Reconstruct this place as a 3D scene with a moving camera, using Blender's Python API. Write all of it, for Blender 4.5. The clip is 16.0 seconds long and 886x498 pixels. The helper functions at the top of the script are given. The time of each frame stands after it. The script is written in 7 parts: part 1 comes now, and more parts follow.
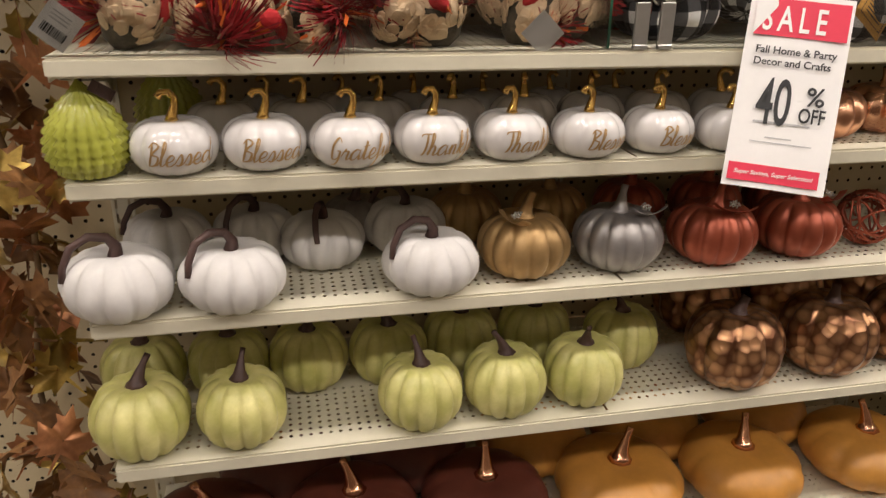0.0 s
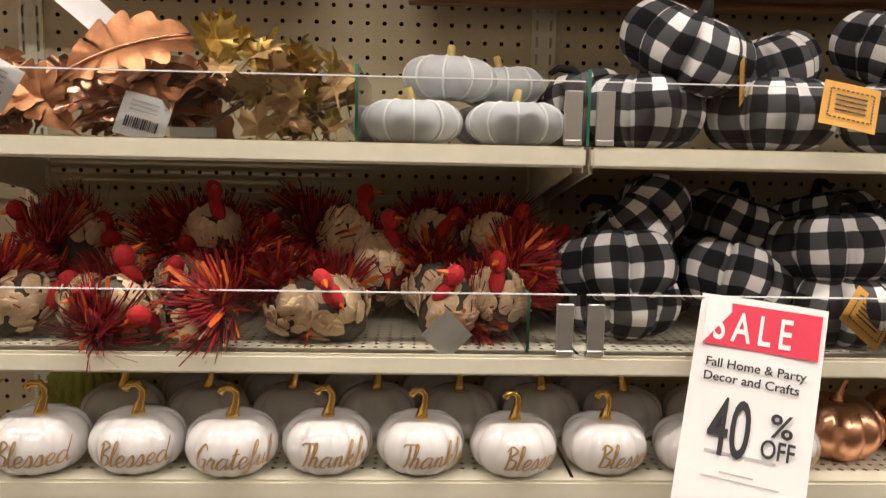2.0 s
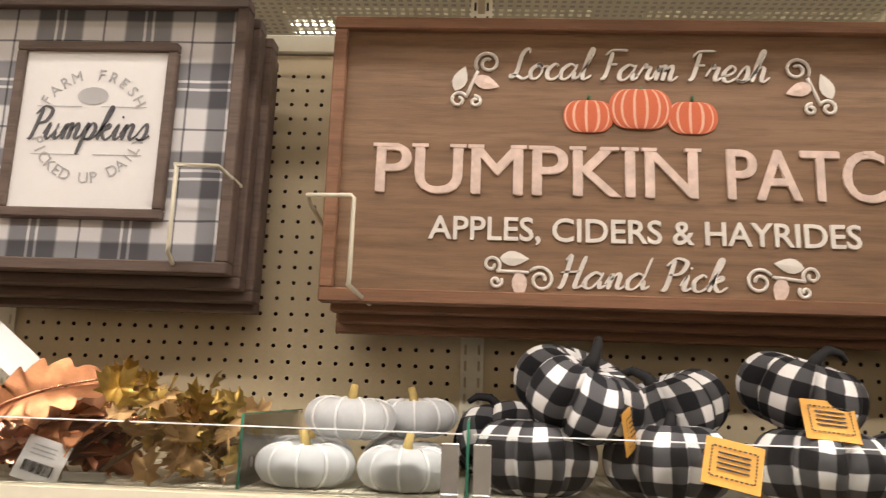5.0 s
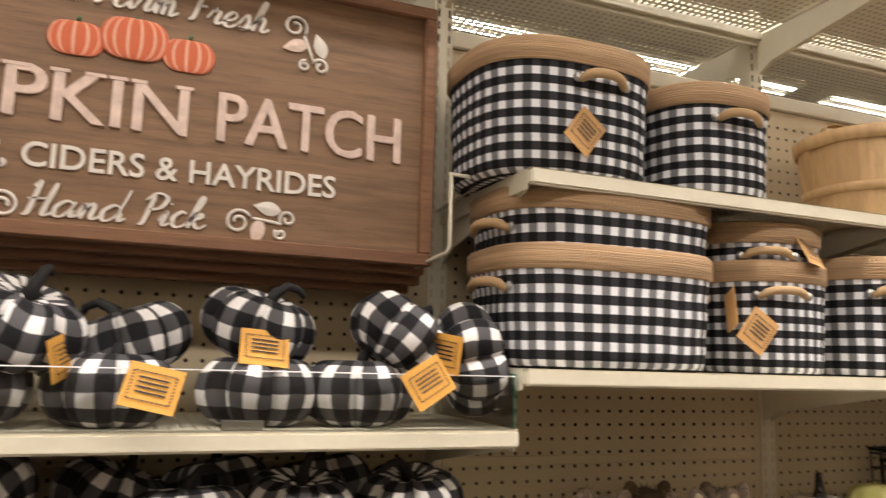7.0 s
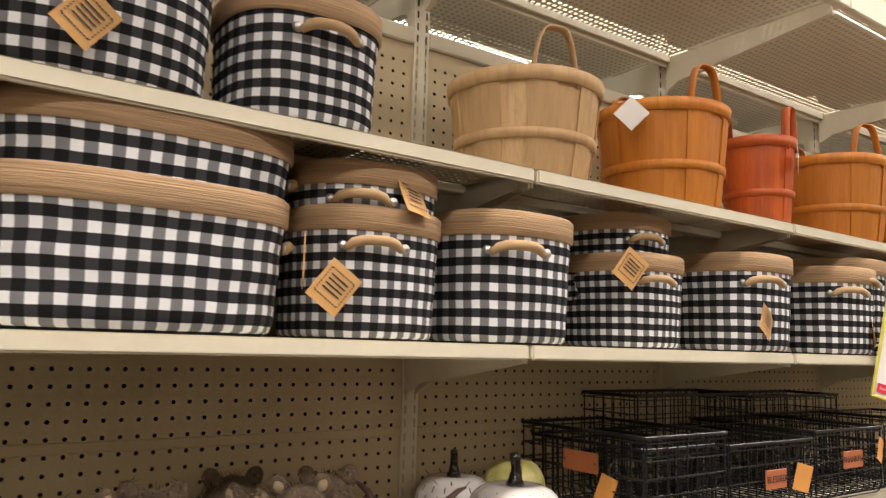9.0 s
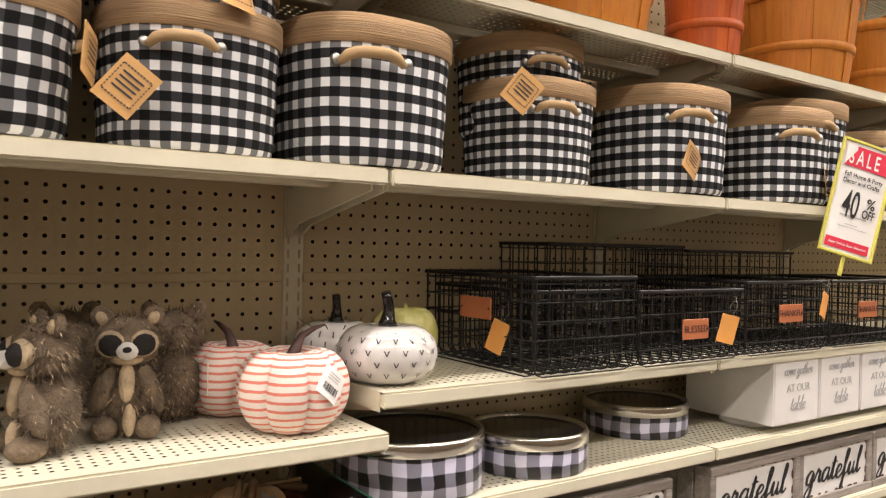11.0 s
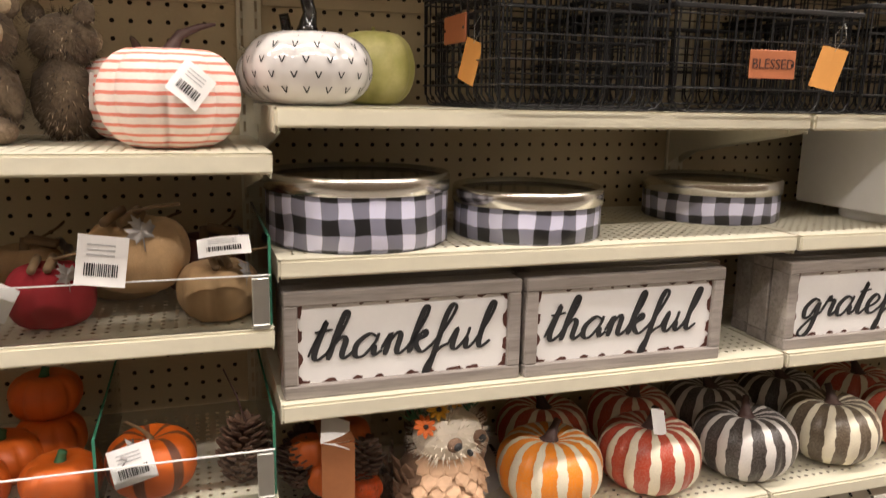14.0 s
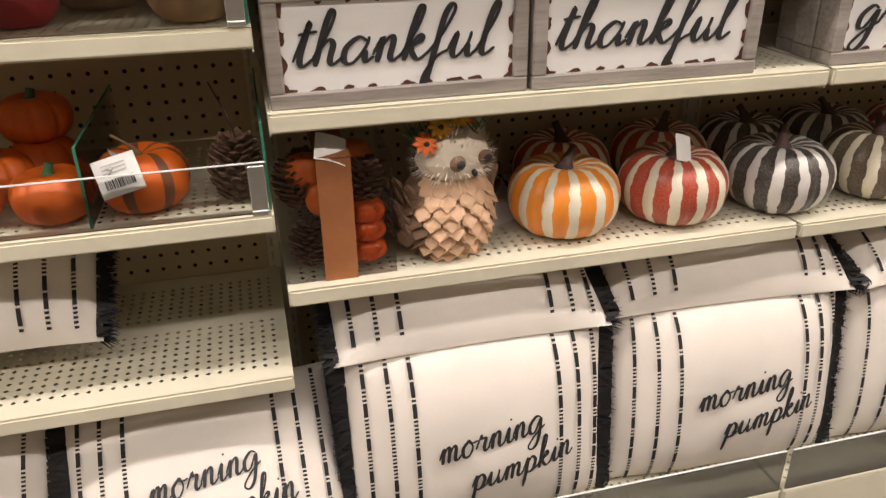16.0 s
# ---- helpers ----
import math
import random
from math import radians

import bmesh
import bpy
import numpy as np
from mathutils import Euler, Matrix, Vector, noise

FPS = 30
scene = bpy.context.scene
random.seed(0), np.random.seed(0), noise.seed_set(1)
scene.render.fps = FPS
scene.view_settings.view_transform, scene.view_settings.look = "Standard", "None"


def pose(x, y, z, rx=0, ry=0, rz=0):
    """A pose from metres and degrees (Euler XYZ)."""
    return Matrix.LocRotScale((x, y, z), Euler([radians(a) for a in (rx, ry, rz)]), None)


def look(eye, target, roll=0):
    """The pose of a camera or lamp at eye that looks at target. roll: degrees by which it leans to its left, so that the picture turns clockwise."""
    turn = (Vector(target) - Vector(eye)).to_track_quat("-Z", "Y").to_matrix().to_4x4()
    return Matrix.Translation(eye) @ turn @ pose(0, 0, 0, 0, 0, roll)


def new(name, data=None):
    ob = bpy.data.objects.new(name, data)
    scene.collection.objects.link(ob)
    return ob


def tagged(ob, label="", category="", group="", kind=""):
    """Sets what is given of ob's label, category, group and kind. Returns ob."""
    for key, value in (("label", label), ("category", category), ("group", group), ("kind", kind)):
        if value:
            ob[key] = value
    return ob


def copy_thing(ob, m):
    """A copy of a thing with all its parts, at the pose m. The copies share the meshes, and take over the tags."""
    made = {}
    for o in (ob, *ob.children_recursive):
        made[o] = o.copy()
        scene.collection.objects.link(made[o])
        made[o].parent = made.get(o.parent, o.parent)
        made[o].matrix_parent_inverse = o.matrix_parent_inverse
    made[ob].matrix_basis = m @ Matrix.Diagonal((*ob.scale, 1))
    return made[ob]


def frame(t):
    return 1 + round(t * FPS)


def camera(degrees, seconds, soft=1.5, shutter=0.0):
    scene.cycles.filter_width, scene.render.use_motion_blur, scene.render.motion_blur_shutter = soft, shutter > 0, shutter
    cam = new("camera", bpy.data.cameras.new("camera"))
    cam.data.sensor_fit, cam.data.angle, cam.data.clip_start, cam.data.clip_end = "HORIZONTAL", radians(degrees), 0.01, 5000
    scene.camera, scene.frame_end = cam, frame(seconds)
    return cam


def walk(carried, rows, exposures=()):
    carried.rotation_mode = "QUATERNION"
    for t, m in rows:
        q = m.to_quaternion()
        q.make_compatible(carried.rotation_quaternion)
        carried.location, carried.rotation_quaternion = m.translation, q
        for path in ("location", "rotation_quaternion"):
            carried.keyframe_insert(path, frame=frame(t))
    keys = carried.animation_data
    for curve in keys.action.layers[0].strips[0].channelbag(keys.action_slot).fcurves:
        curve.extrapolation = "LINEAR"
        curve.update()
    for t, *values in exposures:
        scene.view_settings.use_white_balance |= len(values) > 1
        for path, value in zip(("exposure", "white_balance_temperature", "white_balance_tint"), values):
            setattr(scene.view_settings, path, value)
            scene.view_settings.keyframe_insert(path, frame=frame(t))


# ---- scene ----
cam = camera(60.4, 16.0, soft=1.2, shutter=0.3)
PATH = [
    (0, (-2.023, -1.301, 1.546), (-1.62, 0.507, 0.791), 1.0),
    (0.5, (-1.955, -1.28, 1.552), (-1.578, 0.564, 0.874), 0.8),
    (1, (-1.866, -1.239, 1.569), (-1.588, 0.662, 1.015), 1.5),
    (1.5, (-1.796, -1.211, 1.596), (-1.623, 0.755, 1.271), 1.2),
    (2, (-1.722, -1.184, 1.64), (-1.635, 0.799, 1.393), 1.2),
    (2.5, (-1.687, -1.181, 1.666), (-1.703, 0.813, 1.51), 1.2),
    (3, (-1.67, -1.194, 1.708), (-1.81, 0.8, 1.775), 1.1),
    (3.2, (-1.661, -1.196, 1.728), (-1.838, 0.789, 1.891), 1.2),
    (5.5, (-1.439, -1.222, 1.767), (-1.452, 0.742, 2.145), 2.6),
    (6, (-1.357, -1.239, 1.748), (-1.148, 0.716, 2.116), 2.8),
    (6.5, (-1.316, -1.261, 1.738), (-0.844, 0.653, 2.078), 2.2),
    (7, (-1.26, -1.275, 1.739), (-0.525, 0.561, 2.035), 1.6),
    (7.5, (-1.146, -1.244, 1.728), (-0.21, 0.5, 2.017), 2.4),
    (8, (-1.01, -1.223, 1.735), (0.041, 0.455, 2.019), 2.5),
    (8.5, (-0.914, -1.219, 1.735), (0.215, 0.408, 2.016), 1.1),
    (9, (-0.818, -1.239, 1.73), (0.339, 0.373, 1.982), 1.6),
    (9.5, (-0.719, -1.245, 1.705), (0.447, 0.369, 1.888), 2.1),
    (10, (-0.645, -1.278, 1.668), (0.504, 0.357, 1.76), 1.6),
    (10.2, (-0.626, -1.283, 1.658), (0.52, 0.355, 1.702), 1.5),
    (12.3, (-0.362, -1.222, 1.58), (0.665, 0.493, 1.538), 0.1),
    (12.5, (-0.335, -1.212, 1.574), (0.654, 0.526, 1.521), -0.0),
    (13, (-0.244, -1.203, 1.557), (0.607, 0.604, 1.447), 0.5),
    (13.5, (-0.144, -1.215, 1.491), (0.557, 0.638, 1.214), 1.6),
    (14, (-0.083, -1.225, 1.432), (0.523, 0.64, 1.036), 1.1),
    (14.5, (-0.055, -1.233, 1.391), (0.449, 0.638, 0.896), 0.5),
    (15, (-0.049, -1.229, 1.341), (0.408, 0.615, 0.717), 0.5),
    (15.5, (-0.031, -1.221, 1.306), (0.398, 0.576, 0.54), -0.6),
    (16, (-0.01, -1.211, 1.299), (0.424, 0.532, 0.419), -0.9),
]
walk(cam, [(t, look(eye, target, roll)) for t, eye, target, roll in PATH],
     exposures=[(0.0, -0.13), (1.5, 0.02), (2.5, 0.2), (3.0, 0.48), (5.5, 0.46), (9.0, 0.21), (12.5, 0.36), (13.5, 0.36), (14.5, 0.17), (16.0, 0.06)])

# ---- light: long ceiling fixtures of a shop, slightly warm ----
world = bpy.data.worlds.new("shop_air")
scene.world = world
world.use_nodes = True
world.node_tree.nodes["Background"].inputs[0].default_value = (1.0, 0.93, 0.82, 1)
world.node_tree.nodes["Background"].inputs[1].default_value = 0.004
CEILING = 4.6
FIXTURES = [(x, y) for y in (-3.4, -1.1, 1.6, 4.2) for x in (-4.6, -1.9, 0.8, 3.5, 6.2)]


def lamp_light(x, y, watts):
    data = bpy.data.lights.new("fixture_light", "AREA")
    data.shape, data.size, data.size_y = "RECTANGLE", 2.2, 0.28
    data.energy, data.color = watts, (1.0, 0.895, 0.835)
    ob = new("fixture_light", data)
    ob.matrix_world = pose(x, y, CEILING - 0.15)
    return ob


for fx, fy in FIXTURES:
    lamp_light(fx, fy, {-1.1: 58, -3.4: 50}.get(fy, 18))


# ---- materials ----
def nodes_of(name):
    m = bpy.data.materials.new(name)
    m.use_nodes = True
    return m, m.node_tree.nodes, m.node_tree.links, m.node_tree.nodes["Principled BSDF"]


def add_bump(n, l, bsdf, height, strength, distance):
    b = n.new("ShaderNodeBump")
    b.inputs["Strength"].default_value, b.inputs["Distance"].default_value = strength, distance
    l.new(height, b.inputs["Height"])
    l.new(b.outputs["Normal"], bsdf.inputs["Normal"])


def noise_node(n, l, coords, scale, detail=4.0, rough=0.6):
    t = n.new("ShaderNodeTexNoise")
    t.inputs["Scale"].default_value, t.inputs["Detail"].default_value, t.inputs["Roughness"].default_value = scale, detail, rough
    l.new(coords, t.inputs["Vector"])
    return t.outputs["Fac"]


def mixed(n, l, fac, a, b):
    m = n.new("ShaderNodeMix")
    m.data_type = "RGBA"
    for sock, v in ((m.inputs["Factor"], fac), (m.inputs["A"], a), (m.inputs["B"], b)):
        if isinstance(v, (int, float)):
            sock.default_value = v
        elif isinstance(v, tuple):
            sock.default_value = (*v[:3], 1)
        else:
            l.new(v, sock)
    return m.outputs["Result"]


def calc(n, l, op, a, b=0.0, c=0.0):
    m = n.new("ShaderNodeMath")
    m.operation = op
    for sock, v in zip(m.inputs, (a, b, c)):
        if isinstance(v, (int, float)):
            sock.default_value = v
        else:
            l.new(v, sock)
    return m.outputs[0]


def ramp(n, l, fac, lo, hi):
    m = n.new("ShaderNodeMapRange")
    m.inputs["From Min"].default_value, m.inputs["From Max"].default_value = lo, hi
    l.new(fac, m.inputs["Value"])
    return m.outputs["Result"]


def dark(c, k):
    return tuple(v * k for v in c)


def surface(name, color, rough=0.5, metal=0.0, vary=0.12, big=6.0, small=120.0, bump=0.15, depth=0.001, coat=0.0, second=None, sheen=0.0, stretch=(1, 1, 1)):
    """A plain surface with blotches at one scale and grain at another; a little different on each object."""
    m, n, l, p = nodes_of(name)
    tc = n.new("ShaderNodeTexCoord")
    mp = n.new("ShaderNodeMapping")
    mp.inputs["Scale"].default_value = stretch
    l.new(tc.outputs["Object"], mp.inputs["Vector"])
    blotch = noise_node(n, l, mp.outputs[0], big, 3)
    grain = noise_node(n, l, mp.outputs[0], small, 4)
    info = n.new("ShaderNodeObjectInfo")
    c = mixed(n, l, ramp(n, l, blotch, 0.35, 0.65), dark(color, 1 - vary), second or tuple(min(1, v * (1 + vary)) for v in color))
    c = mixed(n, l, calc(n, l, "MULTIPLY", ramp(n, l, grain, 0.35, 0.75), vary * 1.6), c, dark(color, 0.55))
    c = mixed(n, l, calc(n, l, "MULTIPLY", info.outputs["Random"], vary * 0.9), c, dark(color, 0.7))
    l.new(c, p.inputs["Base Color"])
    p.inputs["Metallic"].default_value = metal
    l.new(calc(n, l, "MULTIPLY_ADD", blotch, 0.2, rough - 0.1), p.inputs["Roughness"])
    p.inputs["Coat Weight"].default_value = coat
    p.inputs["Sheen Weight"].default_value = sheen
    if bump:
        add_bump(n, l, p, grain, bump, depth)
    return m


def wood(name, light, deep, along="X", scale=1.0, rough=0.6, bump=0.4, tone=0.0):
    """Wood grain along one axis of the object."""
    m, n, l, p = nodes_of(name)
    tc = n.new("ShaderNodeTexCoord")
    mp = n.new("ShaderNodeMapping")
    k = {"X": (2.2, 30, 30), "Z": (30, 30, 2.2), "Y": (30, 2.2, 30)}[along]
    mp.inputs["Scale"].default_value = tuple(v * scale for v in k)
    l.new(tc.outputs["Object"], mp.inputs["Vector"])
    info = n.new("ShaderNodeObjectInfo")
    off = n.new("ShaderNodeVectorMath")
    off.operation = "ADD"
    l.new(mp.outputs[0], off.inputs[0])
    cm = n.new("ShaderNodeCombineXYZ")
    for k2 in range(3):
        l.new(calc(n, l, "MULTIPLY", info.outputs["Random"], 37.0), cm.inputs[k2])
    l.new(cm.outputs[0], off.inputs[1])
    fine = noise_node(n, l, off.outputs[0], 4.0, 6, 0.7)
    broad = noise_node(n, l, off.outputs[0], 0.7, 3)
    c = mixed(n, l, ramp(n, l, broad, 0.3, 0.7), deep, light)
    c = mixed(n, l, calc(n, l, "MULTIPLY", ramp(n, l, fine, 0.45, 0.7), 0.7), c, dark(deep, 0.6))
    if tone:
        c = mixed(n, l, calc(n, l, "MULTIPLY", info.outputs["Random"], tone), c, dark(deep, 0.72))
    l.new(c, p.inputs["Base Color"])
    p.inputs["Roughness"].default_value = rough
    add_bump(n, l, p, fine, bump, 0.0015)
    return m


def gingham(name, pitch, white=(0.78, 0.76, 0.74), black=(0.010, 0.010, 0.012), middle=(0.085, 0.085, 0.095), rough=0.9, weave=900.0, sheen=0.0, lines=False, upright=None):
    """Woven check: two crossing bands in the UV map, which is in metres."""
    m, n, l, p = nodes_of(name)
    tc = n.new("ShaderNodeTexCoord")
    wob = n.new("ShaderNodeTexNoise")
    wob.inputs["Scale"].default_value = 18.0
    l.new(tc.outputs["UV"], wob.inputs["Vector"])
    slack = 0.02 if lines else 0.14 if upright else 0.35
    sh = n.new("ShaderNodeVectorMath")
    sh.operation = "MULTIPLY_ADD"
    sh.inputs[1].default_value = (pitch * slack, pitch * slack, 0)
    l.new(wob.outputs["Color"], sh.inputs[0])
    l.new(tc.outputs["UV"], sh.inputs[2])
    sp = n.new("ShaderNodeSeparateXYZ")
    l.new(sh.outputs[0], sp.inputs[0])

    def band(v):
        f = calc(n, l, "FRACT", calc(n, l, "DIVIDE", v, pitch))
        tri = calc(n, l, "ABSOLUTE", calc(n, l, "SUBTRACT", f, 0.5))
        on = ramp(n, l, tri, 0.225, 0.255)
        if lines:
            on = calc(n, l, "MULTIPLY", on, ramp(n, l, calc(n, l, "ABSOLUTE", calc(n, l, "SUBTRACT", tri, 0.455)), 0.012, 0.018))
            on = calc(n, l, "MAXIMUM", on, calc(n, l, "LESS_THAN", tri, 0.012))
        return on

    u, v = band(sp.outputs[0]), band(sp.outputs[1])
    grain = noise_node(n, l, tc.outputs["UV"], weave, 2)
    p.inputs["Specular IOR Level"].default_value = 0.5 if rough < 0.5 else 0.12
    c = mixed(n, l, v, mixed(n, l, u, white, upright or middle), mixed(n, l, u, middle, black))
    c = mixed(n, l, calc(n, l, "MULTIPLY", ramp(n, l, grain, 0.3, 0.8), 0.12), c, (0.12, 0.12, 0.12))
    l.new(c, p.inputs["Base Color"])
    p.inputs["Roughness"].default_value = rough
    p.inputs["Sheen Weight"].default_value = sheen
    add_bump(n, l, p, grain, 0.3, 0.0006)
    return m


def stripes(name, a, b, pitch, share=0.5, axis=1, rough=0.85, soft=0.03, warp=0.2, coat=0.0):
    """Stripes across one direction of the UV map, which is in metres."""
    m, n, l, p = nodes_of(name)
    tc = n.new("ShaderNodeTexCoord")
    sp = n.new("ShaderNodeSeparateXYZ")
    l.new(tc.outputs["UV"], sp.inputs[0])
    nz = noise_node(n, l, tc.outputs["UV"], 40.0, 3)
    f = calc(n, l, "DIVIDE", sp.outputs[axis], pitch)
    f = calc(n, l, "FRACT", calc(n, l, "MULTIPLY_ADD", nz, warp, f))
    tri = calc(n, l, "MULTIPLY", calc(n, l, "ABSOLUTE", calc(n, l, "SUBTRACT", f, 0.5)), 2.0)
    s = ramp(n, l, tri, share - soft, share + soft)
    grain = noise_node(n, l, tc.outputs["UV"], 300.0, 3)
    c = mixed(n, l, s, a, b)
    c = mixed(n, l, calc(n, l, "MULTIPLY", ramp(n, l, grain, 0.4, 0.8), 0.3), c, dark(a, 0.6))
    l.new(c, p.inputs["Base Color"])
    p.inputs["Roughness"].default_value = rough
    p.inputs["Coat Weight"].default_value = coat
    add_bump(n, l, p, grain, 0.25, 0.001)
    return m


def glass(name, tint=(0.98, 0.99, 0.985), gloss=0.9):
    """Thin clear sheet: light goes straight through, and the surface reflects by its angle."""
    m, n, l, p = nodes_of(name)
    thru = n.new("ShaderNodeBsdfTransparent")
    thru.inputs[0].default_value = (*tint, 1)
    shine = n.new("ShaderNodeBsdfGlossy")
    shine.inputs["Roughness"].default_value = 0.04
    fr = n.new("ShaderNodeFresnel")
    fr.inputs[0].default_value = 1.45
    mx = n.new("ShaderNodeMixShader")
    l.new(calc(n, l, "MULTIPLY", fr.outputs[0], gloss), mx.inputs[0])
    l.new(thru.outputs[0], mx.inputs[1])
    l.new(shine.outputs[0], mx.inputs[2])
    l.new(mx.outputs[0], n["Material Output"].inputs[0])
    return m


CREAM = surface("cream_enamel", (0.69, 0.655, 0.52), 0.48, vary=0.06, big=3, small=60, bump=0.03)
BOARD = surface("tan_pegboard", (0.56, 0.47, 0.31), 0.7, vary=0.07, big=2.5, small=200, bump=0.08)
# near-black colour standing in for the shade inside holes and slots
HOLE_SHADE = surface("hole_shade_dark", (0.045, 0.035, 0.022), 0.9, vary=0.3)
STEEL = surface("galvanised_steel", (0.55, 0.55, 0.52), 0.38, 0.9, vary=0.15, small=60, bump=0.02)
PAPER = surface("white_card", (0.82, 0.81, 0.80), 0.7, vary=0.03, bump=0.02)
INK = surface("black_ink", (0.02, 0.02, 0.022), 0.6, vary=0.1, bump=0)
CHARCOAL = surface("charcoal_print", (0.10, 0.10, 0.11), 0.7, vary=0.05, bump=0)
GREYINK = surface("pale_print", (0.45, 0.45, 0.46), 0.7, vary=0.05, bump=0)
RED = surface("sale_red", (0.70, 0.03, 0.075), 0.55, vary=0.05, bump=0.02)
KRAFT = surface("kraft_card", (0.55, 0.31, 0.11), 0.75, vary=0.12, small=200)
GOLDCARD = surface("mustard_card", (0.66, 0.34, 0.06), 0.7, vary=0.1, small=200)
CLEAR = glass("clear_panel")
EDGE = surface("green_panel_edge", (0.05, 0.22, 0.14), 0.2, vary=0.1, bump=0)
FLOOR = surface("pale_floor_tile", (0.24, 0.215, 0.18), 0.35, vary=0.1, big=1.5, small=30)
WALLP = surface("shop_wall_paint", (0.42, 0.38, 0.32), 0.8, vary=0.06)
FAR = surface("dim_goods_and_shelving", (0.18, 0.135, 0.095), 0.8, vary=0.4, big=3, small=20)


# ---- making meshes ----
def mesh_of(name, verts, faces, mats=(), smooth=False, uvs=None, slots=None):
    me = bpy.data.meshes.new(name)
    me.from_pydata([tuple(v) for v in verts], [], faces)
    for m in mats:
        me.materials.append(m)
    if slots is not None:
        me.polygons.foreach_set("material_index", slots)
    if smooth:
        me.polygons.foreach_set("use_smooth", [True] * len(me.polygons))
    if uvs is not None:
        layer = me.uv_layers.new(name="UVMap")
        layer.data.foreach_set("uv", [c for f in uvs for uv in f for c in uv])
    me.update()
    return me


def thing(name, label, category, m=None, group="", kind=""):
    """An empty at the base of a thing; its parts hang under it."""
    ob = tagged(new(name), label, category, group, kind)
    ob.empty_display_size = 0.02
    if m is not None:
        ob.matrix_world = m
    return ob


def part(name, data, parent, m=None, label=""):
    """A mesh, or a bmesh, as one object under a thing or part."""
    ob = new(name, data)
    ob.parent = parent
    if m is not None:
        ob.matrix_basis = m
    if label:
        ob["label"] = label
    return ob


def boxes(name, mat, items, bevel=0.002, segments=1):
    """Bevelled boxes (x0, x1, y0, y1, z0, z1), joined into one mesh."""
    bm = bmesh.new()
    for x0, x1, y0, y1, z0, z1 in items:
        r = bmesh.ops.create_cube(bm, size=1.0)["verts"]
        bmesh.ops.scale(bm, vec=(x1 - x0, y1 - y0, z1 - z0), verts=r)
        bmesh.ops.translate(bm, vec=((x0 + x1) / 2, (y0 + y1) / 2, (z0 + z1) / 2), verts=r)
    if bevel:
        bmesh.ops.bevel(bm, geom=bm.edges[:], offset=bevel, segments=segments, affect="EDGES")
    return from_bm(name, bm, mat)


def from_bm(name, bm, mat, smooth=False):
    me = bpy.data.meshes.new(name)
    bm.to_mesh(me)
    bm.free()
    for m in mat if isinstance(mat, (list, tuple)) else [mat]:
        me.materials.append(m)
    if smooth:
        me.polygons.foreach_set("use_smooth", [True] * len(me.polygons))
    return me


def holed_sheet(name, mat, nx, nz, px, pz, radius, margin, seg=6, plane="XZ", turn=0.0):
    """A sheet with a grid of real holes and a solid margin (left, right, below, above), from the lower left corner."""
    verts, faces = [], []
    ml, mr, mb, mt = margin
    ring = [(math.cos(turn + 2 * math.pi * k / seg) * radius, math.sin(turn + 2 * math.pi * k / seg) * radius) for k in range(seg)]
    out = []
    for cx, cz in ring:
        s = max(abs(cx) / (px / 2), abs(cz) / (pz / 2))
        out.append((cx / s, cz / s))
    corners = [(sx * px / 2, sz * pz / 2) for sx, sz in ((1, 1), (-1, 1), (-1, -1), (1, -1))]

    def put(a, b):
        verts.append((a, 0, b) if plane == "XZ" else (a, b, 0))
        return len(verts) - 1

    for i in range(nx):
        for j in range(nz):
            ox, oz = ml + (i + 0.5) * px, mb + (j + 0.5) * pz
            a = [put(ox + x, oz + z) for x, z in ring]
            b = [put(ox + x, oz + z) for x, z in out]
            for k in range(seg):
                q = (k + 1) % seg
                faces.append((a[k], b[k], b[q], a[q]))
                (x0, z0), (x1, z1) = out[k], out[q]
                for cx, cz in corners:
                    on0 = abs(x0 - cx) < 1e-9 or abs(z0 - cz) < 1e-9
                    on1 = abs(x1 - cx) < 1e-9 or abs(z1 - cz) < 1e-9
                    side0 = abs(abs(x0) - px / 2) < 1e-9
                    side1 = abs(abs(x1) - px / 2) < 1e-9
                    if on0 and on1 and side0 != side1 and x0 * cx >= -1e-9 and x1 * cx >= -1e-9 and z0 * cz >= -1e-9 and z1 * cz >= -1e-9:
                        faces.append((b[k], put(ox + cx, oz + cz), b[q]))
    w, h = nx * px, nz * pz
    for x0, x1, z0, z1 in ((0, ml + w + mr, 0, mb), (0, ml + w + mr, mb + h, mb + h + mt), (0, ml, mb, mb + h), (ml + w, ml + w + mr, mb, mb + h)):
        if x1 - x0 > 1e-6 and z1 - z0 > 1e-6:
            faces.append((put(x0, z0), put(x1, z0), put(x1, z1), put(x0, z1)))
    me = mesh_of(name, verts, faces, [mat])
    return me


# ---- the shelving run ----
W = 0.762
TOP = 2.335
BAYS = {"Z": -4, "A": -3, "B": -2, "C": -1, "D": 0, "E": 1, "F": 2, "G": 3}
LIP = 0.024

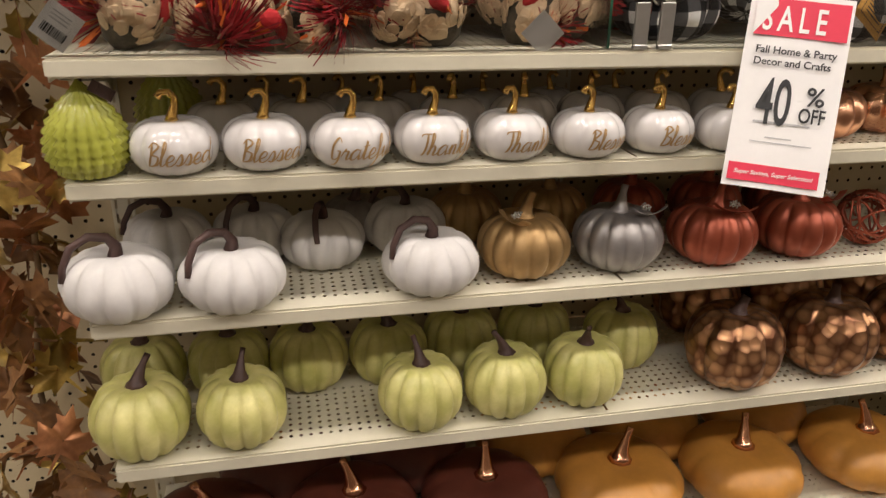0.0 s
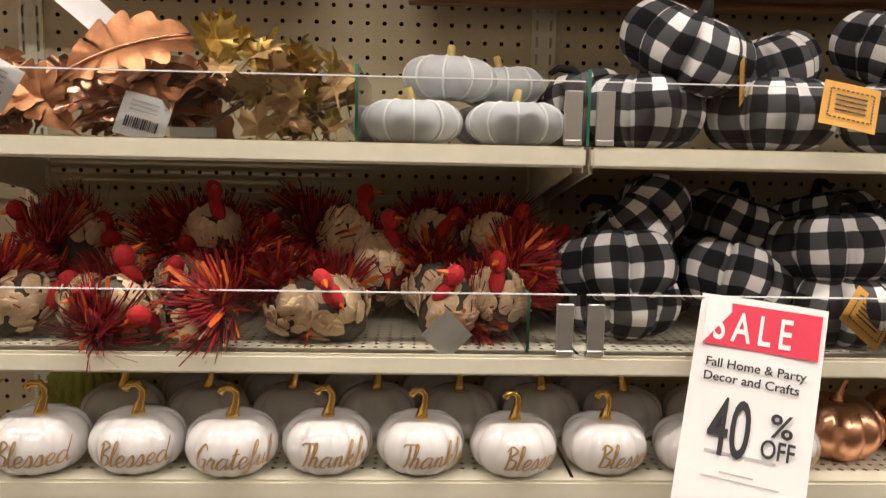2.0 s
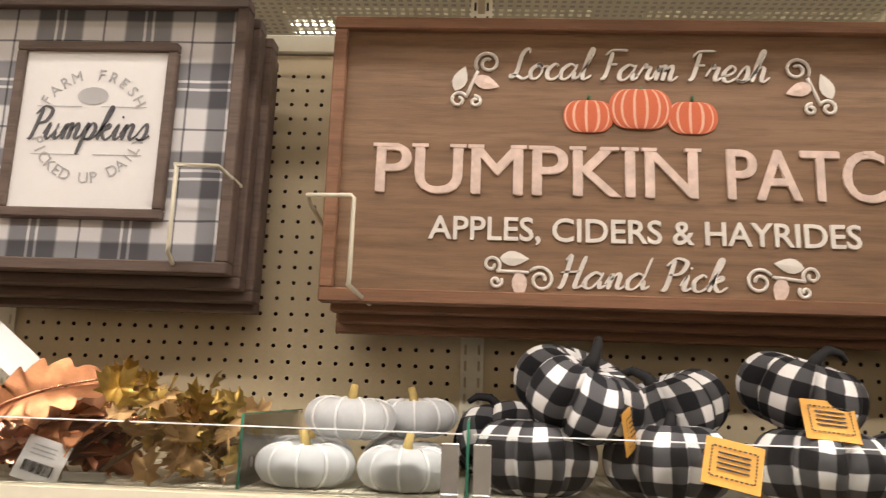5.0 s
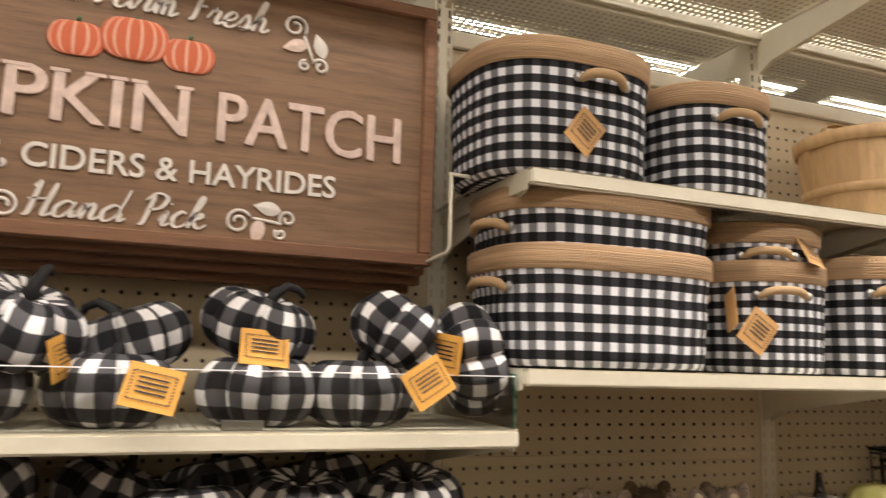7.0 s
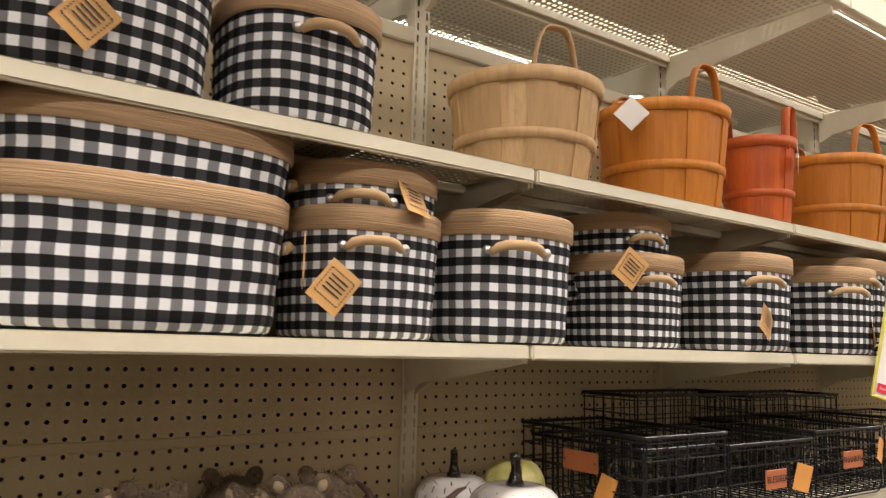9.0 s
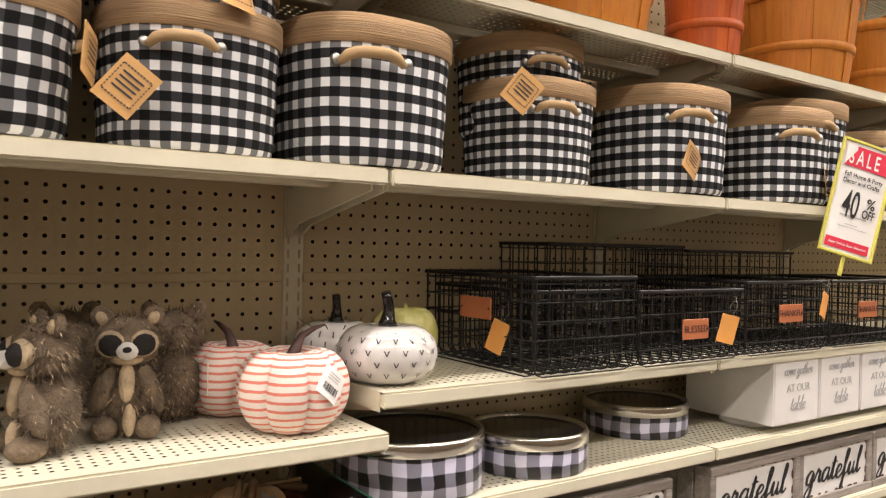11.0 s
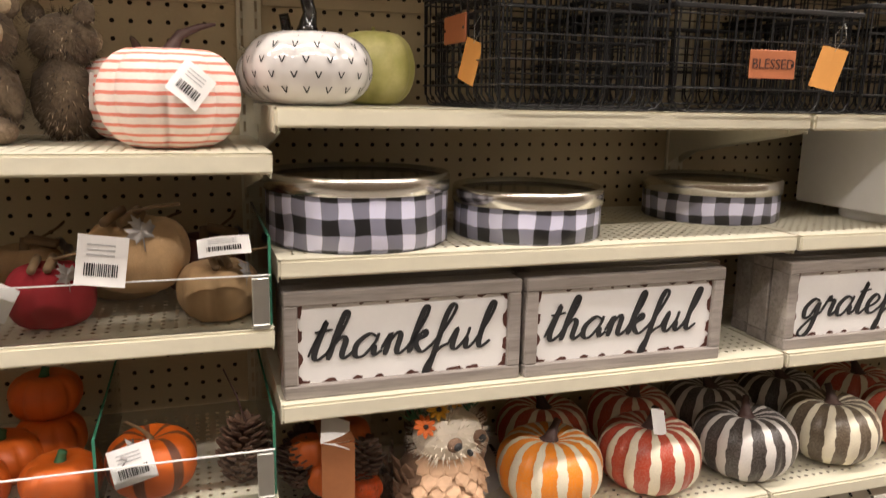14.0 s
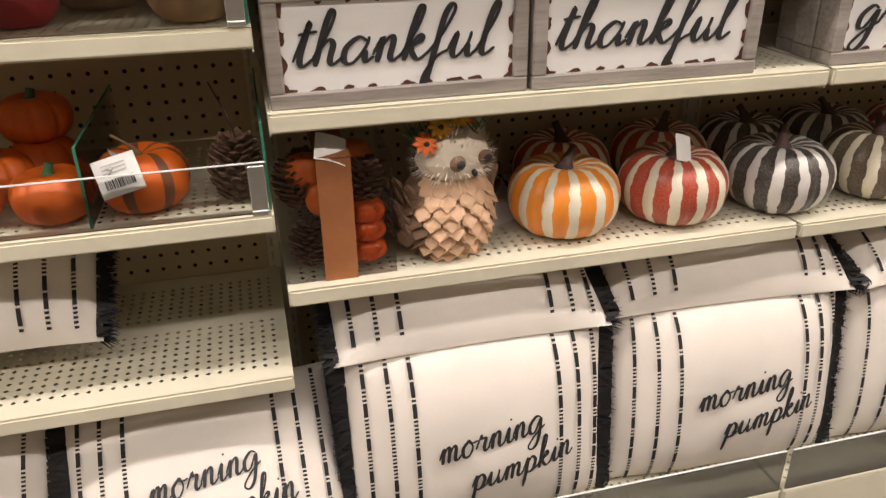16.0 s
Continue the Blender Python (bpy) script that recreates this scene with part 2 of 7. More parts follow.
board_low = holed_sheet("pegboard", BOARD, 28, 57, 0.0254, 0.0254, 0.0036, (0.0254, 0.0254, 0.0254, 0.0), 6)
board_high = holed_sheet("pegboard", BOARD, 28, 29, 0.0254, 0.0254, 0.0036, (0.0254, 0.0254, 0.0, 0.0254), 6)
SEAM = 1.5667
for key, k in BAYS.items():
    wall = tagged(new("wall_pegboard_" + key.lower()), "tan perforated pegboard back panel of the shelving", "pegboard", kind="structure")
    low = part("panel", board_low, wall, pose(k * W, 0, SEAM - 0.0254 - 57 * 0.0254))
    high = part("panel", board_high, wall, pose(k * W, -0.0012, SEAM))
    # added dark sheet behind the board, so the holes read as shaded
    part("backing", boxes("backing", HOLE_SHADE, [(k * W + 0.004, k * W + W - 0.004, 0.016, 0.022, 0.12, TOP - 0.01)], 0), wall)
    part("seam_strip", boxes("seam_strip", BOARD, [(k * W + 0.02, k * W + W - 0.02, -0.004, 0.0, SEAM - 0.008, SEAM + 0.008)], 0.001), wall)
    part("top_rail", boxes("top_rail", CREAM, [(k * W + 0.018, k * W + W - 0.018, -0.008, 0.03, TOP - 0.004, TOP + 0.03)], 0.003), wall)


def slotted_upright(height):
    """A steel upright with two rows of slots, from the floor."""
    verts, faces = [], []
    bars = [(-0.018, -0.0125), (-0.0085, 0.0085), (0.0125, 0.018)]

    def quad(x0, x1, z0, z1, y=0.0):
        b = len(verts)
        verts.extend([(x0, y, z0), (x1, y, z0), (x1, y, z1), (x0, y, z1)])
        faces.append((b, b + 1, b + 2, b + 3))

    for x0, x1 in bars:
        quad(x0, x1, 0, height)
    n = int(height / 0.0254)
    for x0, x1 in ((-0.0125, -0.0085), (0.0085, 0.0125)):
        for k in range(n):
            z = k * 0.0254
            quad(x0, x1, z + 0.0155, z + 0.0254)
    for sx in (-0.018, 0.018):
        b = len(verts)
        verts.extend([(sx, 0, 0), (sx, 0.03, 0), (sx, 0.03, height), (sx, 0, height)])
        faces.append((b, b + 1, b + 2, b + 3))
    # dark strip behind the slots, shade given as colour
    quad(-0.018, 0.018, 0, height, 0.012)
    return mesh_of("upright", verts, faces, [CREAM, HOLE_SHADE], slots=[0] * (len(faces) - 1) + [1])


upright_mesh = slotted_upright(2.56)
for k in range(-4, 5):
    post = tagged(new("shelf_upright", upright_mesh), "cream slotted steel upright of the shelving", "upright", "shelving uprights", "structure")
    post.matrix_world = pose(k * W, -0.006, 0)

decks = {}


def deck_mesh(depth, pitch=0.0152, hole=0.0036):
    key = round(depth, 3)
    if key not in decks:
        ny = int((depth - 0.045) / pitch)
        rest = depth - ny * pitch
        decks[key] = holed_sheet("deck", CREAM, 48, ny, pitch, pitch, hole, ((0.756 - 48 * pitch) / 2,) * 2 + (rest * 0.45, rest * 0.55), 4, "XY")
    return decks[key]


def shelf(bay, lip_z, front, wide=False):
    """A steel shelf: perforated deck, folded front lip, side flanges and the two brackets that hold it."""
    x0 = BAYS[bay] * W
    depth = -front - 0.004
    top = lip_z + LIP / 2
    ob = thing("metal_shelf", "cream enamelled metal shelf with a perforated deck", "shelf", pose(x0 + 0.003, front, top), "metal shelves")
    part("deck", deck_mesh(depth), ob, pose(0, 0, 0))
    end = 0.756
    if wide:
        part("deck", deck_mesh(depth), ob, pose(W - 0.002, 0, 0))
        end = 0.756 + W
    part("front_lip", boxes("front_lip", CREAM, [(0, end, -0.002, 0.012, -LIP, -0.0005)], 0.003, 2), ob)
    part("side_flange", boxes("side_flange", CREAM, [(0.0, 0.002, 0.012, depth, -0.03, -0.0005)], 0), ob)
    part("side_flange", boxes("side_flange", CREAM, [(end - 0.002, end, 0.012, depth, -0.03, -0.0005)], 0), ob)
    part("stiffener", boxes("stiffener", CREAM, [(0.004, end - 0.004, depth * 0.5, depth * 0.5 + 0.03, -0.018, -0.0015)], 0.002), ob)
    for xb in (0.008, end - 0.01):
        bm = bmesh.new()
        prof = [(0.03, -0.014), (depth - 0.002, -0.014), (depth - 0.002, -0.1), (depth - 0.05, -0.075), (0.05, -0.034), (0.03, -0.03)]
        f0 = [bm.verts.new((xb - 0.0015, y, z)) for y, z in prof]
        f1 = [bm.verts.new((xb + 0.0015, y, z)) for y, z in prof]
        bm.faces.new(f0)
        bm.faces.new(f1[::-1])
        for i in range(len(prof)):
            q = (i + 1) % len(prof)
            bm.faces.new((f0[i], f1[i], f1[q], f0[q]))
        bmesh.ops.recalc_face_normals(bm, faces=bm.faces[:])
        part("bracket", from_bm("bracket", bm, CREAM), ob)
    return ob


LEVELS = {
    "A": [(1.640, -0.335), (1.400, -0.335), (1.250, -0.335), (1.056, -0.335), (0.822, -0.335), (0.53, -0.345)],
    "B": [(1.640, -0.335)],
    "C": [(2.005, -0.350), (1.723, -0.343), (1.354, -0.361), (1.143, -0.334), (0.921, -0.337), (0.684, -0.337)],
    "D": [(2.005, -0.350), (1.723, -0.343), (1.404, -0.332), (1.226, -0.332), (1.043, -0.332), (0.810, -0.332)],
    "E": [(2.005, -0.350), (1.723, -0.343), (1.404, -0.332), (1.226, -0.332), (1.043, -0.332), (0.810, -0.332)],
    "F": [(2.005, -0.350), (1.723, -0.343), (1.404, -0.332), (1.226, -0.332), (1.043, -0.332), (0.810, -0.332)],
    "G": [(2.005, -0.350), (1.723, -0.343), (1.404, -0.332), (1.226, -0.332)],
}
for bay, rows in LEVELS.items():
    for z, y in rows:
        shelf(bay, z, y, bay == "A" and z < 1.6)
BASE = 0.373
for bay, k in BAYS.items():
    ob = thing("base_deck", "cream metal base shelf with kick plate", "shelf", pose(k * W, -0.42, 0), "base decks", "structure")
    part("deck", deck_mesh(0.41), ob, pose(0.003, 0, BASE))
    part("kick_plate", boxes("kick_plate", CREAM, [(0.003, 0.759, 0.0, 0.014, 0.02, BASE - 0.001)], 0.004, 2), ob)

# the perforated overhead deck that runs above the shelving
over = holed_sheet("overhead_deck", CREAM, 44, 26, 0.0168, 0.0168, 0.0062, (0.008, 0.008, 0.004, 0.004), 4, "XY", math.pi / 4)
DECK = 2.495
for k in range(-4, 6):
    for row in range(4):
        ob = thing("overhead_shelf", "perforated cream steel storage deck overhead", "shelf", pose(k * W + 0.003, -0.47 + row * 0.45, DECK), "overhead decks", "structure")
        part("deck", over, ob)
        part("edge", boxes("edge", CREAM, [(0, 0.756, -0.004, 0.004, -0.03, 0.004)], 0.002), ob)
        part("edge", boxes("edge", CREAM, [(0, 0.756, 0.437, 0.444, -0.02, 0.004)], 0.002), ob)
for k in range(-4, 6):
    ob = thing("overhead_beam", "cream steel beam along the overhead deck", "beam", pose(k * W, 0, DECK), "overhead beams", "structure")
    part("beam", boxes("beam", CREAM, [(0.001, W - 0.001, -0.018, 0.018, -0.012, 0.045)], 0.003), ob)
    part("front_beam", boxes("front_beam", CREAM, [(0.001, W - 0.001, -0.492, -0.474, -0.035, 0.03)], 0.003), ob)
for k in range(-4, 6):
    ob = thing("overhead_bracket", "cream steel bracket under the overhead deck", "bracket", pose(k * W, 0, DECK), "overhead brackets", "structure")
    for s in (-1, 1):
        bm = bmesh.new()
        prof = [(s * 0.02, -0.006), (s * 0.45, -0.006), (s * 0.45, -0.032), (s * 0.06, -0.075), (s * 0.02, -0.095)]
        f0 = [bm.verts.new((-0.006, y, z)) for y, z in prof]
        f1 = [bm.verts.new((0.006, y, z)) for y, z in prof]
        bm.faces.new(f0)
        bm.faces.new(f1[::-1])
        for i in range(len(prof)):
            q = (i + 1) % len(prof)
            bm.faces.new((f0[i], f1[i], f1[q], f0[q]))
        bmesh.ops.recalc_face_normals(bm, faces=bm.faces[:])
        part("arm", from_bm("arm", bm, CREAM), ob)

# ---- the shop around ----
X0, X1, Y0, Y1 = -6.5, 8.0, -5.0, 6.0
tagged(new("floor", boxes("floor", FLOOR, [(X0, X1, Y0, Y1, -0.1, 0)], 0)), "pale polished floor tile", "floor", kind="structure")
tagged(new("ceiling", boxes("ceiling", WALLP, [(X0, X1, Y0, Y1, CEILING, CEILING + 0.1)], 0)), "plain painted shop ceiling", "ceiling", kind="structure")
for nm, b in (("wall_north", (X0, X1, Y1, Y1 + 0.1, 0, CEILING)), ("wall_south", (X0, X1, Y0 - 0.1, Y0, 0, CEILING)), ("wall_west", (X0 - 0.1, X0, Y0, Y1, 0, CEILING)), ("wall_east", (X1, X1 + 0.1, Y0, Y1, 0, CEILING))):
    tagged(new(nm, boxes(nm, WALLP, [b], 0)), "plain painted shop wall", "wall", kind="structure")
tagged(new("shelving_across_aisle", boxes("shelving_across_aisle", FAR, [(-5.5, 6.5, -2.75, -2.6, 0, 2.1)], 0.01)), "tan back of the shelving across the aisle", "shelving", kind="structure")

m, n, l, p = nodes_of("lamp_glow")
p.inputs["Emission Color"].default_value = (1.0, 0.9, 0.76, 1)
p.inputs["Emission Strength"].default_value = 9.0
GLOW = m
fixture_body = boxes("housing", CREAM, [(-1.16, 1.16, -0.17, 0.17, 0.05, 0.14)], 0.01)
fixture_tube = boxes("tube", GLOW, [(-1.1, 1.1, -0.10, -0.05, 0.025, 0.06), (-1.1, 1.1, 0.05, 0.10, 0.025, 0.06)], 0.012, 2)
for fx, fy in FIXTURES:
    ob = thing("ceiling_light", "long twin-tube ceiling light, switched on", "ceiling light", pose(fx, fy, CEILING - 0.14), "ceiling lights")
    part("housing", fixture_body, ob)
    part("tube", fixture_tube, ob, label="glowing fluorescent tubes")


# ---- makers of goods ----
def lathe(name, mats, profile, seg, lobe=0, groove=0.0, sharp=0.6, wobble=0.0, seed=0, squash=1.0, power=2.0, slot_of=None, smooth=True):
    """A body turned about z. profile: (radius, z) from below upwards; lobe and groove give the ribs of a pumpkin; power above 2 squares the plan. UVs are in metres."""
    rnd = random.Random(seed)
    verts, faces, uvs, slots = [], [], [], []
    rim = max(r for r, _ in profile)
    lob = [1 + wobble * rnd.uniform(-1, 1) for _ in range(max(lobe, 1))]
    run = [0.0]
    for (r0, z0), (r1, z1) in zip(profile, profile[1:]):
        run.append(run[-1] + math.hypot(r1 - r0, z1 - z0))
    for r, z in profile:
        for k in range(seg):
            a = 2 * math.pi * k / seg
            f = 1.0
            if lobe:
                ph = a * lobe / (2 * math.pi)
                f = (1 - groove * (1 - abs(math.sin(math.pi * ph)) ** sharp)) * lob[int(ph) % lobe]
            if power != 2.0:
                f *= (abs(math.cos(a)) ** power + abs(math.sin(a)) ** power) ** (-1 / power)
            verts.append((math.cos(a) * r * f, math.sin(a) * r * f * squash, z))
    for j in range(len(profile) - 1):
        for k in range(seg):
            q = (k + 1) % seg
            faces.append((j * seg + k, j * seg + q, (j + 1) * seg + q, (j + 1) * seg + k))
            u0, u1 = 2 * math.pi * k / seg * rim, 2 * math.pi * (k + 1) / seg * rim
            uvs.append(((u0, run[j]), (u1, run[j]), (u1, run[j + 1]), (u0, run[j + 1])))
            slots.append(slot_of(j) if slot_of else 0)
    return mesh_of(name, verts, faces, mats, smooth, uvs, slots)


def gourd_profile(r, h, dip=0.12, flat=0.9, n=15, waist=0.5):
    out = []
    for i in range(n):
        p = math.pi * i / (n - 1)
        rr = r * max(0.02, math.sin(p)) ** flat
        z = h * (1 - math.cos(p)) / 2
        z -= dip * h * math.exp(-((rr / (0.38 * r)) ** 2)) * (1 if i > n / 2 else -0.35)
        out.append((rr if 0 < i < n - 1 else 0.001, z))
    low = min(z for _, z in out)
    return [(a, z - low) for a, z in out]


def tube(name, mat, points, radii, seg=8, smooth=True):
    """A round bar along points; radii one for all or one for each."""
    pts = [Vector(q) for q in points]
    rr = radii if isinstance(radii, (list, tuple)) else [radii] * len(pts)
    verts, faces = [], []
    side = Vector((0.3, 0.9, 0.2))
    for i, q in enumerate(pts):
        d = (pts[min(i + 1, len(pts) - 1)] - pts[max(i - 1, 0)]).normalized()
        u = d.cross(side)
        u = (u if u.length > 1e-4 else d.cross(Vector((1, 0, 0)))).normalized()
        v = d.cross(u)
        for k in range(seg):
            a = 2 * math.pi * k / seg
            verts.append(q + (u * math.cos(a) + v * math.sin(a)) * rr[i])
    for i in range(len(pts) - 1):
        for k in range(seg):
            p2 = (k + 1) % seg
            faces.append((i * seg + k, i * seg + p2, (i + 1) * seg + p2, (i + 1) * seg + k))
    faces.append(tuple(range(seg))[::-1])
    faces.append(tuple((len(pts) - 1) * seg + k for k in range(seg)))
    return mesh_of(name, verts, faces, [mat], smooth)


def join_meshes(name, mats, items):
    """Meshes with their slots, put at poses, as one mesh."""
    verts, faces, slots = [], [], []
    for me, m, slot in items:
        b = len(verts)
        verts.extend(m @ v.co for v in me.vertices)
        for f in me.polygons:
            faces.append(tuple(b + i for i in f.vertices))
            slots.append(slot)
    return mesh_of(name, verts, faces, mats, False, None, slots)


def lettering(text, size, mat, thick=0.0004, shear=0.0, bold=0.0, align="CENTER", space=1.0):
    """Words in the built-in font, standing in the XZ plane and facing -y."""
    cu = bpy.data.curves.new("lettering", "FONT")
    cu.body, cu.size, cu.extrude, cu.shear, cu.offset = text, size, thick, shear, bold
    cu.align_x, cu.align_y, cu.space_character, cu.resolution_u = align, "CENTER", space, 4
    ob = bpy.data.objects.new("lettering", cu)
    scene.collection.objects.link(ob)
    bpy.context.view_layer.update()
    me = bpy.data.meshes.new_from_object(ob.evaluated_get(bpy.context.evaluated_depsgraph_get()))
    bpy.data.objects.remove(ob)
    me.transform(Matrix.Rotation(math.pi / 2, 4, "X"))
    me.materials.clear()
    me.materials.append(mat)
    me.name = "lettering"
    return me


GLYPHS = {}


def glyph(letter, width, strokes):
    """A letter of a joined hand script: strokes of x,z points, x-height 1."""
    GLYPHS[letter] = (width, [[tuple(float(v) for v in q.split(",")) for q in st.split()] for st in strokes.split("/")])


glyph("a", 1.05, ".75,.85 .45,1 .1,.6 .15,.1 .45,.05 .75,.6 .8,1/.76,.5 .85,.05 1.1,.25")
glyph("b", 0.95, "0,.2 .3,1.4 .35,2 .2,1.9 .15,1 .15,.1 .5,0 .8,.4 .6,.95 .9,.8")
glyph("c", 0.75, ".6,.85 .4,1 .1,.6 .2,.1 .5,0 .8,.3")
glyph("d", 1.1, ".75,.85 .45,1 .1,.6 .15,.1 .45,.05 .75,.6 .9,2/.8,.6 .9,.05 1.15,.25")
glyph("e", 0.8, "0,.3 .5,.5 .65,.8 .4,1 .12,.6 .2,.1 .5,0 .85,.3")
glyph("f", 0.7, "0,.2 .35,.9 .6,1.8 .45,2.05 .3,1.6 .25,.3 .2,-.8 .05,-.95 .1,-.5 .4,.1 .72,.3")
glyph("g", 1.0, ".75,.85 .45,1 .1,.6 .15,.1 .45,.1 .75,.8 .7,-.5 .4,-.95 .1,-.7 .5,-.1 1.05,.3")
glyph("h", 0.95, "0,.2 .35,1.2 .45,1.9 .3,2 .2,1.2 .15,0/.17,.5 .4,.95 .6,.8 .6,.2 .75,.03 1,.3")
glyph("i", 0.5, "0,.3 .2,.95 .2,.2 .35,.03 .6,.3/.27,1.35 .31,1.45")
glyph("k", 0.9, "0,.2 .35,1.2 .45,1.9 .3,2 .2,1.2 .15,0/.18,.5 .5,.95 .6,.75 .3,.5 .5,.1 .7,.03 .95,.3")
glyph("l", 0.55, "0,.2 .35,1.2 .45,1.9 .3,2 .2,1.2 .2,.3 .35,.02 .65,.3")
glyph("m", 1.25, "0,.3 .2,.95 .2,0/.2,.5 .42,.97 .55,.8 .55,0/.55,.5 .78,.97 .92,.8 .92,.2 1.05,.03 1.3,.3")
glyph("n", 0.95, "0,.3 .2,.95 .2,0/.2,.5 .45,.97 .6,.8 .6,.2 .75,.03 1,.3")
glyph("o", 0.88, ".4,1 .1,.6 .2,.08 .5,.05 .68,.5 .5,.95 .4,1 .6,.8 .95,.85")
glyph("p", 0.9, "0,.3 .22,1 .15,-.9/.2,.5 .45,1 .72,.7 .6,.1 .3,.05 .6,.02 .95,.3")
glyph("r", 0.8, "0,.3 .25,1.05 .3,.85 .55,.85 .5,.3 .62,.05 .85,.3")
glyph("s", 0.72, "0,.2 .35,1 .55,.5 .4,.02 .1,.1 .45,.02 .8,.3")
glyph("t", 0.6, "0,.2 .3,1.7 .2,.4 .35,.02 .65,.3/0,1.2 .6,1.3")
glyph("u", 1.0, "0,.3 .18,.95 .18,.2 .38,.02 .65,.5 .68,.95/.66,.5 .72,.1 .85,.03 1.05,.3")
glyph("L", 1.0, ".75,1.7 .6,2 .35,1.6 .35,.5 .15,.05 .05,.25 .4,.2 .8,0 1.1,.25")
glyph("F", 0.95, ".35,1.8 .3,.3 .1,.05/0,1.6 .3,1.95 1.1,1.95/.3,1 .75,1.05")
glyph("H", 1.25, ".1,1.7 .3,2 .3,.2 .1,0/1,2 .9,.2 1.1,.05 1.3,.3/.05,.95 .95,1.05")
glyph("P", 0.95, ".35,1.9 .3,.2 .1,0/.05,1.5 .4,2 .95,1.75 .8,1.1 .3,.95")
glyph("B", 1.0, ".3,1.95 .25,0/0,1.6 .4,2 .85,1.7 .35,1.1 .9,.8 .75,.1 .25,0 .9,.1 1,.3")
glyph("G", 1.0, ".85,1.6 .6,2 .1,1.3 .2,.2 .6,.05 .85,.8 .5,.85/.8,.8 .8,-.4 .4,-.6")
glyph("T", 0.8, "0,1.7 .2,1.95 1.1,2/.6,1.95 .5,.2 .3,0")


def script(text, xh, mat, weight=0.12, slant=0.28, thick=0.0006):
    """Hand script words, standing in the XZ plane, facing -y and centred; down-strokes are heavier."""
    verts, faces, pen = [], [], 0.0
    for ch in text:
        if ch == " ":
            pen += 0.55
            continue
        width, strokes = GLYPHS[ch]
        for pts in strokes:
            line = []
            for i in range(len(pts) - 1):
                p0, p1, p2, p3 = (pts[max(0, min(len(pts) - 1, i + k))] for k in (-1, 0, 1, 2))
                for q in range(5):
                    t = q / 5
                    line.append(tuple(0.5 * (2 * p1[c] + (p2[c] - p0[c]) * t + (2 * p0[c] - 5 * p1[c] + 4 * p2[c] - p3[c]) * t * t + (3 * p1[c] - p0[c] - 3 * p2[c] + p3[c]) * t ** 3) for c in (0, 1)))
            line.append(pts[-1])
            line = [(pen + x + slant * z, z) for x, z in line]
            b = len(verts)
            for i, (x, z) in enumerate(line):
                (xa, za), (xb, zb) = line[max(0, i - 1)], line[min(len(line) - 1, i + 1)]
                d = math.hypot(xb - xa, zb - za) or 1
                nx, nz = -(zb - za) / d, (xb - xa) / d
                hw = weight * (0.5 + 0.5 * max(0.0, -(zb - za) / d)) * (0.6 if i in (0, len(line) - 1) else 1.0)
                for sx, y in ((-1, -thick), (1, -thick), (1, thick), (-1, thick)):
                    verts.append(((x + nx * hw * sx) * xh, y, (z + nz * hw * sx) * xh))
            for i in range(len(line) - 1):
                for k in range(4):
                    q = (k + 1) % 4
                    faces.append((b + i * 4 + k, b + i * 4 + q, b + i * 4 + 4 + q, b + i * 4 + 4 + k))
        pen += width
    mid = (pen + slant) * xh / 2
    return mesh_of("lettering", [(x - mid, y, z - xh * 0.6) for x, y, z in verts], faces, [mat])


def wrap_round(me, radius_at, z0, lift=0.0012):
    """Bend flat lettering round a turned body."""
    for v in me.vertices:
        z = v.co.z + z0
        r = radius_at(z) + lift
        a = -math.pi / 2 + v.co.x / max(r, 0.01)
        v.co = (math.cos(a) * r, math.sin(a) * r, z)
    me.update()
    return me


def profile_radius(profile):
    top = max(range(len(profile)), key=lambda i: profile[i][0])

    def at(z):
        for (r0, z0), (r1, z1) in zip(profile, profile[1:]):
            if z0 <= z <= z1 and r0 > 0.005:
                return r0 + (r1 - r0) * (z - z0) / max(z1 - z0, 1e-6)
        return profile[top][0]

    return at


def curl(h, lean, r0, r1, n=8, turn=0.0, hook=0.0):
    """Points and radii of a stem that leans and curls over."""
    pts, rad = [], []
    for i in range(n):
        t = i / (n - 1)
        x = lean * t ** 1.6
        z = h * t - hook * max(0, t - 0.5) ** 2 * 4
        pts.append((x * math.cos(turn), x * math.sin(turn), z))
        rad.append(r0 + (r1 - r0) * min(1, t * 1.4) + r0 * 0.55 * max(0, 0.18 - t) / 0.18)
    return pts, rad


def pumpkin(name, label, mat, stem_mat, r, h, lobes, groove, stem, flat=0.85, dip=0.14, seg=0, group="", wobble=0.02, seed=0, sharp=0.6, category="pumpkin"):
    ob = thing(name, label, category, None, group)
    prof = gourd_profile(r, h, dip, flat)
    part("body", lathe("body", [mat], prof, seg or lobes * 8, lobes, groove, sharp, wobble, seed), ob)
    pts, rad = stem
    z = h * (1 - dip * 0.9)
    st = part("stem", tube("stem", stem_mat, [(x, y, z + q - 0.004) for x, y, q in pts], rad, 8), ob)
    return ob


def put(ob, x, y, z, turn=0.0, tip=0.0, lean=0.0, scale=1.0):
    ob.matrix_basis = pose(x, y, z, tip, lean, turn) @ Matrix.Diagonal((scale, scale, scale, 1))
    return ob


def again(ob, x, y, z, turn=0.0, tip=0.0, lean=0.0, scale=1.0):
    c = copy_thing(ob, pose(x, y, z, tip, lean, turn))
    c.matrix_basis = pose(x, y, z, tip, lean, turn) @ Matrix.Diagonal((scale, scale, scale, 1))
    return c


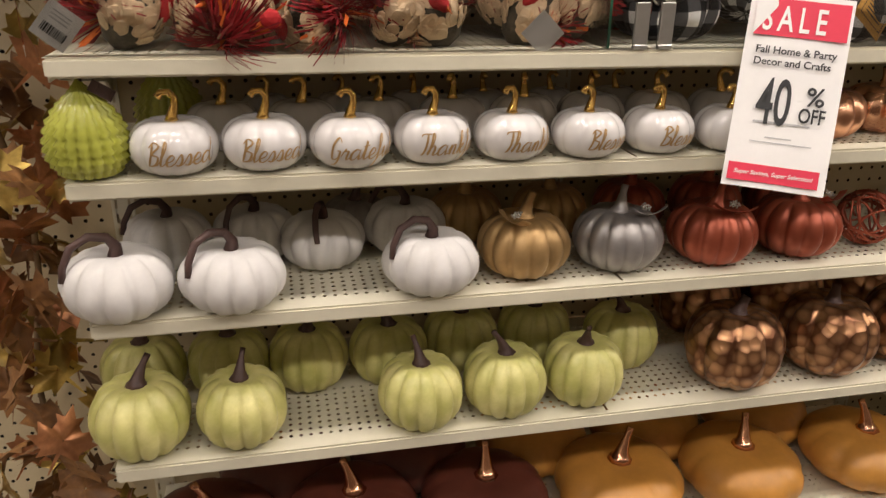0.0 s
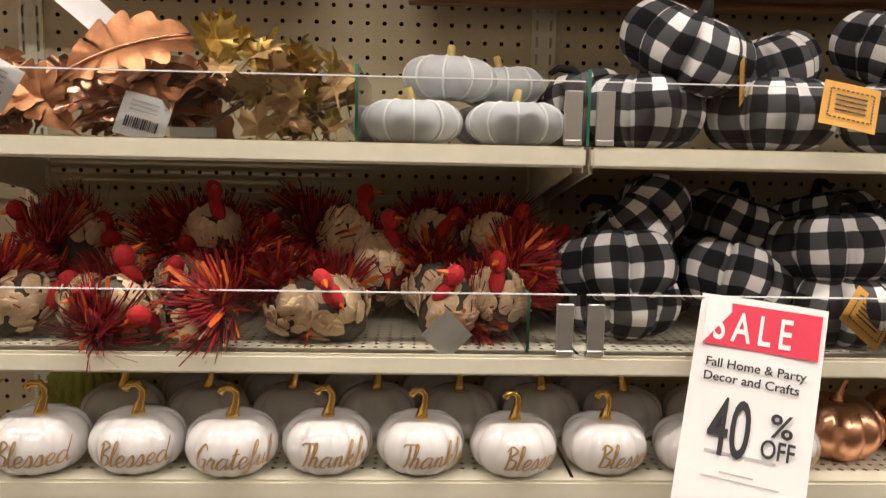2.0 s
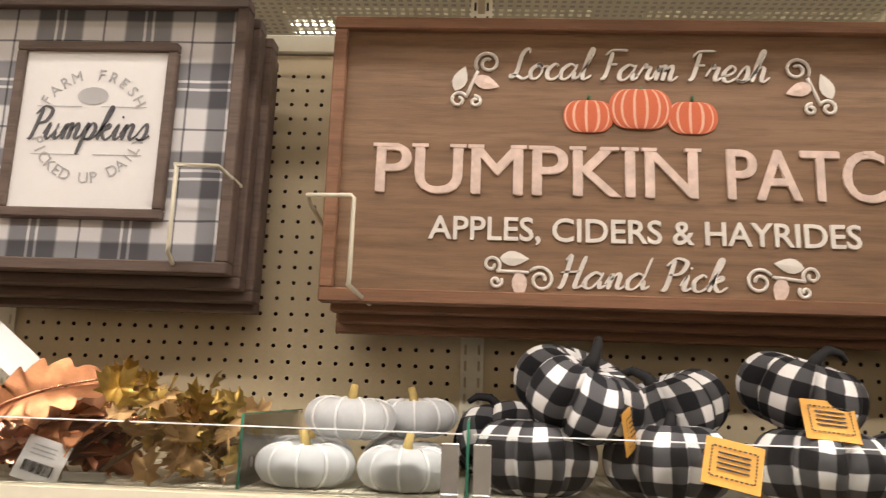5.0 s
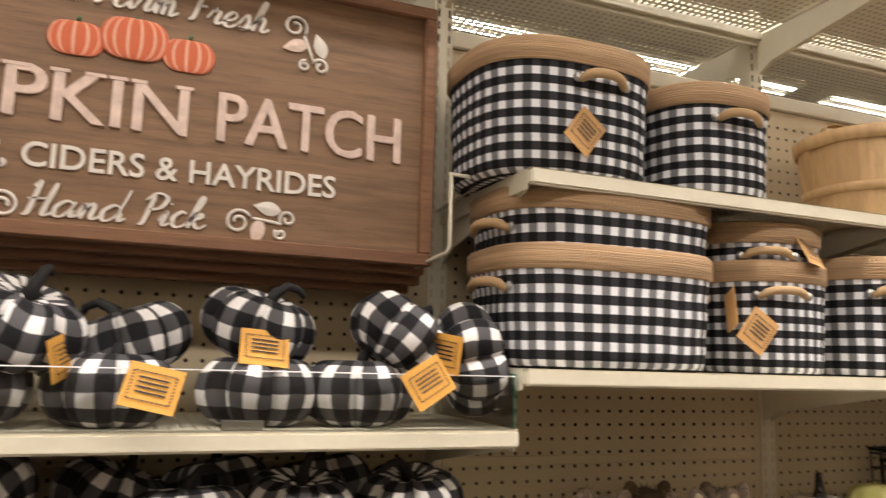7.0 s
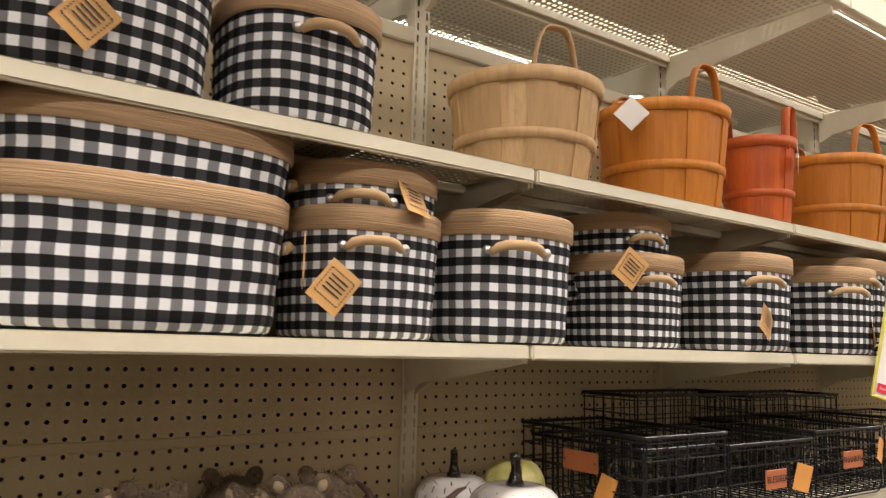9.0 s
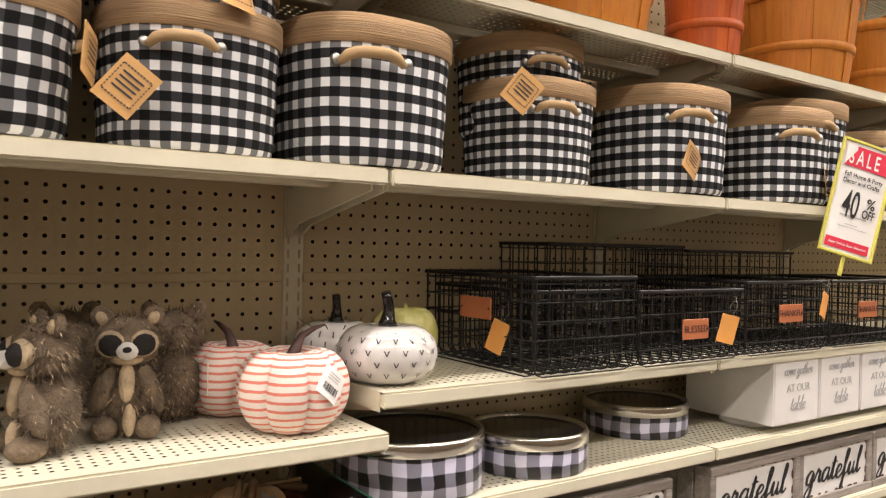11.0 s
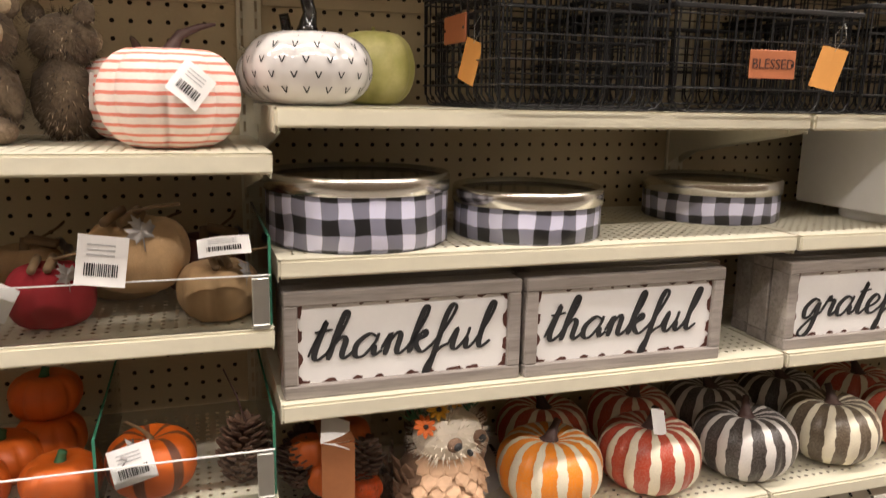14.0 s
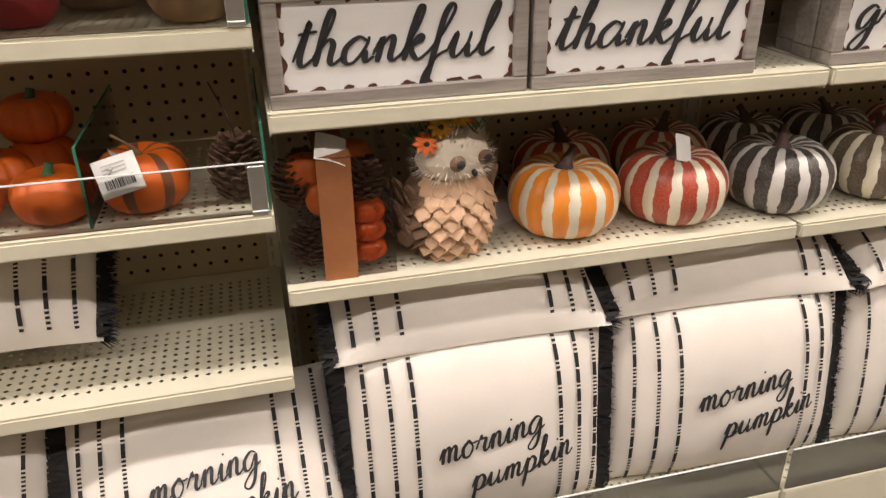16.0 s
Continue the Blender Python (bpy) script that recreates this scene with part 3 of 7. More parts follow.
def card(name, mat, w, h, thick=0.0012, bend=0.0):
    """A card standing in the XZ plane, centred, faintly bent."""
    n = 5
    verts, faces = [], []
    for s in (-1, 1):
        for j in range(2):
            for i in range(n):
                t = i / (n - 1) * 2 - 1
                verts.append((t * w / 2, s * thick / 2 + bend * t * t, (j - 0.5) * h))
    for i in range(n - 1):
        faces += [(i, i + 1, n + i + 1, n + i), (2 * n + i + 1, 2 * n + i, 3 * n + i, 3 * n + i + 1), (i + 1, i, 2 * n + i, 2 * n + i + 1), (n + i, n + i + 1, 3 * n + i + 1, 3 * n + i)]
    faces += [(0, n, 3 * n, 2 * n), (2 * n - 1, n - 1, 3 * n - 1, 4 * n - 1)]
    return mesh_of(name, verts, faces, [mat])


def bars(name, mat, items, y=-0.0012):
    """Flat printed bars (x0, x1, z0, z1) just in front of a card."""
    verts, faces = [], []
    for x0, x1, z0, z1 in items:
        b = len(verts)
        verts += [(x0, y, z0), (x1, y, z0), (x1, y, z1), (x0, y, z1)]
        faces.append((b, b + 1, b + 2, b + 3))
    return mesh_of(name, verts, faces, [mat])


def price_tag(x, y, z, turn=0, tip=0, roll=0, w=0.042, h=0.048, barcode=True, label="white paper price tag with a printed barcode"):
    ob = thing("price_tag", label, "price tag", pose(x, y, z, tip, roll, turn), "price tags")
    part("card", card("card", PAPER, w, h, 0.0006, 0.002), ob)
    if barcode:
        rnd = random.Random(int(abs(x) * 1000))
        xs, items = -w * 0.33, []
        while xs < w * 0.33:
            bw = rnd.choice((0.0006, 0.0012, 0.0018))
            items.append((xs, xs + bw, -h * 0.3, -h * 0.05))
            xs += bw + rnd.choice((0.0007, 0.0012))
        part("barcode", bars("barcode", INK, items), ob)
        part("print", bars("print", GREYINK, [(-w * 0.3, w * 0.25, h * (0.1 + 0.1 * k), h * (0.13 + 0.1 * k)) for k in range(3)]), ob)
    return ob


def kraft_tag(x, y, z, turn=0, tip=0, roll=0, w=0.05, h=0.062, mat=None, label="kraft paper hang tag with dark printed border"):
    ob = thing("hang_tag", label, "hang tag", pose(x, y, z, tip, roll, turn), "hang tags")
    part("card", card("card", mat or KRAFT, w, h, 0.0008, 0.001), ob)
    e = []
    n = 9
    for k in range(n):
        t = (k + 0.15) / n
        t2 = (k + 0.8) / n
        x0, x1 = -w * 0.38 + w * 0.76 * t, -w * 0.38 + w * 0.76 * t2
        e += [(x0, x1, h * 0.3, h * 0.335), (x0, x1, -h * 0.335, -h * 0.3)]
    for k in range(n):
        z0, z1 = -h * 0.33 + h * 0.66 * (k + 0.15) / n, -h * 0.33 + h * 0.66 * (k + 0.8) / n
        e += [(-w * 0.4, -w * 0.37, z0, z1), (w * 0.37, w * 0.4, z0, z1)]
    e += [(-w * 0.28, w * 0.28, h * (-0.16 + 0.11 * k), h * (-0.12 + 0.11 * k)) for k in range(4)]
    part("print", bars("print", INK, e, -0.0018), ob)
    return ob


# ---- materials of goods ----
CERAMIC = surface("white_glaze", (0.66, 0.64, 0.625), 0.16, vary=0.03, big=8, small=40, bump=0.03, coat=0.6)
CHALK = surface("chalk_white", (0.66, 0.645, 0.63), 0.72, vary=0.06, big=12, small=160, bump=0.25)
GOLD = surface("shiny_gold", (0.85, 0.55, 0.17), 0.16, 1.0, vary=0.12, small=60, bump=0.1)
COPPERLEAF = surface("rose_foil", (0.74, 0.40, 0.25), 0.28, 1.0, vary=0.2, small=80, bump=0.3)
BARK = surface("dark_stem", (0.085, 0.045, 0.038), 0.5, vary=0.3, small=180, bump=0.5, depth=0.002)
GOLDPAINT = surface("antique_gold", (0.44, 0.28, 0.12), 0.42, 0.55, vary=0.2, small=90)
SILVER = surface("antique_silver", (0.36, 0.34, 0.33), 0.40, 0.6, vary=0.2, small=90)
RUST = surface("copper_red", (0.36, 0.085, 0.045), 0.36, 0.55, vary=0.2, small=90)
GREEN = surface("sage_green_rind", (0.56, 0.55, 0.16), 0.42, vary=0.2, big=22, small=90, bump=0.25, second=(0.72, 0.67, 0.29))
LIME = surface("lime_glaze", (0.48, 0.50, 0.08), 0.25, vary=0.2, big=14, small=60, bump=0.15, coat=0.4)
SQUASH = surface("orange_rind", (0.52, 0.24, 0.045), 0.45, vary=0.15, big=9, small=80, bump=0.15)
MAROON = surface("maroon_rind", (0.12, 0.03, 0.018), 0.45, vary=0.2, big=9, small=80)
COPPER = surface("polished_copper", (0.80, 0.42, 0.25), 0.2, 1.0, vary=0.15, small=90, bump=0.2)
PLAID = gingham("buffalo_check_flannel", 0.042, white=(0.84, 0.83, 0.82), middle=(0.085, 0.085, 0.09))
CHECK = gingham("gingham_cotton", 0.0270, white=(0.80, 0.82, 0.85), middle=(0.034, 0.035, 0.04), black=(0.005, 0.005, 0.006), upright=(0.19, 0.195, 0.21))
CHECKS = gingham("small_gingham_cotton", 0.0250, white=(0.80, 0.82, 0.85), middle=(0.034, 0.035, 0.04), black=(0.005, 0.005, 0.006), upright=(0.18, 0.185, 0.2))
TINCHECK = gingham("printed_check_tin", 0.0405, white=(0.76, 0.76, 0.95), middle=(0.25, 0.25, 0.33), rough=0.35, weave=1500.0, sheen=0.0)
VELVET = surface("pale_grey_velvet", (0.55, 0.575, 0.585), 0.85, vary=0.08, big=15, small=300, bump=0.2, sheen=0.6)
PIPING = surface("white_cord", (0.84, 0.85, 0.85), 0.8, vary=0.04)
YSTEM = surface("straw_stem", (0.62, 0.46, 0.16), 0.7, vary=0.15)
BLACKTHREAD = surface("black_felt", (0.015, 0.015, 0.017), 0.8, vary=0.2)
BROWN = wood("dark_walnut_board", (0.285, 0.17, 0.094), (0.19, 0.108, 0.056), "X")
FRAMEWOOD = wood("frame_walnut", (0.30, 0.15, 0.078), (0.19, 0.09, 0.046), "X")
DARKWOOD = wood("smoked_wood", (0.17, 0.12, 0.095), (0.10, 0.068, 0.055), "X")
BLUSH = surface("distressed_blush_paint", (0.76, 0.60, 0.52), 0.7, vary=0.14, big=40, small=200)
OFFWHITE = surface("off_white_paint", (0.76, 0.72, 0.66), 0.65, vary=0.06)
CORAL = stripes("coral_ribs", (0.66, 0.16, 0.075), (0.80, 0.50, 0.36), 0.0185, 0.78, axis=0, warp=0.05)
LEAFGREEN = surface("leaf_green", (0.05, 0.16, 0.07), 0.6)
GARNET = surface("garnet_straw", (0.30, 0.013, 0.017), 0.7, vary=0.3, big=40, small=300)
CHIP = surface("wood_shaving", (0.70, 0.52, 0.33), 0.75, vary=0.2, big=40, small=200)
FELT = surface("scarlet_felt", (0.50, 0.018, 0.022), 0.85, vary=0.12)
MOSS = surface("grey_moss", (0.10, 0.085, 0.06), 0.95, vary=0.4, big=60, small=300, bump=0.6, depth=0.003)
ORANGERIBBON = surface("orange_ribbon", (0.72, 0.15, 0.02), 0.5, vary=0.15)
STRAW = surface("brown_straw", (0.26, 0.16, 0.085), 0.85, vary=0.3, big=60)
GILT = surface("gilded_leaf", (0.52, 0.36, 0.10), 0.32, 0.8, vary=0.35, big=20, small=140, bump=0.4)
BRONZE = surface("copper_leaf", (0.50, 0.22, 0.10), 0.36, 0.7, vary=0.35, big=20, small=140, bump=0.4)
AUTUMN = surface("dry_brown_leaf", (0.20, 0.085, 0.03), 0.6, vary=0.4, big=15, small=100, second=(0.36, 0.17, 0.05))
TWIG = surface("vine_twig", (0.22, 0.14, 0.07), 0.8, vary=0.25)

# hammered copper: dimpled facets
m, n, l, p = nodes_of("hammered_copper")
tc = n.new("ShaderNodeTexCoord")
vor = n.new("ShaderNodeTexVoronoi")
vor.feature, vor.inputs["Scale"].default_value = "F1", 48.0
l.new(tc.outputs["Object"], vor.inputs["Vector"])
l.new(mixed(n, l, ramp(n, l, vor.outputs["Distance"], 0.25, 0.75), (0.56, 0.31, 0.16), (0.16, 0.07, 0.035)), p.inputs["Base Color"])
p.inputs["Metallic"].default_value, p.inputs["Roughness"].default_value = 0.85, 0.3
add_bump(n, l, p, vor.outputs["Distance"], 0.8, 0.006)
HAMMER = m

# ---- bay A and B: second shelf, white ceramic pumpkins with gold words ----
S2, S3, S4, S5 = 1.262, 1.068, 0.834, 0.542
TOPA, TURK = 1.652, 1.412
word_of = {}
prof = gourd_profile(0.0555, 0.073, 0.10, 0.7)
for word in ("Blessed", "Grateful", "Thankful", ""):
    ob = pumpkin("ceramic_pumpkin", ("glossy white ceramic pumpkin lettered " + word + " in gold, gold stem") if word else "glossy white ceramic pumpkin with gold stem at the back", CERAMIC, GOLD, 0.0555, 0.073, 10, 0.07, ([(0, 0, -0.006), (0.001, 0, 0.008), (0.005, 0, 0.02), (0.006, 0.001, 0.03), (0.0, 0.002, 0.037), (-0.009, 0.002, 0.037), (-0.014, 0.001, 0.031)], [0.012, 0.0068, 0.005, 0.0047, 0.0047, 0.0045, 0.0052]), 0.7, 0.10, group="white ceramic pumpkins", seed=3, wobble=0.0, sharp=0.8)
    if word:
        me = script(word, 0.0145, GOLDPAINT, 0.10, 0.25, 0.0002)
        part("lettering", wrap_round(me, profile_radius(prof), 0.029, 0.0009), ob, label="metallic gold script lettering")
    word_of[word] = ob
first = set()


def white(word, x, y, turn, scale=1.0):
    ob = word_of[word]
    if word in first:
        return again(ob, x, y, S2, turn, scale=scale)
    first.add(word)
    return put(ob, x, y, S2, turn, scale=scale)


row = ["Blessed", "Blessed", "Grateful", "Thankful", "Thankful", "Blessed", "Blessed", "Blessed"]
for k, word in enumerate(row):
    white(word, -2.154 + k * 0.1122, -0.299 + 0.004 * math.sin(k * 2.3), 14 + 2 * k + 4 * math.sin(k * 5), 1.02 - 0.012 * k)
white("Grateful", -1.262, -0.292, 34, 0.9)
for k in range(9):
    white("", -2.1 + k * 0.112, -0.186 + 0.006 * math.sin(k * 3.1), 20 * k, 0.97)
for k in range(6):
    white("", -2.04 + k * 0.118, -0.075, 33 * k, 0.8)

gourd = thing("corn_gourd", "lime green glazed gourd with rows of kernels", "gourd")
gp = [(0.001, 0), (0.030, 0.002), (0.042, 0.02), (0.0445, 0.04), (0.040, 0.062), (0.028, 0.082), (0.014, 0.096), (0.006, 0.106), (0.002, 0.112)]
fine = []
for (r0, z0), (r1, z1) in zip(gp, gp[1:]):
    for q in range(4):
        t = q / 4
        rr = r0 + (r1 - r0) * t
        fine.append((rr * (1 + (0.13 if len(fine) % 2 else 0)), z0 + (z1 - z0) * t))
fine.append(gp[-1])
part("body", lathe("body", [LIME], fine, 120, 20, 0.13, 0.8), gourd)
part("stem", tube("stem", BARK, [(0, 0, 0.1), (0.002, 0, 0.115), (-0.004, 0, 0.125), (-0.012, 0, 0.122)], [0.004, 0.003, 0.003, 0.002]), gourd)
leaf_side = part("leaf", card("leaf", BARK, 0.03, 0.014, 0.001, 0.004), gourd, pose(0.024, -0.012, 0.098, 0, 35, 20), "dark brown leaf")
put(gourd, -2.256, -0.302, S2, 15, scale=1.08)
again(gourd, -2.178, -0.12, S2, 60, scale=1.05)

foil = pumpkin("foil_pumpkin", "crinkled rose gold foil pumpkin", COPPERLEAF, COPPER, 0.06, 0.085, 9, 0.16, curl(0.03, 0.01, 0.007, 0.004), group="rose gold foil pumpkins", wobble=0.07)
put(foil, -1.165, -0.25, S2, 0)
again(foil, -1.05, -0.23, S2, 70)
again(foil, -0.94, -0.24, S2, 130)

# third shelf
chalk = pumpkin("chalk_pumpkin", "matt white pumpkin with a long curled dark stem", CHALK, BARK, 0.0735, 0.098, 11, 0.14, ([(0, 0, -0.006), (0.003, 0, 0.014), (-0.006, -0.004, 0.028), (-0.026, -0.012, 0.033), (-0.047, -0.022, 0.022), (-0.058, -0.03, -0.002), (-0.06, -0.034, -0.02)], [0.012, 0.008, 0.0065, 0.006, 0.0055, 0.005, 0.0045]), 0.75, 0.12, group="matt white pumpkins", seed=5)
put(chalk, -2.245, -0.305, S3, 0)
for x, y, a, s in [(-2.097, -0.305, 8, 0.98), (-1.818, -0.3, -6, 0.96), (-1.966, -0.18, 50, 0.9), (-2.2, -0.14, -14, 0.92), (-2.07, -0.13, 20, 0.9), (-1.83, -0.14, -60, 0.92)]:
    again(chalk, x, y, S3, a, scale=s)


def jewelled(label, mat, x, y, turn):
    ob = pumpkin("metallic_pumpkin", label, mat, mat, 0.0715, 0.104, 13, 0.13, curl(0.042, 0.01, 0.013, 0.006, 8, 0.6), 0.78, 0.12, group="metallic pumpkins", seed=8)
    bm = bmesh.new()
    for k in range(14):
        a, r = k * 2.4, 0.0022 * math.sqrt(k)
        bmesh.ops.create_icosphere(bm, subdivisions=1, radius=0.0021, matrix=Matrix.Translation((math.cos(a) * r, math.sin(a) * r, 0.002)))
    part("jewel", from_bm("jewel", bm, STEEL, True), ob, pose(0.022, -0.033, 0.104, 28, 0, 0), "cluster of clear beads")
    for q in range(2):
        part("leaf", card("leaf", mat, 0.034, 0.014, 0.0008, 0.003), ob, pose(0.007 + q * 0.033, -0.042, 0.098, 62, 20 - 40 * q, 0), "veined metal leaf")
    return put(ob, x, y, S3, turn)


jewelled("antique gold pumpkin with beaded leaf trim", GOLDPAINT, -1.666, -0.267, -70)
jewelled("pewter silver pumpkin with beaded leaf trim", SILVER, -1.511, -0.266, 8)
jewelled("copper red metallic pumpkin with beaded leaf trim", RUST, -1.347, -0.268, -25)
rust2 = jewelled("copper red metallic pumpkin beside its twin", RUST, -1.19, -0.262, 25)
for x, mt in ((-1.72, GOLDPAINT), (-1.57, GOLDPAINT), (-1.42, RUST), (-1.27, RUST), (-1.12, RUST)):
    ob = pumpkin("metallic_pumpkin", "metallic pumpkin in the back row of the shelf", mt, mt, 0.062, 0.09, 13, 0.13, curl(0.04, 0.01, 0.012, 0.006), 0.78, 0.12, group="metallic pumpkins", seed=9)
    put(ob, x, -0.11, S3, x * 300, scale=1.05)
dashed = pumpkin("dark_pumpkin", "dark grey pumpkin behind the white ones", SILVER, BARK, 0.055, 0.08, 12, 0.12, curl(0.03, 0.008, 0.01, 0.005))
put(dashed, -1.905, -0.085, S3, 0, scale=1.05)
ball = thing("twig_ball", "red woven twig ball", "decor ball", pose(-1.045, -0.25, S3 + 0.047))
for k in range(16):
    rnd = random.Random(k)
    ax = Euler((rnd.uniform(0, 3), rnd.uniform(0, 3), rnd.uniform(0, 3))).to_matrix().to_4x4()
    part("twig", tube("twig", RUST, [ax @ Vector((math.cos(2 * math.pi * i / 20) * 0.046, math.sin(2 * math.pi * i / 20) * 0.046, 0.006 * math.sin(i))) for i in range(21)], 0.0022, 5), ball)

# fourth shelf: green pumpkins and hammered copper ones
green = pumpkin("green_pumpkin", "pale green ribbed pumpkin with a dark stem", GREEN, BARK, 0.0695, 0.12, 12, 0.15, curl(0.042, 0.022, 0.012, 0.0045, 8, 0.7), 0.72, 0.12, group="pale green pumpkins", seed=4)
put(green, -2.246, -0.286, S4, 0, scale=1.03)
for x, y, a in [(-2.103, -0.286, 30), (-1.831, -0.294, 75), (-1.692, -0.286, 140), (-1.553, -0.28, 215), (-2.262, -0.145, 20), (-2.128, -0.145, 190), (-1.997, -0.152, 250), (-1.862, -0.155, 100), (-1.728, -0.13, 60), (-1.59, -0.13, 10), (-1.443, -0.18, 160)]:
    again(green, x, y, S4, a, scale=0.98)
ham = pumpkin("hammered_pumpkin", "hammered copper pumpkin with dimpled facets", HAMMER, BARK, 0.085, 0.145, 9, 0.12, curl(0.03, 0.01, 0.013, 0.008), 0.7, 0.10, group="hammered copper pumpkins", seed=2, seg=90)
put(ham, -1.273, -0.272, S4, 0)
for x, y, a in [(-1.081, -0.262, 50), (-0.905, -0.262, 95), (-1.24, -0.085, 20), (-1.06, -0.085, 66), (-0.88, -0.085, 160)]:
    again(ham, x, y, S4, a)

# fifth shelf: large pumpkins with copper stems
big = pumpkin("large_pumpkin", "large squat ochre orange pumpkin with copper stem", SQUASH, COPPER, 0.122, 0.118, 10, 0.05, curl(0.062, 0.022, 0.017, 0.007, 8, 0.5), 0.72, 0.10, group="large pumpkins", seed=6)
put(big, -1.435, -0.225, S5, 0)
for x, y, a in [(-1.178, -0.225, 40), (-0.9, -0.225, 100), (-1.55, -0.05, 200), (-1.3, -0.05, 300), (-1.04, -0.05, 10)]:
    again(big, x, y, S5, a, scale=0.97)
dk = pumpkin("large_pumpkin", "large squat maroon pumpkin with copper stem", MAROON, COPPER, 0.118, 0.118, 10, 0.05, curl(0.06, 0.02, 0.016, 0.007, 8, 1.5), 0.72, 0.10, group="large pumpkins", seed=7)
put(dk, -1.695, -0.22, S5, 0)
for x, y, a in [(-1.935, -0.215, 60), (-2.18, -0.215, 120), (-1.81, -0.05, 10), (-2.06, -0.05, 10)]:
    again(dk, x, y, S5, a)

# ---- top shelf: leaves, grey velvet pumpkins, check pumpkins ----


def leaf_outline():
    half = [(0.03, -0.2), (0.3, -0.28), (0.26, -0.16), (0.5, 0.0), (0.37, 0.05), (0.42, 0.22), (0.21, 0.15), (0.15, 0.25), (0.2, 0.36), (0.08, 0.33)]
    return [(0.012, -0.55)] + half + [(0, 0.52)] + [(-x, z) for x, z in half[::-1]] + [(-0.012, -0.55)]


def oak_outline():
    """A long leaf with five rounded lobes a side."""
    right = [(0.012, -0.58), (0.02, -0.46)]
    for k in range(33):
        t = k / 32
        wide = 0.30 * math.sin(math.pi * (0.08 + 0.88 * t)) ** 0.7 * (0.62 + 0.38 * abs(math.sin(math.pi * 5 * t)))
        right.append((wide, -0.42 + 0.92 * t + 0.05 * abs(math.sin(math.pi * 5 * t))))
    return right + [(0, 0.55)] + [(-x, z) for x, z in right[::-1]]


def leaves(name, mats, spots, seed, shape, lay=None):
    """A bunch of curled leaves: (x, y, z, size) each, turned at random, or lying as given."""
    rnd = random.Random(seed)
    verts, faces, slots = [], [], []
    for x, y, z, s in spots:
        mt = pose(x, y, z, rnd.uniform(20, 130), rnd.uniform(-50, 50), rnd.uniform(0, 360))
        if len(shape) > 40:
            mt = pose(x, y, z) @ (lay or pose(0, 0, 0, rnd.uniform(15, 80), rnd.uniform(-25, 25), rnd.uniform(-25, 25)) @ pose(0, 0, 0, 0, 0, rnd.uniform(-130, 130)))
        b, n = len(verts), len(shape)
        bend = rnd.uniform(0.1, 0.5)
        long = n > 40
        for ring in (0.04, 0.3, 0.65, 1.0):
            for u, v in shape:
                u, v = u * ring, v * (0.5 + 0.5 * ring if long else ring)
                vein = 0.022 * abs(math.sin(17 * v + 9 * abs(u))) * ring if long else 0.05 * math.cos(5 * math.atan2(u, v)) * ring
                verts.append(mt @ Vector((u * s, v * s, (0.4 * abs(u) * (1 - 0.9 * abs(u)) - bend * 1.4 * (u * u + v * v) + vein) * s)))
        sl = rnd.randrange(len(mats))
        for r in range(3):
            for k in range(n):
                j = (k + 1) % n
                faces.append((b + r * n + k, b + r * n + j, b + r * n + n + j, b + r * n + n + k))
                slots.append(sl)
    return mesh_of(name, verts, faces, mats, True, None, slots)


def leaf_bunch(name, label, mats, x, y, z, w, d, h, count, size, seed, oak=False, cat="leaf pick"):
    rnd = random.Random(seed)
    shape = oak_outline() if oak else leaf_outline()
    ob = thing(name, label, cat, pose(x, y, z))
    spots = [(rnd.uniform(-w / 2, w / 2), rnd.uniform(-d / 2, d / 2), h * rnd.uniform(0.12, 0.95), size * rnd.uniform(0.7, 1.2)) for _ in range(count)]
    part("leaves", leaves("leaves", mats, spots, seed, shape), ob)
    part("stem", tube("stem", TWIG, [(-w / 2, 0, 0.008), (0, 0.01, h * 0.4), (w / 2, 0, h * 0.5)], 0.003, 6), ob)
    return ob


leaf_bunch("leaf_pick", "bunch of copper foil leaves lying on the shelf", [BRONZE, BRONZE, COPPERLEAF], -2.177, -0.241, TOPA, 0.15, 0.11, 0.09, 34, 0.10, 1, True)
leaf_bunch("leaf_pick", "bunch of copper foil leaves lying on the shelf", [BRONZE, COPPERLEAF], -2.029, -0.251, TOPA, 0.11, 0.10, 0.085, 24, 0.10, 2, True)
ob = thing("leaf_pick", "large curled copper foil oak leaf on a leaf bunch", "leaf pick", pose(-2.045, -0.305, TOPA + 0.098))
part("leaves", leaves("leaves", [BRONZE], [(0, 0, 0, 0.15)], 5, oak_outline(), pose(0, 0, 0, 60) @ pose(0, 0, 0, 0, 0, -66)), ob)
part("midrib", tube("midrib", COPPERLEAF, [pose(0, 0, 0, 60) @ pose(0, 0, 0, 0, 0, -66) @ Vector((0, 0.015 * k, 0.002 - 0.0006 * k * k)) for k in range(-5, 6)], 0.0018, 6), ob)
leaf_bunch("leaf_pick", "bunch of gold glitter maple leaves", [GILT, GILT, GOLDPAINT], -1.911, -0.261, TOPA, 0.13, 0.12, 0.13, 46, 0.058, 3)
leaf_bunch("leaf_pick", "bunch of gold glitter maple leaves", [GILT, GOLDPAINT], -1.838, -0.232, TOPA, 0.07, 0.12, 0.1, 34, 0.056, 4)
price_tag(-2.098, -0.285, TOPA + 0.15, 10, -40, 40, 0.085, 0.042, False, "blank white paper tag")
price_tag(-2.177, -0.33, TOPA + 0.055, 10, 0, 30, 0.05, 0.056)
price_tag(-2.02, -0.315, TOPA + 0.022, 0, -15, 15, 0.055, 0.05)
rnd = random.Random(11)
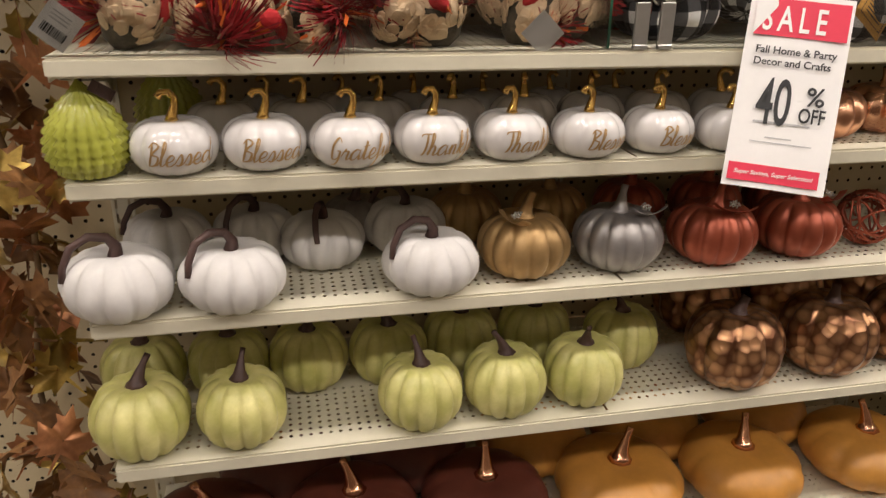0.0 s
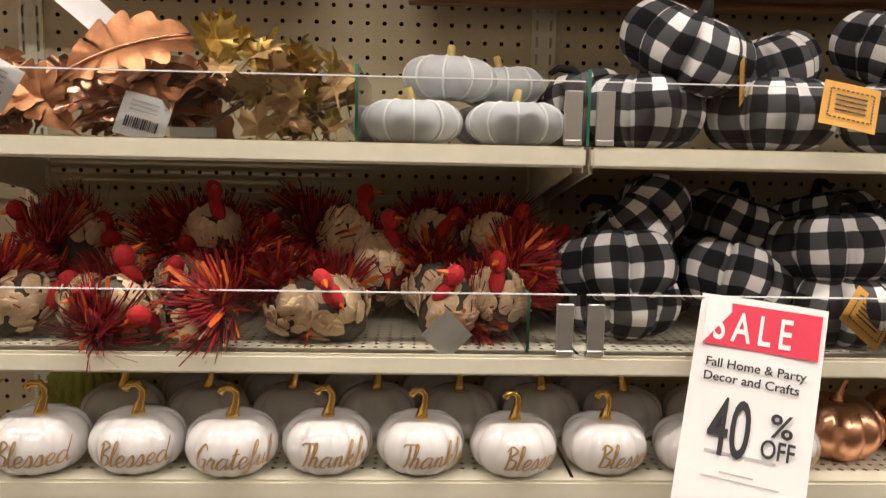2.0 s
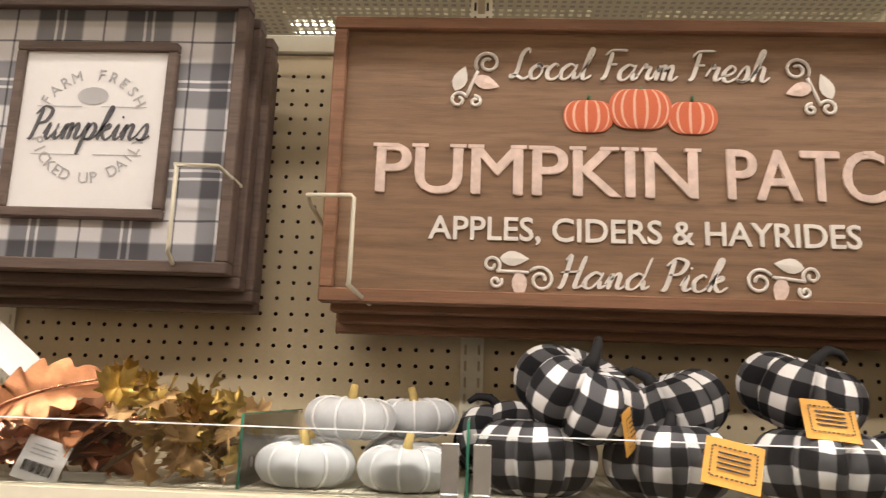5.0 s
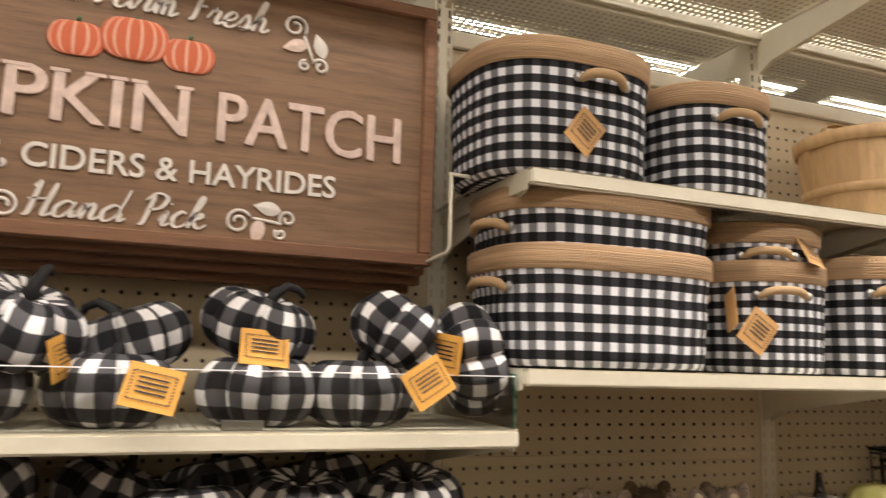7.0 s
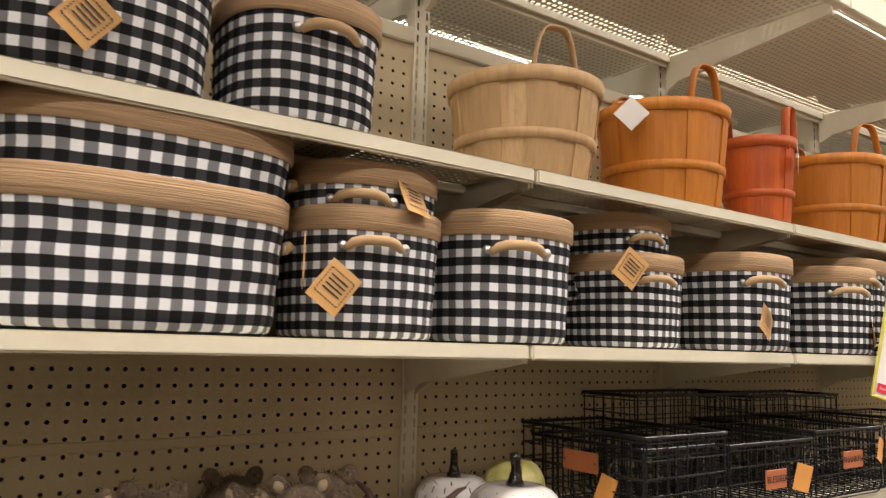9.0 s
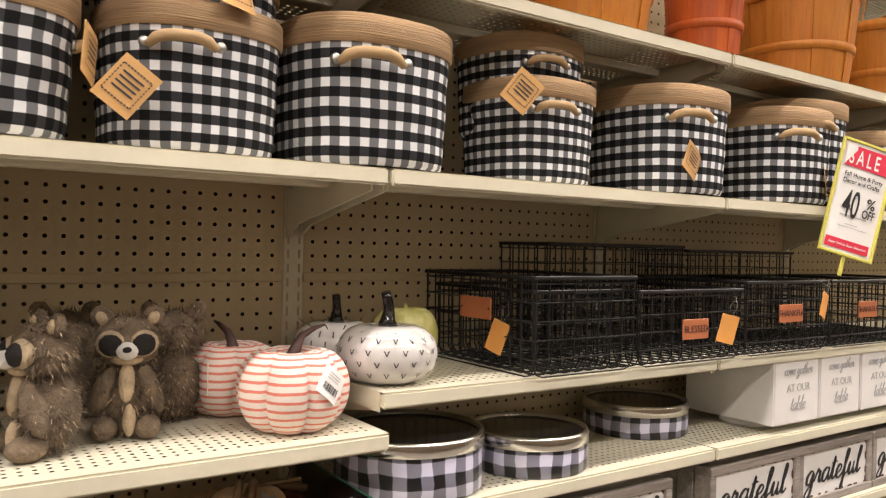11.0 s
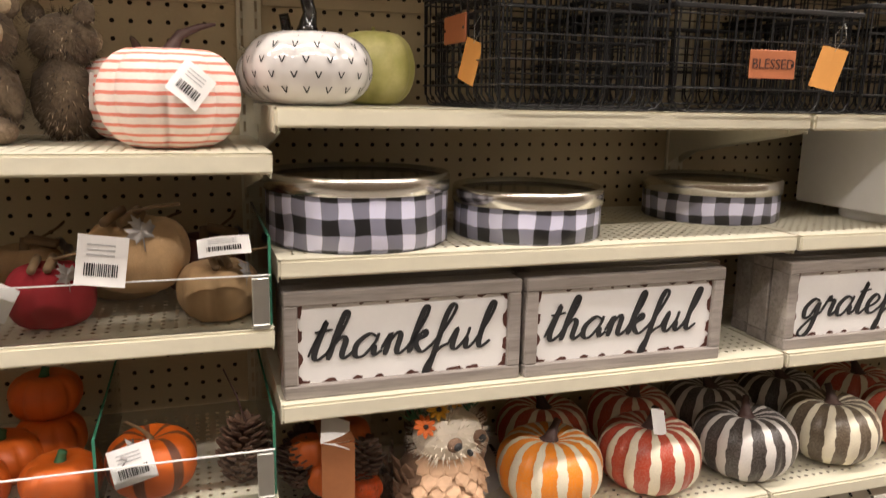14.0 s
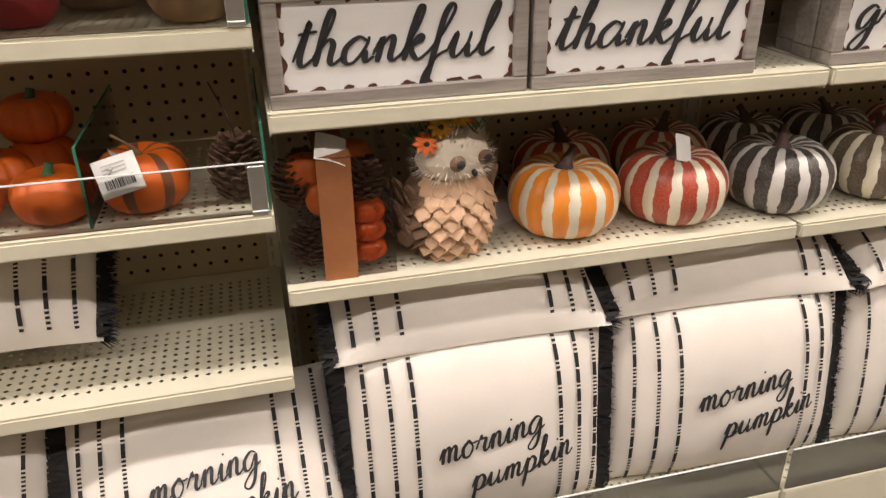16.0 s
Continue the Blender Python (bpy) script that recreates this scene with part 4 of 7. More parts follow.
ob = thing("leaf_garland", "hanging garland of dry brown and gilded maple leaves", "garland", pose(-2.40, -0.16, 0.45))
spots = [(rnd.uniform(-0.075, 0.075) * (0.7 + 0.6 * rnd.random()), rnd.uniform(-0.12, 0.06), 1.55 * k / 150, rnd.uniform(0.07, 0.12)) for k in range(150)]
part("leaves", leaves("leaves", [AUTUMN, AUTUMN, GILT, BRONZE], spots, 12, leaf_outline()), ob)
part("vine", tube("vine", TWIG, [(0.02 * math.sin(k), 0, 1.75 * k / 20) for k in range(21)], 0.005, 6), ob)

grey = thing("velvet_pumpkin", "squat pale grey velvet pumpkin with white cord ribs", "pumpkin", None, "grey velvet pumpkins")
gprof = gourd_profile(0.061, 0.055, 0.18, 0.62)
part("body", lathe("body", [VELVET], gprof, 80, 10, 0.09, 0.7, 0.02, 2), grey)
for k in range(10):
    a = 2 * math.pi * k / 10
    pts = [(math.cos(a) * r * 0.94, math.sin(a) * r * 0.94, z) for r, z in gprof[1:-1]]
    part("cord", tube("cord", PIPING, pts, 0.0019, 5), grey)
part("stem", tube("stem", YSTEM, [(0, 0, 0.042), (0.002, 0, 0.055), (0.006, 0, 0.066)], [0.008, 0.0055, 0.005], 7), grey)
put(grey, -1.722, -0.258, TOPA, 200)
for x, y, z, a, tl in [(-1.598, -0.262, TOPA, 50, 0), (-1.677, -0.215, TOPA + 0.056, 80, 2), (-1.745, -0.13, TOPA, 20, 0), (-1.61, -0.13, TOPA, 130, 5), (-1.6, -0.12, TOPA + 0.056, 130, -4)]:
    again(grey, x, y, z, a, tl)

plaid = thing("check_pumpkin", "stuffed black and white buffalo check pumpkin", "pumpkin", None, "buffalo check pumpkins")
part("body", lathe("body", [PLAID], gourd_profile(0.083, 0.098, 0.24, 0.62, 19), 96, 6, 0.40, 0.42, 0.07, 3), plaid)
part("stem", tube("stem", BLACKTHREAD, [(0, 0, 0.07), (0.006, 0, 0.095), (0.02, 0.002, 0.108), (0.04, 0.004, 0.108), (0.052, 0.002, 0.100)], [0.012, 0.008, 0.0065, 0.0055, 0.004], 7), plaid)
put(plaid, -1.44, -0.24, TOPA, 0)
B1 = [(-1.28, -0.268, TOPA, 40, 0, 0), (-1.1, -0.235, TOPA, 100, 0, 0), (-0.965, -0.268, TOPA, 10, 0, 0), (-0.845, -0.258, TOPA + 0.085, 80, 78, 0),
      (-1.405, -0.235, TOPA + 0.082, 75, 24, -14), (-1.25, -0.17, TOPA + 0.06, 140, -15, 16), (-1.11, -0.19, TOPA + 0.088, 20, 16, 10), (-0.935, -0.245, TOPA + 0.086, 60, 34, 20), (-1.47, -0.11, TOPA + 0.01, 190, 20, 0)]
B2 = [(-1.454, -0.274, TURK + 0.045, 30, -14, 6), (-1.392, -0.187, TURK + 0.108, 110, -40, 25), (-1.311, -0.207, TURK + 0.03, 60, 10, 20), (-1.444, -0.207, TURK, 0, 0, 0), (-1.178, -0.238, TURK + 0.075, 20, -8, 0), (-1.178, -0.253, TURK, 75, 0, 0),
      (-1.024, -0.238, TURK, 15, 0, 0), (-1.034, -0.197, TURK + 0.085, 50, 8, -8), (-0.871, -0.238, TURK, 140, 0, 0), (-0.871, -0.197, TURK + 0.085, 200, -8, 8), (-1.28, -0.125, TURK + 0.09, 90, 20, 0), (-1.126, -0.125, TURK + 0.095, 33, -15, 0), (-0.973, -0.125, TURK + 0.095, 33, -15, 0), (-1.382, -0.115, TURK + 0.01, 160, 0, 0), (-0.809, -0.156, TURK + 0.02, 10, 30, 0)]
for x, y, z, a, tp, ln in B1 + B2:
    again(plaid, x, max(y, -0.24), z, a, tp, ln)
for x, y, z, a, tp, rl in [(-1.236, -0.345, TOPA + 0.05, -8, -18, 12), (-0.902, -0.345, TOPA + 0.062, 10, -12, -30), (-1.33, -0.281, TOPA + 0.085, 60, 0, -20), (-1.104, -0.286, TOPA + 0.1, 0, -30, 5), (-0.869, -0.315, TOPA + 0.1, -70, 0, 8), (-1.331, -0.299, TURK + 0.035, 10, -10, 0), (-1.111, -0.325, TURK + 0.08, 12, -8, 28), (-1.178, -0.32, TURK + 0.045, 0, -20, 40)]:
    kraft_tag(x, y, z, a, tp, rl, 0.062, 0.052, GOLDCARD, "mustard paper tag with dark stitched border")

# ---- wrapped turkeys of straw, wood shavings and felt ----


def turkey(seed):
    rnd = random.Random(seed)
    ball_bm = bmesh.new()
    bmesh.ops.create_icosphere(ball_bm, subdivisions=2, radius=1.0)
    ball_me = from_bm("ball", ball_bm, MOSS)
    head = [(ball_me, pose(0.012, -0.034, 0.092, 15, 0, 0) @ Matrix.Diagonal((0.010, 0.012, 0.014, 1)), 2), (ball_me, pose(0.01, -0.03, 0.07, -12) @ Matrix.Diagonal((0.0095, 0.008, 0.018, 1)), 2)]
    cone = bmesh.new()
    bmesh.ops.create_cone(cone, segments=6, radius1=0.004, radius2=0.0005, depth=0.014)
    head.append((from_bm("cone", cone, MOSS), pose(0.013, -0.052, 0.091, 100), 4))
    body = [(ball_me, pose(0, 0, 0.042) @ Matrix.Diagonal((0.034, 0.03, 0.042, 1)), 3)]
    blade = mesh_of("blade", [(-0.5, 0, 0), (0.5, 0, 0), (0.6, 0.10, 0.6), (-0.6, 0.10, 0.6), (0.45, -0.05, 1.0), (-0.45, -0.05, 1.0)], [(0, 1, 2, 3), (3, 2, 4, 5)], [])
    tail = [(ball_me, pose(0, 0.03, 0.062, -10, 0, 0) @ Matrix.Diagonal((0.026, 0.008, 0.024, 1)), 0)]
    for k in range(520):
        a = rnd.uniform(-95, 95)
        ln = rnd.uniform(0.04, 0.075)
        sl = rnd.choice((0,) * 16 + (2, 2, 5, 4))
        w = rnd.uniform(0.003, 0.006) if sl == 4 else rnd.uniform(0.0007, 0.0022)
        tail.append((blade, pose(0, 0.022 + rnd.uniform(-0.008, 0.012), 0.04, rnd.uniform(-22, 16), a, rnd.uniform(-45, 45)) @ Matrix.Diagonal((w, ln, ln, 1)), sl))
    chip_bm = bmesh.new()
    bmesh.ops.create_icosphere(chip_bm, subdivisions=1, radius=1.0)
    chip = from_bm("chip", chip_bm, CHIP)
    wings = []
    for k in range(64):
        a, e = rnd.uniform(150, 390), rnd.uniform(-20, 60)
        d = Vector((math.cos(math.radians(a)) * math.cos(math.radians(e)), math.sin(math.radians(a)) * math.cos(math.radians(e)), math.sin(math.radians(e))))
        at = Vector((d.x * 0.036, d.y * 0.034, 0.04 + d.z * 0.04))
        rot = d.to_track_quat("Z", "Y").to_matrix().to_4x4()
        wings.append((chip, Matrix.Translation(at) @ rot @ pose(0, 0, 0, 25, 0, 0) @ Matrix.Diagonal((0.0095, 0.0135, 0.0022, 1)), 1))
    mats = [GARNET, CHIP, FELT, MOSS, ORANGERIBBON, STRAW]
    return [(nm, join_meshes(nm, mats, it)) for nm, it in (("body", body), ("head", head), ("straw_tail", tail), ("wing_shavings", wings))]


turkeys = [turkey(s) for s in (1, 2, 3)]
rnd = random.Random(21)
for k in range(34):
    front = k < 8
    x = -2.216 + (k * 0.086 if front else (k - 8) * 0.0276)
    y = -0.253 + rnd.uniform(-0.015, 0.015) if front else (-0.171 if k % 2 else -0.11)
    ob = thing("straw_turkey", "red straw turkey with wood shaving wings and felt head", "turkey figure", None, "straw turkeys")
    for nm, me in turkeys[k % 3]:
        p = part(nm, me, ob)
        if nm in ("straw_tail", "wing_shavings"):
            tagged(p, kind="stuff")
    ob.matrix_world = pose(x, y, TURK + (0.0 if front else 0.01 + 0.03 * (k % 3)), rnd.uniform(-35, 55), rnd.uniform(-45, 45), rnd.choice((-70, -30, 25, 60, 140)) + rnd.uniform(-20, 20)) @ Matrix.Diagonal((1.07,) * 3 + (1,))
price_tag(-1.678, -0.33, TURK + 0.022, 0, 0, 45, 0.042, 0.042, False, "blank white diamond price tag")
price_tag(-2.262, -0.33, TURK + 0.035, 0, 0, 40, 0.042, 0.046)


# ---- clear front panels and dividers ----
def panel(x0, x1, y0, y1, z0, z1, label="clear plastic shelf front with greenish edge"):
    ob = thing("clear_panel", label, "shelf divider", pose(x0, y0, z0), "clear panels")
    part("sheet", boxes("sheet", CLEAR, [(0, x1 - x0, 0, y1 - y0, 0, z1 - z0 - 0.0015)], 0), ob)
    part("edge", boxes("edge", EDGE if x1 - x0 < 0.01 else PIPING, [(0, x1 - x0, 0, y1 - y0, z1 - z0 - 0.0014, z1 - z0)], 0), ob)
    if x1 - x0 < 0.01:
        part("edge", boxes("edge", EDGE, [(-0.0002, x1 - x0 + 0.0002, -0.0012, -0.0002, 0, z1 - z0)], 0), ob)
    return ob


def clip(x, y, z, h=0.06, w=0.02):
    ob = tagged(new("panel_clip", boxes("panel_clip", STEEL, [(-w / 2, w / 2, -0.002, 0.004, 0, h), (-w / 2, w / 2, -0.004, 0.002, 0, 0.006)], 0.001)), "small metal clip holding the clear shelf front", "clip", "panel clips")
    ob.matrix_world = pose(x, y, z)


for z in (TOPA, TURK):
    panel(-2.30, -1.53, -0.332, -0.3295, z + 0.001, z + 0.072)
    panel(-1.518, -0.77, -0.332, -0.3295, z + 0.001, z + 0.072)
    clip(-1.543, -0.3345, z + 0.001)
    clip(-1.507, -0.3345, z + 0.001)
panel(-1.785, -1.782, -0.323, -0.02, TOPA + 0.001, TOPA + 0.085, "clear plastic shelf divider with green edge")
panel(-1.525, -1.522, -0.323, -0.02, TOPA + 0.001, TOPA + 0.085, "clear plastic shelf divider with green edge")
panel(-1.585, -1.582, -0.323, -0.02, TURK + 0.001, TURK + 0.07, "clear plastic shelf divider with green edge")
panel(-0.768, -0.765, -0.323, -0.02, TOPA + 0.001, TOPA + 0.075, "clear plastic shelf divider with green edge")
for x, z in ((-1.965, TOPA), (-1.13, TOPA), (-1.97, TURK)):
    ob = tagged(new("label_holder", boxes("label_holder", STEEL, [(-0.025, 0.025, 0, 0.008, 0, 0.011)], 0.001)), "small blank metal label holder on the shelf", "label holder", "label holders")
    ob.matrix_world = pose(x, -0.321, z + 0.001)


# ---- paper sale sign ----
def sale_sign(x, y, z, turn, roll, w, h, framed, tip=0):
    ob = thing("sale_sign", "white paper sale sign with red bands" + (" in a yellow frame" if framed else " hanging from the shelf"), "sign", pose(x, y, z, tip, roll, turn))
    part("sheet", card("sheet", PAPER, w, h, 0.0006, 0.003), ob)
    k = w / 0.128
    part("band", bars("band", RED, [(-w * 0.44, w * 0.46, h * 0.28, h * 0.47)], -0.0016), ob, label="red printed band")
    part("band", bars("band", RED, [(-w * 0.46, w * 0.42, -h * 0.47, -h * 0.38)], -0.0016), ob, label="red printed band")
    part("corner", mesh_of("corner", [(-w * 0.445, -0.0022, h * 0.28), (-w * 0.24, -0.0022, h * 0.43), (-w * 0.25, -0.0022, h * 0.472), (-w * 0.445, -0.0022, h * 0.472)], [(0, 1, 2, 3)], [PAPER]), ob)
    for words, size, dx, dz, mt, bold in (("SALE", 0.046, -0.06, 0.362, PAPER, 0.0006), ("Fall Home & Party", 0.0135, 0.0, 0.205, INK, 0.0002), ("Decor and Crafts", 0.0135, -0.02, 0.145, INK, 0.0002), ("40", 0.086, -0.13, -0.068, INK, 0.0008), ("%", 0.034, 0.26, -0.015, INK, 0.0004), ("OFF", 0.027, 0.25, -0.112, INK, 0.0004), ("Super Savings, Super Selection!", 0.0078, -0.02, -0.425, PAPER, 0.0001)):
        part("lettering", lettering(words, size * k, mt, 0.0001, 0.2 if "Super" in words else 0, bold, space=1.45 if words == "SALE" else 1.0), ob, pose(dx * w, -0.0026, dz * h) @ Matrix.Diagonal((0.5 if words == "40" else 0.62 if words == "SALE" else 0.7 if words == "OFF" else 1.0, 1, 1, 1)))
    part("fine_print", bars("fine_print", GREYINK, [(-w * 0.3, w * 0.25, -h * 0.165, -h * 0.155), (-w * 0.16, w * 0.1, -h * 0.24, -h * 0.234), (-w * 0.3, w * 0.3, -h * 0.265, -h * 0.26)]), ob)
    if framed:
        part("frame", boxes("frame", YELLOW, [(-w / 2 - 0.006, -w / 2, -0.003, 0.004, -h / 2 - 0.006, h / 2 + 0.006), (w / 2, w / 2 + 0.006, -0.003, 0.004, -h / 2 - 0.006, h / 2 + 0.006), (-w / 2, w / 2, -0.003, 0.004, -h / 2 - 0.006, -h / 2), (-w / 2, w / 2, -0.003, 0.004, h / 2, h / 2 + 0.006)], 0.001), ob, label="lime yellow plastic frame")
        part("stalk", boxes("stalk", YELLOW, [(-0.005, 0.005, 0.001, 0.005, -h / 2 - 0.05, -h / 2 - 0.004)], 0.001), ob)
    return ob


YELLOW = surface("lime_yellow_plastic", (0.66, 0.62, 0.12), 0.4, vary=0.05)
sale_sign(-1.352, -0.400, 1.362, -25, 4, 0.132, 0.263, False, -22)


# ---- wooden signs hung above ----
def rim(w, h, t, d, mat):
    return [("top_rail", boxes("top_rail", mat, [(-w / 2, w / 2, 0, d, h / 2 - t, h / 2)], 0.002)), ("bottom_rail", boxes("bottom_rail", mat, [(-w / 2, w / 2, 0, d, -h / 2, -h / 2 + t)], 0.002)), ("side_rail", boxes("side_rail", mat, [(-w / 2, -w / 2 + t, 0.0005, d - 0.0005, -h / 2 + t, h / 2 - t)], 0.002)), ("side_rail", boxes("side_rail", mat, [(w / 2 - t, w / 2, 0.0005, d - 0.0005, -h / 2 + t, h / 2 - t)], 0.002))]


def spiral(cx, cz, r, start, turns, n=26):
    """A flat curl about (cx, cz) that winds inwards from radius r; start and turns in degrees."""
    return [(cx + r * (1 - 0.72 * k / n) * math.cos(math.radians(start + turns * k / n)), 0, cz + r * (1 - 0.72 * k / n) * math.sin(math.radians(start + turns * k / n))) for k in range(n + 1)]


def almond(length, width):
    """A pointed leaf with a raised midrib, its tip along x."""
    rim_ = [(length * t, width * math.sin(math.pi * t ** 0.8)) for t in (0.0, 0.12, 0.3, 0.5, 0.7, 0.88, 1.0)]
    pts = [(x, 0, z) for x, z in rim_] + [(x, 0, -z) for x, z in rim_[-2:0:-1]]
    return [(length * 0.5, -0.002, 0)] + pts, [(0, 1 + k, 1 + (k + 1) % len(pts)) for k in range(len(pts))]


def ornament(ob, x, y, z, turn, flip):
    """A scroll of three curls with a pale leaf above and a pink leaf below."""
    m = pose(x, y, z, 0, turn, 0) @ Matrix.Diagonal((flip, 1, 1, 1))
    for pts in (spiral(0.038, -0.004, 0.019, 150, -520), spiral(-0.034, 0.006, 0.013, -40, 430), spiral(-0.024, -0.017, 0.009, 40, -430), [(-0.025, 0, -0.002), (-0.01, 0, 0.0), (0.006, 0, 0.002), (0.02, 0, 0.003)]):
        part("tendril", tube("tendril", OFFWHITE, pts, 0.0026, 6), ob, m)
    verts, faces = almond(0.042, 0.011)
    part("leaf_relief", mesh_of("leaf_relief", verts, faces, [OFFWHITE]), ob, m @ pose(-0.024, -0.001, 0.017, 0, -8, 0), "white leaf cutout")
    part("leaf_relief", mesh_of("leaf_relief", verts, faces, [BLUSH]), ob, m @ pose(0.006, -0.001, 0.004, 0, 80, 0), "pink-white leaf cutout")


def wooden_sign(words=True):
    w, h = 0.918, 0.434
    ob = thing("wooden_sign", "brown wooden Pumpkin Patch sign with raised white letters" if words else "brown wooden sign stacked behind another", "sign", None, "" if words else "stacked wooden signs")
    for nm, me in rim(w, h, 0.02, 0.03, FRAMEWOOD):
        part(nm, me, ob)
    part("board", boxes("board", BROWN, [(-w / 2 + 0.019, w / 2 - 0.019, 0.012, 0.022, -h / 2 + 0.019, h / 2 - 0.019)], 0.001), ob)
    if not words:
        return ob
    y = 0.010
    for word, x0, x1 in (("PUMPKIN", -0.399, 0.062), ("PATCH", 0.106, 0.388)):
        me = lettering(word, 0.107, BLUSH, 0.003, 0, 0.0, space=1.0)
        lo, hi = min(v.co.x for v in me.vertices), max(v.co.x for v in me.vertices)
        k = (x1 - x0) / (hi - lo)
        verts = []
        for z in (min(v.co.z for v in me.vertices), max(v.co.z for v in me.vertices)):
            xs = sorted({round(v.co.x, 4) for v in me.vertices if abs(v.co.z - z) < 0.0004})
            for a, b in zip(xs, xs[1:]):
                inside = [q for q in xs if a - 0.012 < q < b + 0.012]
                if 0.005 < b - a < 0.026 and len(inside) == 2:
                    verts.append((a - 0.006, b + 0.006, -0.0036, 0.0024, z - 0.0005 if z < 0.01 and z == min(v.co.z for v in me.vertices) else z - 0.0045, z + 0.0045 if z == min(v.co.z for v in me.vertices) else z + 0.0005))
        for box in verts:
            part("serif", boxes("serif", BLUSH, [box], 0), ob, pose(x0 - lo * k, y, -0.022) @ Matrix.Diagonal((k, 1, 1, 1)))
        for dx2, dz2 in ((-0.0016, 0.0008), (0.0016, -0.0008)):
            part("letter_edge", me, ob, pose(x0 - lo * k + dx2, y + 0.0004 + abs(dx2 + 0.0016) * 0.1, -0.022 + dz2) @ Matrix.Diagonal((k, 1, 1, 1)))
        part("lettering", me, ob, pose(x0 - lo * k, y, -0.022) @ Matrix.Diagonal((k, 1, 1, 1)), "distressed pink-white raised letters")
    part("lettering", lettering("APPLES, CIDERS & HAYRIDES", 0.048, OFFWHITE, 0.002, 0, 0.0006), ob, pose(-0.016, y, -0.107), "white raised letters")
    part("lettering", script("Local Farm Fresh", 0.0255, OFFWHITE, 0.11, 0.25, 0.002), ob, pose(-0.018, y, 0.138) @ Matrix.Diagonal((1.09, 1, 0.95, 1)), "white script letters")
    part("lettering", script("Hand Pick", 0.0262, OFFWHITE, 0.11, 0.25, 0.002), ob, pose(-0.018, y, -0.174) @ Matrix.Diagonal((1.12, 1, 0.88, 1)), "white script letters")
    for dx, r in ((-0.092, 0.036), (0.058, 0.036), (-0.017, 0.045)):
        me = lathe("pumpkin_relief", [CORAL], gourd_profile(r, r * 1.45, 0.08, 0.6), 60, 10, 0.04, 0.8)
        part("pumpkin_relief", me, ob, pose(dx, y - (0.001 if r > 0.04 else 0), 0.048 - (0.006 if r < 0.04 else 0)) @ Matrix.Diagonal((1.05, 0.10, 1, 1)), "coral painted pumpkin cutout")
        part("stalk", tube("stalk", LEAFGREEN, [(dx, y, 0.046 + r * 1.3), (dx + 0.002, y, 0.046 + r * 1.5)], 0.0022, 6), ob)
    for sx, sz, turn, flip in ((-0.262, 0.116, -62, 1), (0.232, 0.112, 62, -1), (-0.196, -0.168, 8, 1), (0.182, -0.168, 0, -1)):
        ornament(ob, sx, y, sz, turn, flip)
    for p in ob.children:
        if p.name.split(".")[0] not in ("top_rail", "bottom_rail", "side_rail", "board"):
            p.location.x += 0.0135
    return ob


sign = put(wooden_sign(), -1.2885, -0.175, 2.1, scale=0.98)
plain = put(wooden_sign(False), -1.282, -0.143, 2.087, scale=0.968)
again(plain, -1.277, -0.11, 2.074, scale=0.968)
again(plain, -1.285, -0.078, 2.062, scale=0.968)


def hook(x, z, y=-0.19, side=1):
    ob = thing("wire_hook", "cream wire display hook on the pegboard", "hook", pose(x, 0, z), "wire hooks")
    part("wire", tube("wire", CREAM, [(0.0 - 0.07 * side, -0.004, 0.0), (-0.065 * side, y * 0.75, 0.008), (-0.06 * side, y, 0.012), (0.0, y - 0.004, 0.012), (0.004, y - 0.004, 0.008), (0.004, y - 0.004, -0.10), (0.002, y, -0.108), (0.05 * side, -0.004, -0.15)], 0.0032, 7), ob)
    return ob


hook(-1.690, 2.012, -0.225, 1)
hook(-0.835, 2.012, -0.225, -1)


